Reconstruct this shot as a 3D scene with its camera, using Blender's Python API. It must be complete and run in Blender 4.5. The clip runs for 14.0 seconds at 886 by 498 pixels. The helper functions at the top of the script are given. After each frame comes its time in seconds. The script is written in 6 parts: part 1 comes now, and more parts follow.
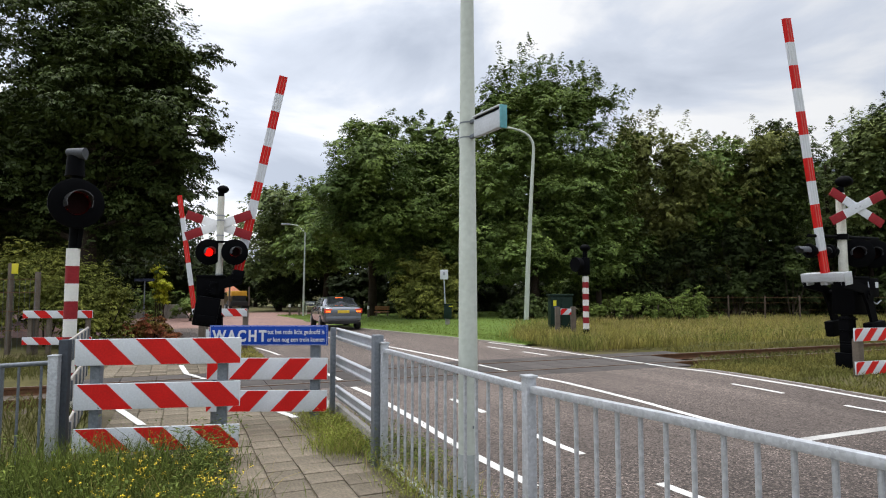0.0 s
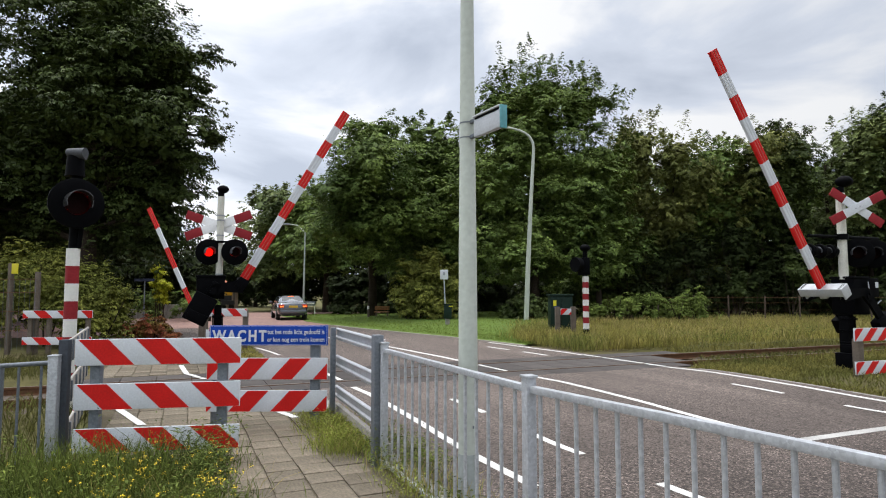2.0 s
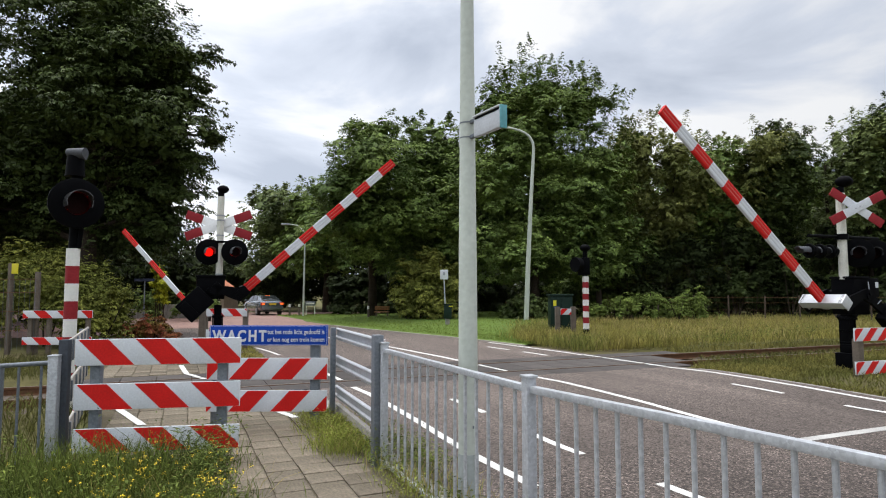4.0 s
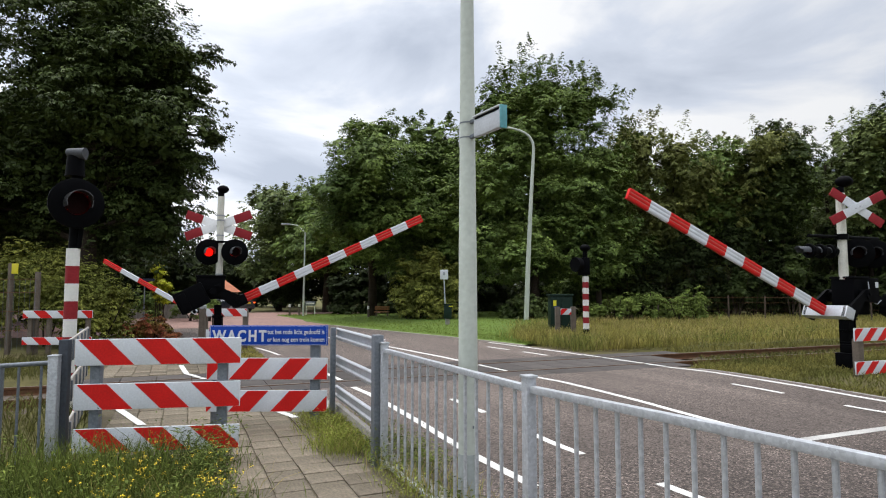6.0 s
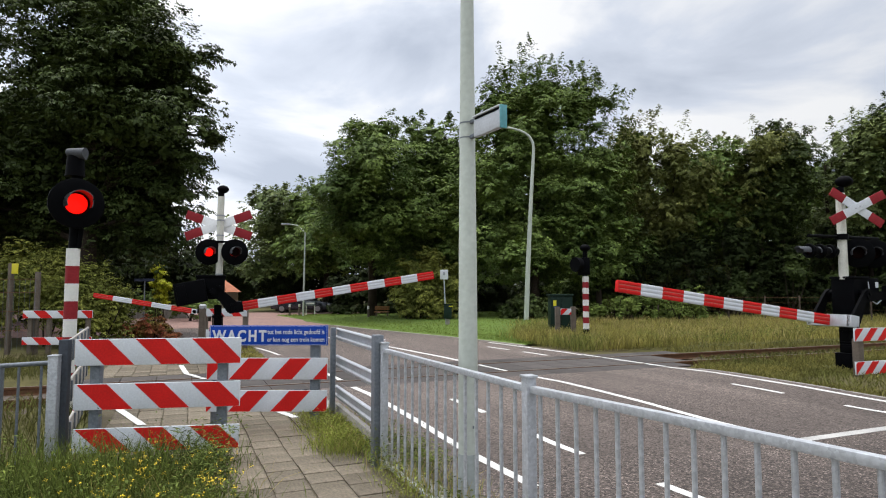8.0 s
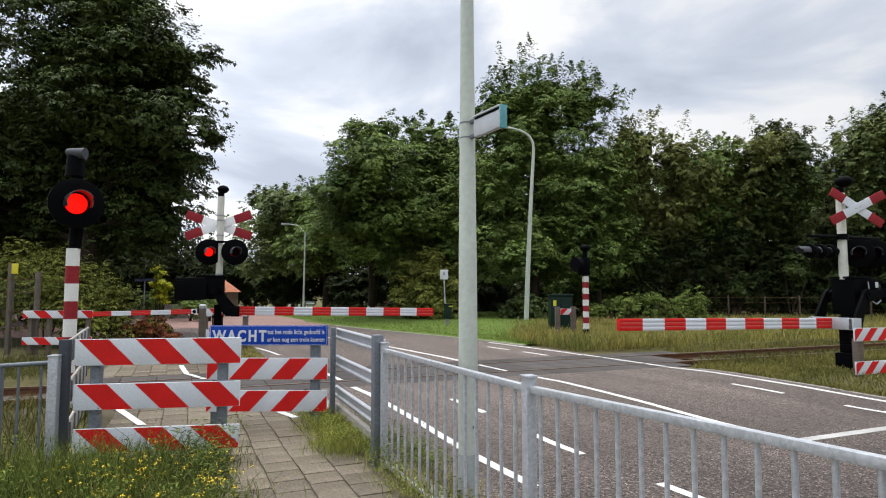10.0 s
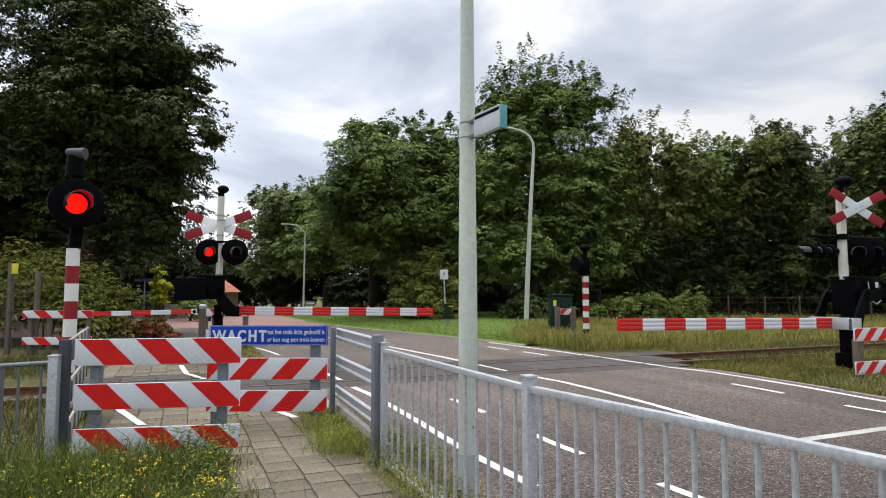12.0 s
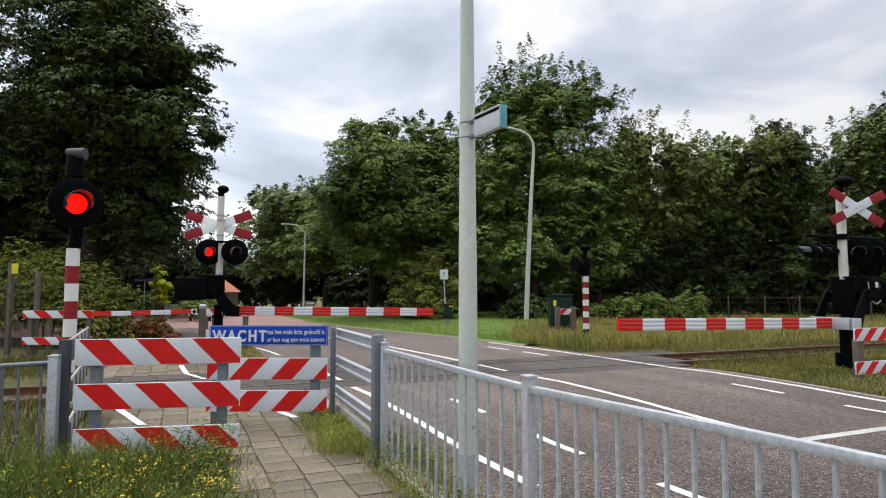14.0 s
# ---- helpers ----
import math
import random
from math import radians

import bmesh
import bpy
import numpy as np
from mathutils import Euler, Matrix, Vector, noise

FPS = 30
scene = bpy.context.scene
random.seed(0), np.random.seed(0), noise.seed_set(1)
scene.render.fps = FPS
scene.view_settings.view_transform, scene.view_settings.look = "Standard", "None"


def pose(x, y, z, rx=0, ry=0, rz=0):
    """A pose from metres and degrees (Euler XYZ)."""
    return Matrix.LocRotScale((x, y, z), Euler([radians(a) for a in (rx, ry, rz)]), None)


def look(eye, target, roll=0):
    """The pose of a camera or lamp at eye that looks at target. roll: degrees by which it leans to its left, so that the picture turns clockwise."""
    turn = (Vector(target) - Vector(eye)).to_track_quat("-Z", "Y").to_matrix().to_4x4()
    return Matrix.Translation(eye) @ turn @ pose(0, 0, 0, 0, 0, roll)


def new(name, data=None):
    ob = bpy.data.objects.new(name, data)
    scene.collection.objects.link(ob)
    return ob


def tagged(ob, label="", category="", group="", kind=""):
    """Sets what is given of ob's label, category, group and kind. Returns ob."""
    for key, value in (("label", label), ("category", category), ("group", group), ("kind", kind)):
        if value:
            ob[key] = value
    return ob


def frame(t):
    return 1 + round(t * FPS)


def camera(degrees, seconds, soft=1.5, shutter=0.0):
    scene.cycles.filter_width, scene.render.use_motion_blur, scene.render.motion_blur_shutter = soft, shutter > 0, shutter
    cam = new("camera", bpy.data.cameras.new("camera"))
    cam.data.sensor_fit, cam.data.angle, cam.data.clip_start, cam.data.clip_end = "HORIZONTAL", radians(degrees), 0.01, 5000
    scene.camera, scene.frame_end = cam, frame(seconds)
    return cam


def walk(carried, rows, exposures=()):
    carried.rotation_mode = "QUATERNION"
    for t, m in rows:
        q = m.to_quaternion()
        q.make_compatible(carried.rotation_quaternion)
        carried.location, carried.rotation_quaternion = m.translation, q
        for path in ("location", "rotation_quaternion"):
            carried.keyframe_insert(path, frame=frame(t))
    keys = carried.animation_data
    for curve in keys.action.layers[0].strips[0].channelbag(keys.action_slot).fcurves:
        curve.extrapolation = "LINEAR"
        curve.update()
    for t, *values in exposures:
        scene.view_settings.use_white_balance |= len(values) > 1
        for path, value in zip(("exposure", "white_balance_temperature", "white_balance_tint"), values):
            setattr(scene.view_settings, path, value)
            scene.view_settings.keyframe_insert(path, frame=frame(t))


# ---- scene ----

# ---------------------------------------------------------------- camera
cam = camera(71.95, 14.0, soft=1.1)
EYE = pose(0, 0, 1.6, 94.08, 0, 0)
walk(cam, [(0.0, EYE), (14.0, EYE)])

# ---------------------------------------------------------------- world, sun
world = bpy.data.worlds.new("overcast_sky")
scene.world = world
world.use_nodes = True


def build_world():
    nt = world.node_tree
    nt.nodes.clear()
    N, Lk = nt.nodes.new, nt.links.new
    out = N("ShaderNodeOutputWorld")
    bg = N("ShaderNodeBackground")
    bg.inputs["Strength"].default_value = 1.0
    Lk(bg.outputs[0], out.inputs[0])
    sky = N("ShaderNodeTexSky")
    sky.sky_type = "NISHITA"
    sky.sun_disc = False
    sky.sun_elevation = radians(73)
    sky.sun_rotation = radians(-67)
    sky.dust_density = 2.0
    dim = N("ShaderNodeVectorMath")
    dim.operation = "SCALE"
    dim.inputs["Scale"].default_value = 0.09
    Lk(sky.outputs[0], dim.inputs[0])
    tc = N("ShaderNodeTexCoord")
    # clouds lie on a flat layer: divide by height
    sep = N("ShaderNodeSeparateXYZ")
    Lk(tc.outputs["Generated"], sep.inputs[0])
    up = N("ShaderNodeMath")
    up.operation = "ADD"
    up.inputs[1].default_value = 0.22
    Lk(sep.outputs["Z"], up.inputs[0])
    mx = N("ShaderNodeMath")
    mx.operation = "MAXIMUM"
    mx.inputs[1].default_value = 0.1
    Lk(up.outputs[0], mx.inputs[0])
    div = N("ShaderNodeVectorMath")
    div.operation = "DIVIDE"
    comb = N("ShaderNodeCombineXYZ")
    for i in range(3):
        Lk(mx.outputs[0], comb.inputs[i])
    Lk(tc.outputs["Generated"], div.inputs[0])
    Lk(comb.outputs[0], div.inputs[1])
    big = N("ShaderNodeTexNoise")
    big.inputs["Scale"].default_value = 1.5
    big.inputs["Detail"].default_value = 7
    big.inputs["Roughness"].default_value = 0.52
    big.inputs["Distortion"].default_value = 0.35
    shift = N("ShaderNodeVectorMath")
    shift.operation = "ADD"
    shift.inputs[1].default_value = (5.4, 0.6, 2.0)
    Lk(div.outputs[0], shift.inputs[0])
    Lk(shift.outputs[0], big.inputs["Vector"])
    ramp = N("ShaderNodeValToRGB")
    el = ramp.color_ramp.elements
    el[0].position, el[0].color = 0.33, (0.6, 0.665, 0.79, 1)
    el[1].position, el[1].color = 0.58, (1.16, 1.17, 1.19, 1)
    mid = el.new(0.47)
    mid.color = (0.82, 0.885, 1.01, 1)
    Lk(big.outputs["Fac"], ramp.inputs[0])
    # an overcast sky is brighter overhead than at the horizon
    grad = N("ShaderNodeMapRange")
    grad.inputs["From Min"].default_value = 0.45
    grad.inputs["From Max"].default_value = 0.95
    grad.inputs["To Min"].default_value = 1.0
    grad.inputs["To Max"].default_value = 2.6
    Lk(sep.outputs["Z"], grad.inputs["Value"])
    # and brighter on the sun's side
    side = N("ShaderNodeMapRange")
    side.inputs["From Min"].default_value = -0.6
    side.inputs["From Max"].default_value = 0.6
    side.inputs["To Min"].default_value = 1.1
    side.inputs["To Max"].default_value = 0.78
    Lk(sep.outputs["X"], side.inputs["Value"])
    both = N("ShaderNodeMath")
    both.operation = "MULTIPLY"
    Lk(grad.outputs[0], both.inputs[0])
    Lk(side.outputs[0], both.inputs[1])
    sc = N("ShaderNodeVectorMath")
    sc.operation = "SCALE"
    Lk(ramp.outputs[0], sc.inputs[0])
    Lk(both.outputs[0], sc.inputs["Scale"])
    mix = N("ShaderNodeMix")
    mix.data_type = "RGBA"
    mix.inputs["Factor"].default_value = 0.93
    Lk(dim.outputs[0], mix.inputs["A"])
    Lk(sc.outputs[0], mix.inputs["B"])
    Lk(mix.outputs["Result"], bg.inputs["Color"])


build_world()
sun = new("sun", bpy.data.lights.new("sun", "SUN"))
sun.data.energy = 2.3
sun.data.angle = radians(18)
sun.data.color = (1.0, 0.96, 0.9)
sun.matrix_world = look((-7, 3, 26), (0, 0, 0))
scene.view_settings.exposure = 0.0

# ---------------------------------------------------------------- materials


def shade(name, color, rough=0.6, metal=0.0, dark=0.75, scale=3.0, fine=40.0, bump=0.15, depth=0.01, tint=None,
          island=0.0, rand=0.0, spec=0.5, emit=0.0, speck=0.0, speck_scale=150.0, coat=0.0, translucent=0.0):
    """A surface of one colour with two scales of variation, fine relief and changing gloss."""
    m = bpy.data.materials.new(name)
    m.use_nodes = True
    nt = m.node_tree
    N, Lk = nt.nodes.new, nt.links.new
    bsdf = nt.nodes["Principled BSDF"]
    out = nt.nodes["Material Output"]
    tc = N("ShaderNodeTexCoord")
    n1 = N("ShaderNodeTexNoise")
    n1.inputs["Scale"].default_value = scale
    n1.inputs["Detail"].default_value = 5
    Lk(tc.outputs["Object"], n1.inputs["Vector"])
    n2 = N("ShaderNodeTexNoise")
    n2.inputs["Scale"].default_value = fine
    n2.inputs["Detail"].default_value = 4
    Lk(tc.outputs["Object"], n2.inputs["Vector"])
    r1 = N("ShaderNodeMapRange")
    r1.inputs["From Min"].default_value, r1.inputs["From Max"].default_value = 0.3, 0.7
    Lk(n1.outputs["Fac"], r1.inputs["Value"])
    mixa = N("ShaderNodeMix")
    mixa.data_type = "RGBA"
    low = tint or tuple(c * dark for c in color)
    mixa.inputs["A"].default_value = (*low, 1)
    mixa.inputs["B"].default_value = (*color, 1)
    Lk(r1.outputs[0], mixa.inputs["Factor"])
    r2 = N("ShaderNodeMapRange")
    r2.inputs["From Min"].default_value, r2.inputs["From Max"].default_value = 0.25, 0.75
    r2.inputs["To Min"].default_value, r2.inputs["To Max"].default_value = dark, 2 - dark
    Lk(n2.outputs["Fac"], r2.inputs["Value"])
    val = r2.outputs[0]

    def times(a, b):
        k = N("ShaderNodeMath")
        k.operation = "MULTIPLY"
        Lk(a, k.inputs[0])
        Lk(b, k.inputs[1])
        return k.outputs[0]

    if island or rand:
        src = N("ShaderNodeNewGeometry").outputs["Random Per Island"] if island else N("ShaderNodeObjectInfo").outputs["Random"]
        amount = island or rand
        r3 = N("ShaderNodeMapRange")
        r3.inputs["To Min"].default_value, r3.inputs["To Max"].default_value = 1 - amount, 1 + amount
        Lk(src, r3.inputs["Value"])
        val = times(val, r3.outputs[0])
    if speck:
        vo = N("ShaderNodeTexVoronoi")
        vo.inputs["Scale"].default_value = speck_scale
        Lk(tc.outputs["Object"], vo.inputs["Vector"])
        sp = N("ShaderNodeSeparateColor")
        Lk(vo.outputs["Color"], sp.inputs[0])
        r4 = N("ShaderNodeMapRange")
        r4.inputs["To Min"].default_value, r4.inputs["To Max"].default_value = 1 - speck, 1 + speck
        Lk(sp.outputs[0], r4.inputs["Value"])
        val = times(val, r4.outputs[0])
    sc = N("ShaderNodeVectorMath")
    sc.operation = "SCALE"
    Lk(mixa.outputs["Result"], sc.inputs[0])
    Lk(val, sc.inputs["Scale"])
    Lk(sc.outputs[0], bsdf.inputs["Base Color"])
    r5 = N("ShaderNodeMapRange")
    r5.inputs["To Min"].default_value, r5.inputs["To Max"].default_value = max(0.02, rough - 0.12), min(1, rough + 0.12)
    Lk(n2.outputs["Fac"], r5.inputs["Value"])
    Lk(r5.outputs[0], bsdf.inputs["Roughness"])
    bsdf.inputs["Metallic"].default_value = metal
    bsdf.inputs["Specular IOR Level"].default_value = spec
    bsdf.inputs["Coat Weight"].default_value = coat
    if bump:
        bp = N("ShaderNodeBump")
        bp.inputs["Strength"].default_value = bump
        bp.inputs["Distance"].default_value = depth
        Lk(n2.outputs["Fac"], bp.inputs["Height"])
        Lk(bp.outputs[0], bsdf.inputs["Normal"])
    if emit:
        bsdf.inputs["Emission Color"].default_value = (*color, 1)
        bsdf.inputs["Emission Strength"].default_value = emit
    if translucent:
        tl = N("ShaderNodeBsdfTranslucent")
        Lk(sc.outputs[0], tl.inputs["Color"])
        ms = N("ShaderNodeMixShader")
        ms.inputs[0].default_value = translucent
        Lk(bsdf.outputs[0], ms.inputs[1])
        Lk(tl.outputs[0], ms.inputs[2])
        Lk(ms.outputs[0], out.inputs["Surface"])
    return m


def road_surface():
    """Chip asphalt with wheel tracks along the road, darker before the stop line, partly for lens falloff."""
    m = shade("asphalt", (0.134, 0.108, 0.095), 0.85, dark=0.82, scale=0.32, fine=22, bump=0.5, depth=0.006, spec=0.25, speck=0.7, speck_scale=60)
    nt = m.node_tree
    N, Lk = nt.nodes.new, nt.links.new
    bsdf = nt.nodes["Principled BSDF"]
    base = bsdf.inputs["Base Color"].links[0].from_socket
    tc = N("ShaderNodeTexCoord")
    turn = N("ShaderNodeMapping")
    turn.vector_type = "TEXTURE"
    turn.inputs["Rotation"].default_value = (0, 0, radians(23.29))
    Lk(tc.outputs["Object"], turn.inputs["Vector"])
    stretch = N("ShaderNodeMapping")
    stretch.inputs["Scale"].default_value = (1.5, 0.09, 1)
    Lk(turn.outputs[0], stretch.inputs["Vector"])
    tracks = N("ShaderNodeTexNoise")
    tracks.inputs["Scale"].default_value = 1.0
    tracks.inputs["Detail"].default_value = 4
    Lk(stretch.outputs[0], tracks.inputs["Vector"])
    r = N("ShaderNodeMapRange")
    r.inputs["From Min"].default_value, r.inputs["From Max"].default_value = 0.3, 0.7
    r.inputs["To Min"].default_value, r.inputs["To Max"].default_value = 0.78, 1.2
    Lk(tracks.outputs["Fac"], r.inputs["Value"])
    sep = N("ShaderNodeSeparateXYZ")
    Lk(turn.outputs[0], sep.inputs[0])
    wob = N("ShaderNodeMath")
    wob.operation = "ADD"
    Lk(sep.outputs["Y"], wob.inputs[0])
    Lk(tracks.outputs["Fac"], wob.inputs[1])
    # darkens towards low s; part of it is lens falloff put into colour
    r2 = N("ShaderNodeMapRange")
    r2.inputs["From Min"].default_value, r2.inputs["From Max"].default_value = 4.2, 8.6
    r2.inputs["To Min"].default_value, r2.inputs["To Max"].default_value = 0.52, 1.0
    Lk(wob.outputs[0], r2.inputs["Value"])
    k = N("ShaderNodeMath")
    k.operation = "MULTIPLY"
    Lk(r.outputs[0], k.inputs[0])
    Lk(r2.outputs[0], k.inputs[1])
    # pale chips, washed bare on the older surface short of s = 4.9
    chips = N("ShaderNodeTexVoronoi")
    chips.inputs["Scale"].default_value = 75
    Lk(tc.outputs["Object"], chips.inputs["Vector"])
    hue = N("ShaderNodeSeparateColor")
    Lk(chips.outputs["Color"], hue.inputs[0])
    old = N("ShaderNodeMapRange")
    old.inputs["From Min"].default_value, old.inputs["From Max"].default_value = 5.55, 5.25
    old.inputs["To Min"].default_value, old.inputs["To Max"].default_value = 1.35, 2.9
    Lk(wob.outputs[0], old.inputs["Value"])
    r3 = N("ShaderNodeMapRange")
    r3.inputs["From Min"].default_value, r3.inputs["From Max"].default_value = 0.76, 0.98
    r3.inputs["To Min"].default_value = 0.9
    Lk(hue.outputs[0], r3.inputs["Value"])
    Lk(old.outputs[0], r3.inputs["To Max"])
    k2 = N("ShaderNodeMath")
    k2.operation = "MULTIPLY"
    Lk(k.outputs[0], k2.inputs[0])
    Lk(r3.outputs[0], k2.inputs[1])
    sc = N("ShaderNodeVectorMath")
    sc.operation = "SCALE"
    Lk(base, sc.inputs[0])
    Lk(k2.outputs[0], sc.inputs["Scale"])
    Lk(sc.outputs[0], bsdf.inputs["Base Color"])
    return m


ASPHALT = road_surface()
BRICK_RED = shade("red_brick_paving", (0.27, 0.16, 0.132), 0.85, dark=0.8, scale=0.5, fine=8, bump=0.3, speck=0.25, speck_scale=9)
SOIL = shade("soil_and_grass", (0.105, 0.108, 0.036), 0.95, dark=0.7, scale=0.35, fine=6, bump=0.15, depth=0.01, spec=0.1, tint=(0.09, 0.074, 0.038))
LAWN = shade("lawn", (0.11, 0.175, 0.035), 0.95, dark=0.75, scale=0.5, fine=30, bump=0.1, depth=0.01, spec=0.1, tint=(0.10, 0.14, 0.035))
PAINT_LINE = shade("road_paint", (0.72, 0.715, 0.69), 0.65, dark=0.78, scale=2.5, fine=60, bump=0.25, depth=0.003)
PAINT_WORN = shade("worn_road_paint", (0.44, 0.43, 0.41), 0.7, dark=0.65, scale=2.5, fine=60, bump=0.3, depth=0.003)
SLAB = shade("concrete_slab", (0.185, 0.155, 0.118), 0.9, dark=0.66, scale=2.2, fine=40, bump=0.4, depth=0.005, rand=0.22, spec=0.15, speck=0.22, speck_scale=120, tint=(0.125, 0.107, 0.08))
SAND = shade("joint_sand", (0.11, 0.094, 0.064), 0.95, dark=0.7, scale=3, fine=40, bump=0.4, spec=0.1)
BALLAST = shade("ballast", (0.11, 0.078, 0.052), 0.95, dark=0.6, scale=2, fine=30, bump=0.8, depth=0.04, speck=0.5, speck_scale=18)
SLEEPER = shade("sleeper", (0.075, 0.055, 0.04), 0.9, dark=0.7, scale=4, fine=30)
RAIL = shade("rusty_rail", (0.15, 0.075, 0.042), 0.75, metal=0.2, dark=0.7, scale=5, fine=50, spec=0.2)
RAIL_TOP = shade("worn_rail_head", (0.13, 0.10, 0.08), 0.5, metal=0.3, dark=0.8, scale=5, fine=50, bump=0.05, spec=0.3)
DECK = shade("rubber_crossing_panel", (0.08, 0.071, 0.067), 0.85, dark=0.72, scale=2, fine=30, bump=0.3, rand=0.2, spec=0.2)
GALV = shade("galvanised_steel", (0.44, 0.46, 0.49), 0.5, metal=0.35, dark=0.85, scale=6, fine=45, bump=0.05, speck=0.12, speck_scale=60)
GALV_OLD = shade("weathered_galvanised_steel", (0.165, 0.185, 0.21), 0.55, metal=0.3, dark=0.8, scale=5, fine=40, bump=0.06, spec=0.3, speck=0.12, speck_scale=60)
POLE = shade("grey_green_pole_paint", (0.47, 0.51, 0.46), 0.55, dark=0.9, scale=1.5, fine=25, bump=0.04)
POLE_LOW = shade("grey_sleeve_paint", (0.28, 0.31, 0.30), 0.6, dark=0.85, scale=3, fine=30, bump=0.05, spec=0.3)
WHITE = shade("white_reflective_sheet", (0.60, 0.63, 0.67), 0.55, dark=0.9, scale=4, fine=60, bump=0.03, spec=0.2)
RED = shade("red_reflective_sheet", (0.58, 0.016, 0.014), 0.5, dark=0.85, scale=4, fine=60, bump=0.03, spec=0.15)
RED_OLD = shade("faded_red_paint", (0.26, 0.022, 0.028), 0.55, dark=0.85, scale=5, fine=40, bump=0.05, spec=0.15)
WHITE_OLD = shade("weathered_white_paint", (0.68, 0.68, 0.65), 0.55, dark=0.94, scale=5, fine=40, bump=0.03, spec=0.2)
# lighter than WHITE: glare against the sky put into the colour
WHITE_GLARE = shade("glare_white_enamel", (0.84, 0.85, 0.86), 0.4, dark=0.95, scale=4, fine=40, bump=0.02, spec=0.4)
RED_PALE = shade("pale_red_reflector", (0.55, 0.16, 0.13), 0.5, dark=0.85, scale=6, fine=50, bump=0.02, spec=0.2)
CREAM = shade("cream_mast_paint", (0.62, 0.62, 0.55), 0.55, dark=0.85, scale=4, fine=40, bump=0.05)
BLUE = shade("blue_sign_enamel", (0.004, 0.046, 0.33), 0.45, dark=0.9, scale=3, fine=50, bump=0.02, spec=0.2)
BLACK = shade("black_painted_steel", (0.0022, 0.0024, 0.0032), 0.6, dark=0.7, scale=6, fine=50, bump=0.08, spec=0.04)
HOOD = shade("smooth_black_hood", (0.03, 0.03, 0.032), 0.3, dark=0.85, scale=6, fine=50, bump=0.02, spec=0.8)
DARK_STEEL = shade("dark_weathered_steel", (0.05, 0.057, 0.07), 0.6, metal=0.1, dark=0.8, scale=5, fine=40, bump=0.06, spec=0.2)
GREY_DARK = shade("dark_grey_cast_metal", (0.07, 0.075, 0.085), 0.55, dark=0.8, scale=6, fine=50, bump=0.05, spec=0.2)
OLIVE = shade("olive_rough_grass", (0.21, 0.185, 0.055), 0.8, dark=0.75, scale=0.6, fine=4, bump=0, island=0.5, spec=0.1, translucent=0.25, tint=(0.095, 0.105, 0.03))
SIGN_BLUE = shade("faded_dark_blue_sign", (0.03, 0.042, 0.085), 0.45, dark=0.9, scale=3, fine=50, bump=0.02, spec=0.4)
SEDGE = shade("dark_rough_grass", (0.12, 0.12, 0.036), 0.8, dark=0.7, scale=0.6, fine=4, bump=0, island=0.5, spec=0.08, translucent=0.2, tint=(0.07, 0.07, 0.025))
GREY_BOX = shade("grey_cast_metal", (0.33, 0.35, 0.38), 0.5, metal=0.3, dark=0.8, scale=6, fine=50, bump=0.05)
SILVER = shade("bright_zinc_bracket", (0.5, 0.52, 0.55), 0.45, metal=0.3, dark=0.88, scale=6, fine=50, bump=0.05)
LENS_ON = shade("lit_red_lens", (1.0, 0.008, 0.004), 0.4, dark=0.7, scale=30, fine=70, bump=0.1, spec=0.1, emit=1.0)
LENS_OFF = shade("dark_red_lens", (0.012, 0.002, 0.002), 0.5, dark=0.8, scale=20, fine=80, bump=0.15, spec=0.05)
WOOD = shade("weathered_wood_post", (0.125, 0.10, 0.078), 0.9, dark=0.7, scale=5, fine=40, bump=0.3)
CONCRETE = shade("old_concrete", (0.33, 0.31, 0.28), 0.9, dark=0.75, scale=4, fine=40, bump=0.2)
BARK = shade("bark", (0.052, 0.04, 0.031), 0.95, dark=0.6, scale=3, fine=18, bump=0.8, depth=0.03, spec=0.1)
LEAF_DARK = shade("maple_leaves", (0.074, 0.102, 0.026), 0.6, dark=0.8, scale=0.5, fine=3, bump=0, island=0.5, spec=0.15, translucent=0.06, tint=(0.030, 0.047, 0.012))
LEAF = shade("broadleaf_leaves", (0.158, 0.216, 0.05), 0.6, dark=0.75, scale=0.4, fine=3, bump=0, island=0.5, spec=0.1, translucent=0.06, tint=(0.06, 0.1, 0.026))
LEAF_OLIVE = shade("birch_leaves", (0.172, 0.207, 0.062), 0.6, dark=0.8, scale=0.3, fine=2, bump=0, island=0.45, spec=0.15, translucent=0.06, tint=(0.076, 0.11, 0.036))
LEAF_BIRCH = shade("fine_birch_leaves", (0.225, 0.235, 0.07), 0.6, dark=0.8, scale=0.3, fine=2, bump=0, island=0.45, spec=0.1, translucent=0.15, tint=(0.105, 0.125, 0.038))
# near-black leaf green: shade under and behind trees put into the colour
LEAF_SHADED = shade("shade_darkened_leaves", (0.032, 0.045, 0.013), 0.65, dark=0.8, scale=0.5, fine=3, bump=0, island=0.5, spec=0.1, translucent=0.04, tint=(0.016, 0.024, 0.007))
LEAF_BUSH = shade("shrub_leaves", (0.24, 0.25, 0.055), 0.7, dark=0.75, scale=0.8, fine=4, bump=0, island=0.6, spec=0.06, translucent=0.12, tint=(0.095, 0.115, 0.028))
LEAF_WEED = shade("fresh_green_leaves", (0.16, 0.21, 0.05), 0.7, dark=0.75, scale=0.8, fine=4, bump=0, island=0.5, spec=0.06, translucent=0.2, tint=(0.085, 0.125, 0.03))
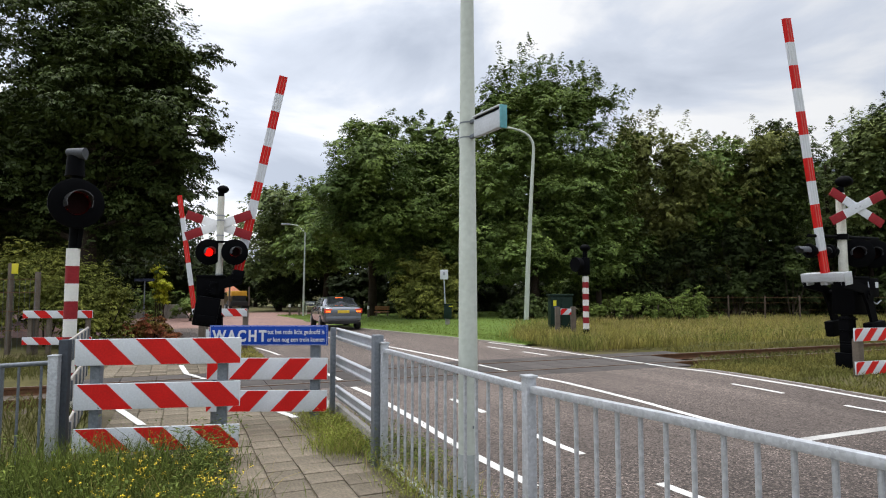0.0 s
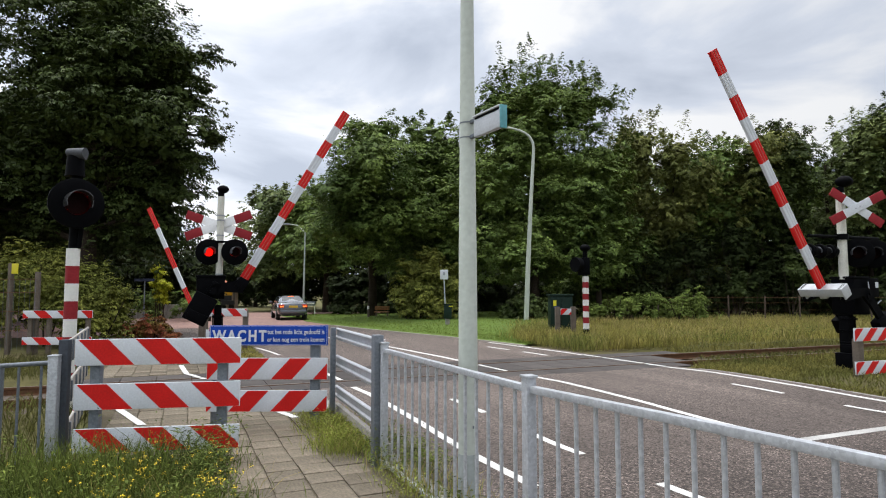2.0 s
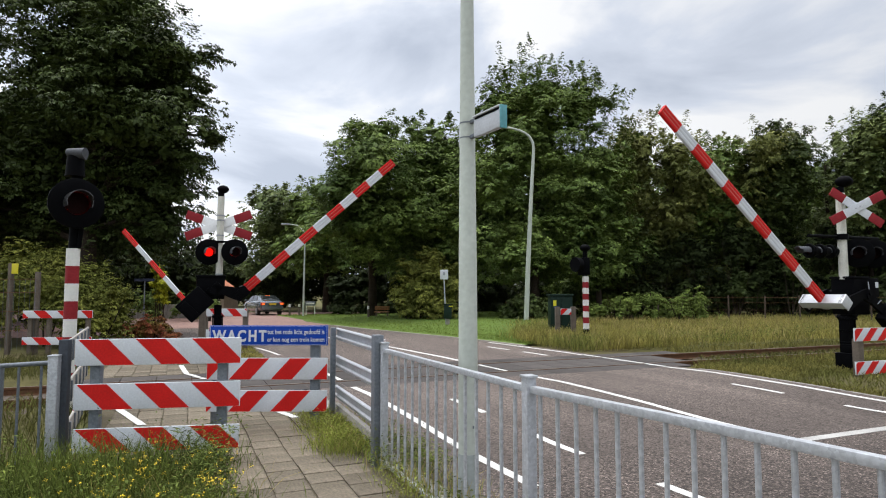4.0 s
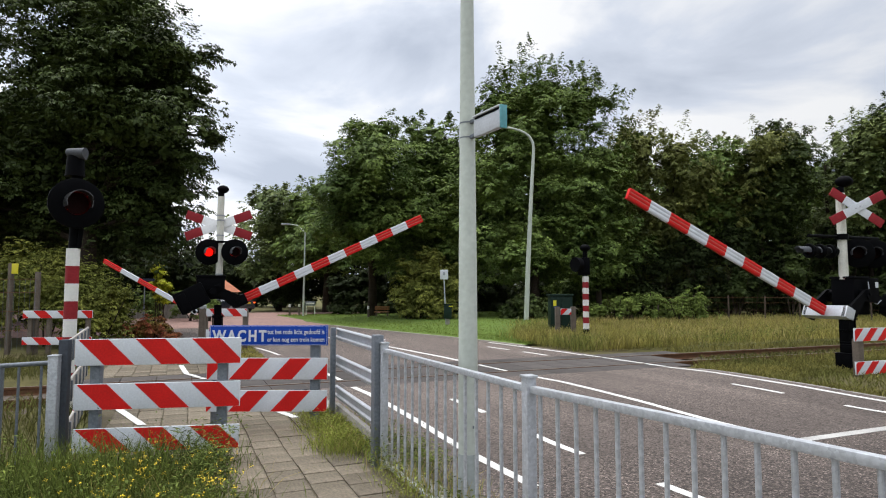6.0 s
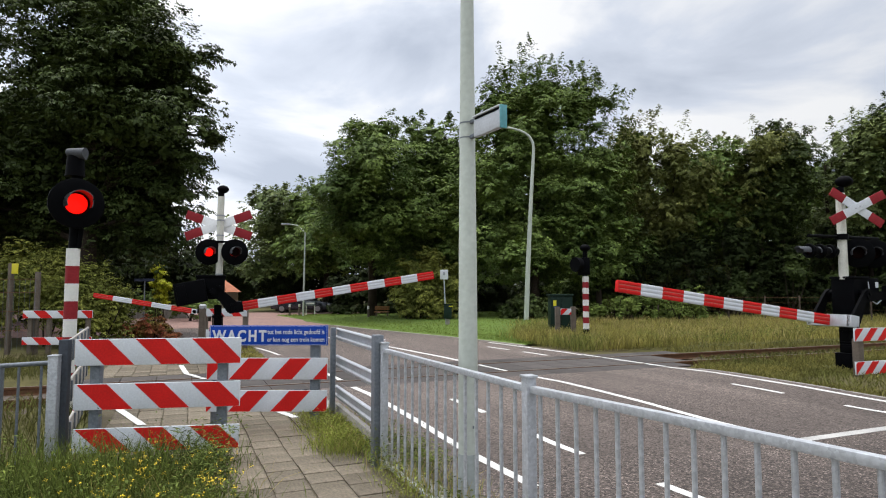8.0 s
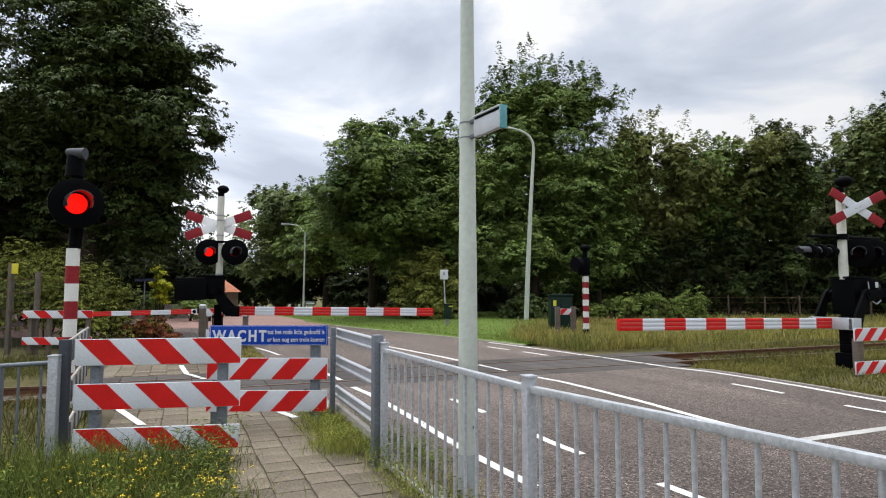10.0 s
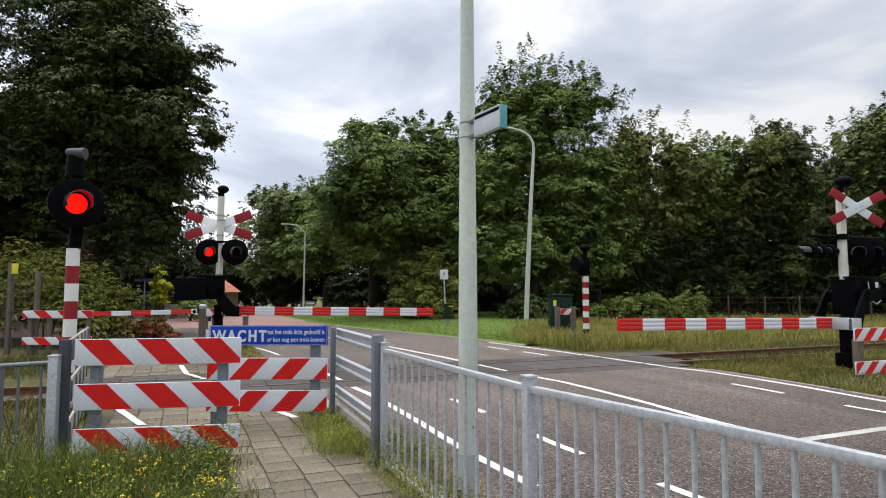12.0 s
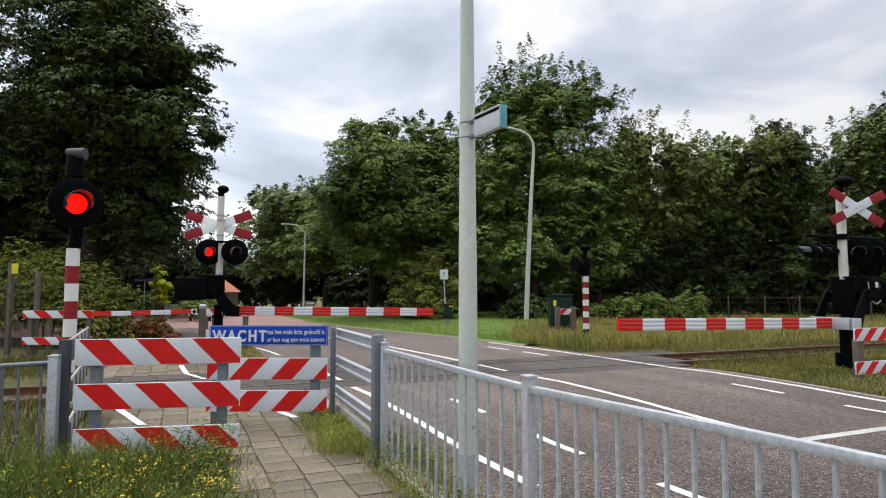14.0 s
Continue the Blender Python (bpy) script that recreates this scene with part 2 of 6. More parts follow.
LEAF_FRESH = shade("light_green_tufts", (0.27, 0.31, 0.06), 0.7, dark=0.75, scale=3, fine=8, bump=0, island=0.5, spec=0.08, translucent=0.25, tint=(0.17, 0.19, 0.045))
LEAF_YELLOW = shade("yellow_green_leaves", (0.40, 0.42, 0.03), 0.6, dark=0.8, scale=1, fine=4, bump=0, island=0.4, spec=0.1, translucent=0.3)
LEAF_RED = shade("russet_leaves", (0.34, 0.06, 0.05), 0.6, dark=0.8, scale=2.5, fine=4, bump=0, island=0.5, spec=0.1, translucent=0.2, tint=(0.22, 0.2, 0.05))
GRASS = shade("tall_grass", (0.36, 0.30, 0.09), 0.8, dark=0.72, scale=0.45, fine=4, bump=0, island=0.5, spec=0.1, translucent=0.3, tint=(0.17, 0.185, 0.05))
WEED = shade("green_weeds", (0.15, 0.186, 0.04), 0.75, dark=0.7, scale=1.8, fine=8, bump=0, island=0.6, spec=0.08, translucent=0.2, tint=(0.058, 0.082, 0.022))
DRY = shade("dry_grass", (0.36, 0.30, 0.12), 0.85, dark=0.75, scale=0.6, fine=5, bump=0, island=0.4, spec=0.15, translucent=0.3, tint=(0.25, 0.21, 0.08))
PETAL = shade("yellow_petals", (0.75, 0.55, 0.02), 0.7, dark=0.85, scale=5, fine=30, bump=0, island=0.2)
CAR_GREY = shade("grey_car_paint", (0.14, 0.155, 0.175), 0.22, metal=0.6, dark=0.93, scale=2, fine=80, bump=0, coat=1.0)
CAR_BLUE = shade("dark_blue_car_paint", (0.028, 0.034, 0.05), 0.28, metal=0.4, dark=0.93, scale=2, fine=80, bump=0, coat=0.8)
CAR_YELLOW = shade("yellow_vehicle_paint", (0.62, 0.33, 0.02), 0.45, dark=0.85, scale=3, fine=40, bump=0.02)
CAR_GLASS = shade("tinted_car_glass", (0.03, 0.035, 0.04), 0.05, metal=0.35, dark=0.95, scale=1, fine=10, bump=0, spec=1.0)
TYRE = shade("tyre_rubber", (0.018, 0.018, 0.018), 0.85, dark=0.8, scale=8, fine=60, bump=0.1)
RIM = shade("alloy_rim", (0.4, 0.4, 0.42), 0.35, metal=0.8, dark=0.85, scale=8, fine=60, bump=0.02)
TAIL = shade("tail_lamp_glass", (0.55, 0.04, 0.02), 0.25, dark=0.85, scale=15, fine=60, bump=0.03)
TAIL_LIT = shade("lit_amber_indicator", (1.0, 0.16, 0.02), 0.25, dark=0.85, scale=15, fine=60, bump=0.03, emit=1.8)
PLATE = shade("yellow_plate", (0.75, 0.5, 0.03), 0.5, dark=0.9, scale=8, fine=60, bump=0.02)
GREEN_BOX = shade("dark_green_cabinet_paint", (0.009, 0.024, 0.017), 0.5, dark=0.8, scale=3, fine=40, bump=0.05, spec=0.15)
YELLOW_PLATE = shade("yellow_tag", (0.62, 0.55, 0.02), 0.5, dark=0.88, scale=8, fine=60, bump=0.02)
TEAL = shade("teal_sign_edge", (0.10, 0.32, 0.36), 0.45, dark=0.88, scale=5, fine=40, bump=0.02)
ROOF = shade("orange_roof_tiles", (0.48, 0.17, 0.085), 0.85, dark=0.8, scale=1.5, fine=12, bump=0.3)
WALL_BRICK = shade("brown_house_brick", (0.30, 0.22, 0.17), 0.9, dark=0.8, scale=1.5, fine=14, bump=0.2)
BOARD_BACK = shade("greyed_board_back", (0.36, 0.34, 0.31), 0.8, dark=0.8, scale=4, fine=40, bump=0.1, spec=0.2)
BENCH_WOOD = shade("orange_brown_bench_wood", (0.33, 0.16, 0.05), 0.7, dark=0.8, scale=5, fine=30, bump=0.1)

# ---------------------------------------------------------------- mesh helpers
I4 = Matrix.Identity(4)


def box(bm, c, s, m=I4, bev=0.0, mi=0):
    """A box of centre c and size s, with bevelled edges."""
    g = bmesh.ops.create_cube(bm, size=1.0, matrix=m @ Matrix.Translation(c) @ Matrix.Diagonal((*s, 1)))
    fs = {f for v in g["verts"] for f in v.link_faces}
    for f in fs:
        f.material_index = mi
    if bev:
        es = list({e for f in fs for e in f.edges})
        r = bmesh.ops.bevel(bm, geom=es, offset=bev, segments=2, affect="EDGES", profile=0.6)
        for f in r["faces"]:
            f.material_index = mi


def tube(bm, a, b, r0, r1=None, seg=12, mi=0, caps=True):
    """A round bar from a to b."""
    a, b = Vector(a), Vector(b)
    r1 = r0 if r1 is None else r1
    q = (b - a).to_track_quat("Z", "Y").to_matrix()
    rings = [[bm.verts.new(c + q @ Vector((r * math.cos(2 * math.pi * k / seg), r * math.sin(2 * math.pi * k / seg), 0))) for k in range(seg)] for c, r in ((a, r0), (b, r1))]
    lo, hi = rings
    for k in range(seg):
        j = (k + 1) % seg
        f = bm.faces.new((lo[k], lo[j], hi[j], hi[k]))
        f.smooth = True
        f.material_index = mi
    if caps:
        bm.faces.new(lo[::-1]).material_index = mi
        bm.faces.new(hi).material_index = mi


def lathe(bm, rows, seg=24, mi=0, at=(0, 0)):
    """A turned shape: rows of height and radius, bottom first."""
    rings = [[bm.verts.new((at[0] + r * math.cos(2 * math.pi * k / seg), at[1] + r * math.sin(2 * math.pi * k / seg), z)) for k in range(seg)] for z, r in rows]
    for a, b in zip(rings, rings[1:]):
        for k in range(seg):
            f = bm.faces.new((a[k], a[(k + 1) % seg], b[(k + 1) % seg], b[k]))
            f.smooth = True
            f.material_index = mi
    bm.faces.new(rings[0][::-1]).material_index = mi
    bm.faces.new(rings[-1]).material_index = mi


def prism(bm, outline, y0, y1, m=I4, mi=0):
    """An outline of (x, z) points, thick from y0 to y1."""
    lo = [bm.verts.new(m @ Vector((x, y0, z))) for x, z in outline]
    hi = [bm.verts.new(m @ Vector((x, y1, z))) for x, z in outline]
    n = len(lo)
    fs = [bm.faces.new(lo), bm.faces.new(hi[::-1])]
    for i in range(n):
        j = (i + 1) % n
        fs.append(bm.faces.new((lo[j], lo[i], hi[i], hi[j])))
    for f in fs:
        f.material_index = mi
    bmesh.ops.recalc_face_normals(bm, faces=fs)


def part(name, bm, material, parent=None, label=""):
    """Links a bmesh as one mesh object under its thing."""
    me = bpy.data.meshes.new(name)
    bm.to_mesh(me)
    bm.free()
    me.set_sharp_from_angle(angle=0.7)
    for k in material if isinstance(material, (list, tuple)) else [material]:
        me.materials.append(k)
    ob = new(name, me)
    if parent is not None:
        ob.parent = parent
    return tagged(ob, label)


def thing(name, m, label, category, group="", kind=""):
    ob = new(name)
    ob.empty_display_size = 0.2
    ob.matrix_world = m
    return tagged(ob, label, category, group, kind)


def raw_mesh(name, verts, faces, material, smooth=False):
    """A mesh of many equal faces from arrays."""
    me = bpy.data.meshes.new(name)
    verts = np.asarray(verts, np.float32)
    faces = np.asarray(faces, np.int32)
    k = faces.shape[1]
    me.vertices.add(len(verts))
    me.vertices.foreach_set("co", verts.ravel())
    me.loops.add(faces.size)
    me.loops.foreach_set("vertex_index", faces.ravel())
    me.polygons.add(len(faces))
    me.polygons.foreach_set("loop_start", np.arange(0, faces.size, k, dtype=np.int32))
    me.materials.append(material)
    me.update(calc_edges=True)
    if smooth:
        me.polygons.foreach_set("use_smooth", np.ones(len(faces), bool))
    return me


# the road's own axes: d across to its far side, s along it; the track lies across it
TURN = 23.29
CT, ST = math.cos(radians(TURN)), math.sin(radians(TURN))


def rd(d, s, z=0.0):
    return Vector((CT * d - ST * s, ST * d + CT * s, z))


def on_road(d, s, z=0.0, rz=0.0):
    p = rd(d, s, z)
    return pose(p.x, p.y, p.z, 0, 0, TURN + rz)


def bend(s):
    """How far the road has swung aside at s."""
    return float(np.interp(s, [-60, 11, 14, 17.5, 20, 23, 26, 29, 34, 40, 60], [0, 0, -0.12, -0.45, -0.9, -1.6, -2.3, -2.9, -3.3, -3.6, -4.5]))


# ---------------------------------------------------------------- ground, road, track
def ground_height(d, s):
    """The track bed lies lower than the road on both sides of the crossing."""
    off = max(0.0, min(1.0, (d - 10.6) / 1.2), min(1.0, (-1.6 - d) / 0.7))
    mid = abs(s - 11.68)
    trench = max(0.0, min(1.0, (2.3 - mid) / 0.9))
    return -0.03 - 0.17 * off * trench


def build_ground():
    ds = [-900, -300, -120, -60, -30, -15, -8, -5, -3.5, -2.6, -2.3, -2.0, -1.6, 0, 2.6, 6, 10, 10.6, 11.0, 11.4, 11.8, 13, 16, 20, 28, 40, 70, 140, 400, 900]
    ss = [-900, -300, -80, -30, -10, 0, 5, 8, 9.3, 9.6, 9.9, 10.28, 11, 12.3, 13.08, 13.4, 13.7, 14.1, 17, 22, 30, 45, 70, 130, 320, 900]
    bm = bmesh.new()
    grid = [[bm.verts.new(rd(d, s, ground_height(d, s))) for d in ds] for s in ss]
    for i in range(len(ss) - 1):
        for j in range(len(ds) - 1):
            bm.faces.new((grid[i][j], grid[i][j + 1], grid[i + 1][j + 1], grid[i + 1][j]))
    g = part("ground", bm, SOIL)
    tagged(g, "rough green and brown grassland round the crossing", "ground", kind="structure")


def rise(s):
    """The road dips before the crossing and humps up to the rails."""
    return float(np.interp(s, [3.0, 4.5, 5.6, 6.4, 7.1, 8.3, 9.2, 9.9, 10.4], [0.02, 0.0, -0.019, -0.004, 0.018, 0.032, 0.034, 0.012, 0.0]))


def strip(name, d0, d1, s0, s1, z, material, parent=None, thick=0.12, curved=True, step=1.0, label=""):
    """A slab that follows the road."""
    bm = bmesh.new()
    cuts = {s0, s1}
    if curved:
        cuts |= {x for x in np.arange(11, s1, step) if x > s0} | {x for x in np.arange(2.75, 10.5, 0.25) if s0 < x < s1}
    rows = []
    for s in sorted(float(x) for x in cuts):
        o, up = (bend(s), rise(s)) if curved else (0, 0)
        rows.append([bm.verts.new(rd(d + o, s, zz + up)) for d, zz in ((d0, z - thick), (d0, z), (d1, z), (d1, z - thick))])
    for a, b in zip(rows, rows[1:]):
        for k in range(3):
            bm.faces.new((a[k], a[k + 1], b[k + 1], b[k]))
    bm.faces.new(rows[0])
    bm.faces.new(rows[-1][::-1])
    bmesh.ops.recalc_face_normals(bm, faces=bm.faces[:])
    return part(name, bm, material, parent, label)


def lawn_width(s):
    return float(np.interp(s, [16, 18, 22, 30, 38, 45], [0.1, 3, 6, 12, 13, 7]))


def build_road():
    road = strip("road", 2.0, 9.95, -40, 30, 0.0, ASPHALT)
    tagged(road, "worn grey asphalt road over the level crossing", "road", kind="structure")
    zl = 0.004

    def mark(d0, d1, s0, s1, z=zl):
        strip("marking", d0, d1, s0, s1, z, PAINT_LINE, road, 0.003)

    mark(6.17, 6.27, -30, 10.2)
    mark(6.12, 6.20, 11.05, 12.2, 0.012)
    mark(6.12, 6.24, 13.2, 27)
    mark(9.63, 9.73, -30, 10.3)
    mark(9.60, 9.70, 10.3, 10.92, 0.012)
    mark(9.60, 9.70, 11.02, 12.35, 0.012)
    mark(9.60, 9.70, 12.45, 13.1, 0.012)
    mark(9.60, 9.70, 13.1, 17.6)
    for k in range(-6, 2):
        mark(8.765, 8.85, 4.9 + 1.96 * k, 5.88 + 1.96 * k)
    for k in range(2):
        mark(8.70, 8.80, 13.4 + 1.75 * k, 14.45 + 1.75 * k)
    for k in range(-8, 2):
        mark(3.69, 3.785, 5.17 + 2.13 * k, 6.22 + 2.13 * k)
    mark(2.69, 2.79, 4.45, 10.2)
    mark(2.70, 2.79, 11.1, 12.2, 0.012)
    mark(2.68, 2.76, 13.3, 14.9)
    mark(2.68, 2.76, 16.2, 18.6)
    strip("stop_line", 6.28, 9.6, 4.61, 4.75, zl, PAINT_WORN, road, 0.003)
    kerb = strip("kerb", 9.95, 10.03, -40, 9.7, 0.006, CONCRETE, None, 0.2)
    tagged(kerb, "low pale concrete edge strip of the road", "kerb", kind="structure")
    kerb = strip("kerb", 9.86, 9.96, 16.1, 29.5, 0.02, CONCRETE, None, 0.2)
    tagged(kerb, "thin pale concrete edging of the mown verge", "kerb", kind="structure")
    kerb = strip("kerb", 1.86, 2.0, -40, 9.7, 0.03, CONCRETE, None, 0.2)
    tagged(kerb, "low pale concrete edge strip of the road", "kerb", kind="structure")
    # the red brick junction beyond the crossing
    bm = bmesh.new()
    outline = [(-14, 26.5), (-0.6, 25.5), (-0.9, 29.5), (6.9, 29.8), (6.4, 34), (7.4, 42.6), (10, 46.5), (40, 34.6), (42, 38), (12, 50), (-4, 52), (-20, 56), (-36, 62), (-40, 52), (-24, 44), (-14, 38)]
    vs = [bm.verts.new(rd(d, s, 0.012)) for d, s in outline]
    bm.faces.new(vs)
    bmesh.ops.triangulate(bm, faces=bm.faces[:])
    bmesh.ops.recalc_face_normals(bm, faces=bm.faces[:])
    pl = part("junction", bm, BRICK_RED)
    tagged(pl, "red brick paved road junction", "pavement", kind="structure")
    # the mown verge on the inside of the bend
    bm = bmesh.new()
    rows = []
    for i in range(27):
        s = 16.2 + 1.08 * i
        w = lawn_width(s)
        o = bend(s)
        g = max(0.0, min(1.0, (44.0 - s) / 6))
        rows.append([bm.verts.new(rd(9.93 + o, s, -0.02)), bm.verts.new(rd(10.08 + o, s, 0.02)), bm.verts.new(rd(10.1 + o + 0.6 * w, s, 0.022 + g * (0.028 + 0.03 * min(w, 6)))), bm.verts.new(rd(10.1 + o + w, s, 0.02 + g * (0.03 + 0.04 * min(w, 6)))), bm.verts.new(rd(10.6 + o + w, s, -0.1))])
    for a, b in zip(rows, rows[1:]):
        for k in range(4):
            bm.faces.new((a[k], a[k + 1], b[k + 1], b[k]))
    v = part("lawn", bm, LAWN)
    tagged(v, "bright green mown grass verge beside the road", "lawn", kind="structure")


def rail_profile():
    return [(-0.036, 0.0), (-0.036, -0.035), (-0.01, -0.05), (-0.01, -0.125), (-0.065, -0.14), (-0.065, -0.155),
            (0.065, -0.155), (0.065, -0.14), (0.01, -0.125), (0.01, -0.05), (0.036, -0.035), (0.036, 0.0)]


def build_track():
    track = thing("railway_track", on_road(0, 11.68), "single railway track with rusty rails in brown ballast", "track", kind="structure")
    for s in (-0.7175, 0.7175):
        bm = bmesh.new()
        prism(bm, rail_profile(), -150, 150, Matrix.Translation((0, s, 0.012)) @ pose(0, 0, 0, 0, 0, 90))
        for f in bm.faces:
            f.material_index = 1 if f.normal.z > 0.9 and f.calc_center_median().z > 0 else 0
        part("rail", bm, [RAIL, RAIL_TOP], track)
    for x0, x1 in ((-150, -1.58), (12.3, 150)):
        bm = bmesh.new()
        prism(bm, [(-1.95, -0.28), (-1.45, -0.135), (1.45, -0.135), (1.95, -0.28)], x0, x1, pose(0, 0, 0, 0, 0, 90) @ pose(0, 0, 0, 0, 0, 180))
        part("ballast_bed", bm, BALLAST, track, "brown stained ballast")
    bm = bmesh.new()
    box(bm, (0, 0, -0.17), (0.26, 2.5, 0.14), bev=0.015)
    proto = part("sleeper", bm, SLEEPER, track)
    spots = [-2.0 - 0.6 * k for k in range(60)] + [12.7 + 0.6 * k for k in range(90)]
    proto.matrix_local = pose(spots[0], 0, -0.02)
    for x in spots[1:]:
        o = new("sleeper", proto.data)
        o.parent = track
        o.matrix_local = pose(x, 0, -0.02)
    # dark panels between and beside the rails where road and path cross
    deck = thing("crossing_deck", on_road(0, 11.68), "dark rubber crossing panels between and beside the rails", "crossing deck", kind="structure")
    for y, w in ((0.0, 1.30), (-1.08, 0.62), (1.08, 0.62)):
        bm = bmesh.new()
        box(bm, (0, 0, -0.06), (0.588, w, 0.13), bev=0.006)
        p = part("panel", bm, DECK, deck)
        for k in range({0.0: 21, -1.08: 20, 1.08: 23}[y]):
            x = -1.25 + 0.6 * k
            if k == 0:
                p.matrix_local = pose(x, y, 0)
            else:
                o = new("panel", p.data)
                o.parent = deck
                o.matrix_local = pose(x, y, 0)


build_ground()
build_road()
build_track()


def build_path():
    path = strip("footpath", -0.95, 1.86, -6, 10.3, -0.012, SAND, None, 0.08, curved=False)
    tagged(path, "grey concrete slab footpath beside the road", "path", kind="structure")
    far = strip("footpath", -1.6, 1.3, 13.0, 26, -0.012, SAND, None, 0.08, curved=False)
    tagged(far, "grey concrete slab footpath beyond the track", "path", kind="structure")
    bm = bmesh.new()
    box(bm, (0, 0, 0), (0.289, 0.289, 0.05), bev=0.006)
    me = bpy.data.meshes.new("slab")
    bm.to_mesh(me)
    bm.free()
    me.materials.append(SLAB)
    rng = random.Random(4)
    for base, rows, s0, d0, n in ((path, 35, -0.15, -0.76, 8), (far, 9, 13.15, -1.4, 8)):
        for i in range(rows):
            for j in range(n):
                o = new("slab", me)
                o.parent = base
                d = d0 + 0.3 * j
                o.matrix_local = on_road(d + 0.15 + 0.006 * math.sin(1.1 * i), s0 + 0.3 * i + (0.3 if j % 2 else 0.15) + 0.012 * math.sin(1.7 * j), -0.022 + rng.uniform(-0.004, 0.004), rng.uniform(-0.5, 0.5)) @ pose(0, 0, 0, rng.uniform(-0.5, 0.5), rng.uniform(-0.5, 0.5), 0)
    bm = bmesh.new()
    for d0, d1, s0, s1 in ((-0.42, -0.80, 8.3, 9.65), (1.36, 1.16, 8.02, 8.72), (0.12, 0.02, 13.1, 14.7), (0.42, 0.14, 12.2, 13.1)):
        vs = [bm.verts.new(rd(d, s, 0.012)) for d, s in ((d0, s0), (d0 + 0.1, s0), (d1 + 0.1, s1), (d1, s1))]
        bm.faces.new(vs)
    part("marking", bm, PAINT_LINE, path)


build_path()

# ---------------------------------------------------------------- plants


def leaf_mesh(name, centres, nor, ax, ln, material, aspect=0.62, far=False):
    """Bent diamond leaves with given normals and axes; plain pointed ones on far plants."""
    n = len(centres)
    nor = nor / (np.linalg.norm(nor, axis=1, keepdims=True) + 1e-9)
    ax = ax - nor * (ax * nor).sum(1, keepdims=True)
    ax /= np.linalg.norm(ax, axis=1, keepdims=True) + 1e-9
    side = np.cross(nor, ax)
    w = ln * aspect * 0.5
    if far:
        v = np.empty((n, 3, 3))
        v[:, 0] = centres - ax * ln * 0.4 - side * w
        v[:, 1] = centres - ax * ln * 0.35 + side * w
        v[:, 2] = centres + ax * ln * 0.6 - nor * ln * 0.08
        return raw_mesh(name, v.reshape(-1, 3), np.arange(3 * n).reshape(n, 3), material)
    v = np.empty((n, 4, 3))
    v[:, 0] = centres - ax * ln * 0.5
    v[:, 1] = centres + side * w + nor * w * 0.35 - ax * ln * 0.05
    v[:, 2] = centres + ax * ln * 0.5 - nor * ln * 0.12
    v[:, 3] = centres - side * w + nor * w * 0.35 - ax * ln * 0.05
    return raw_mesh(name, v.reshape(-1, 3), np.arange(4 * n).reshape(n, 4), material)


def leaf_cloud(name, centres, outward, size, rng, material, aspect=0.62, up=0.75, wild=0.8, far=False):
    """Loose leaves, one at each centre, turned at random."""
    n = len(centres)
    nor = outward + np.array([0, 0, up]) + rng.normal(0, wild, (n, 3))
    ax = rng.normal(0, 1, (n, 3)) + np.array([0, 0, -0.35]) + 0.4 * outward
    return leaf_mesh(name, centres, nor, ax, size * rng.uniform(0.65, 1.35, (n, 1)), material, aspect, far)


def unit(v):
    return v / (np.linalg.norm(v, axis=-1, keepdims=True) + 1e-9)


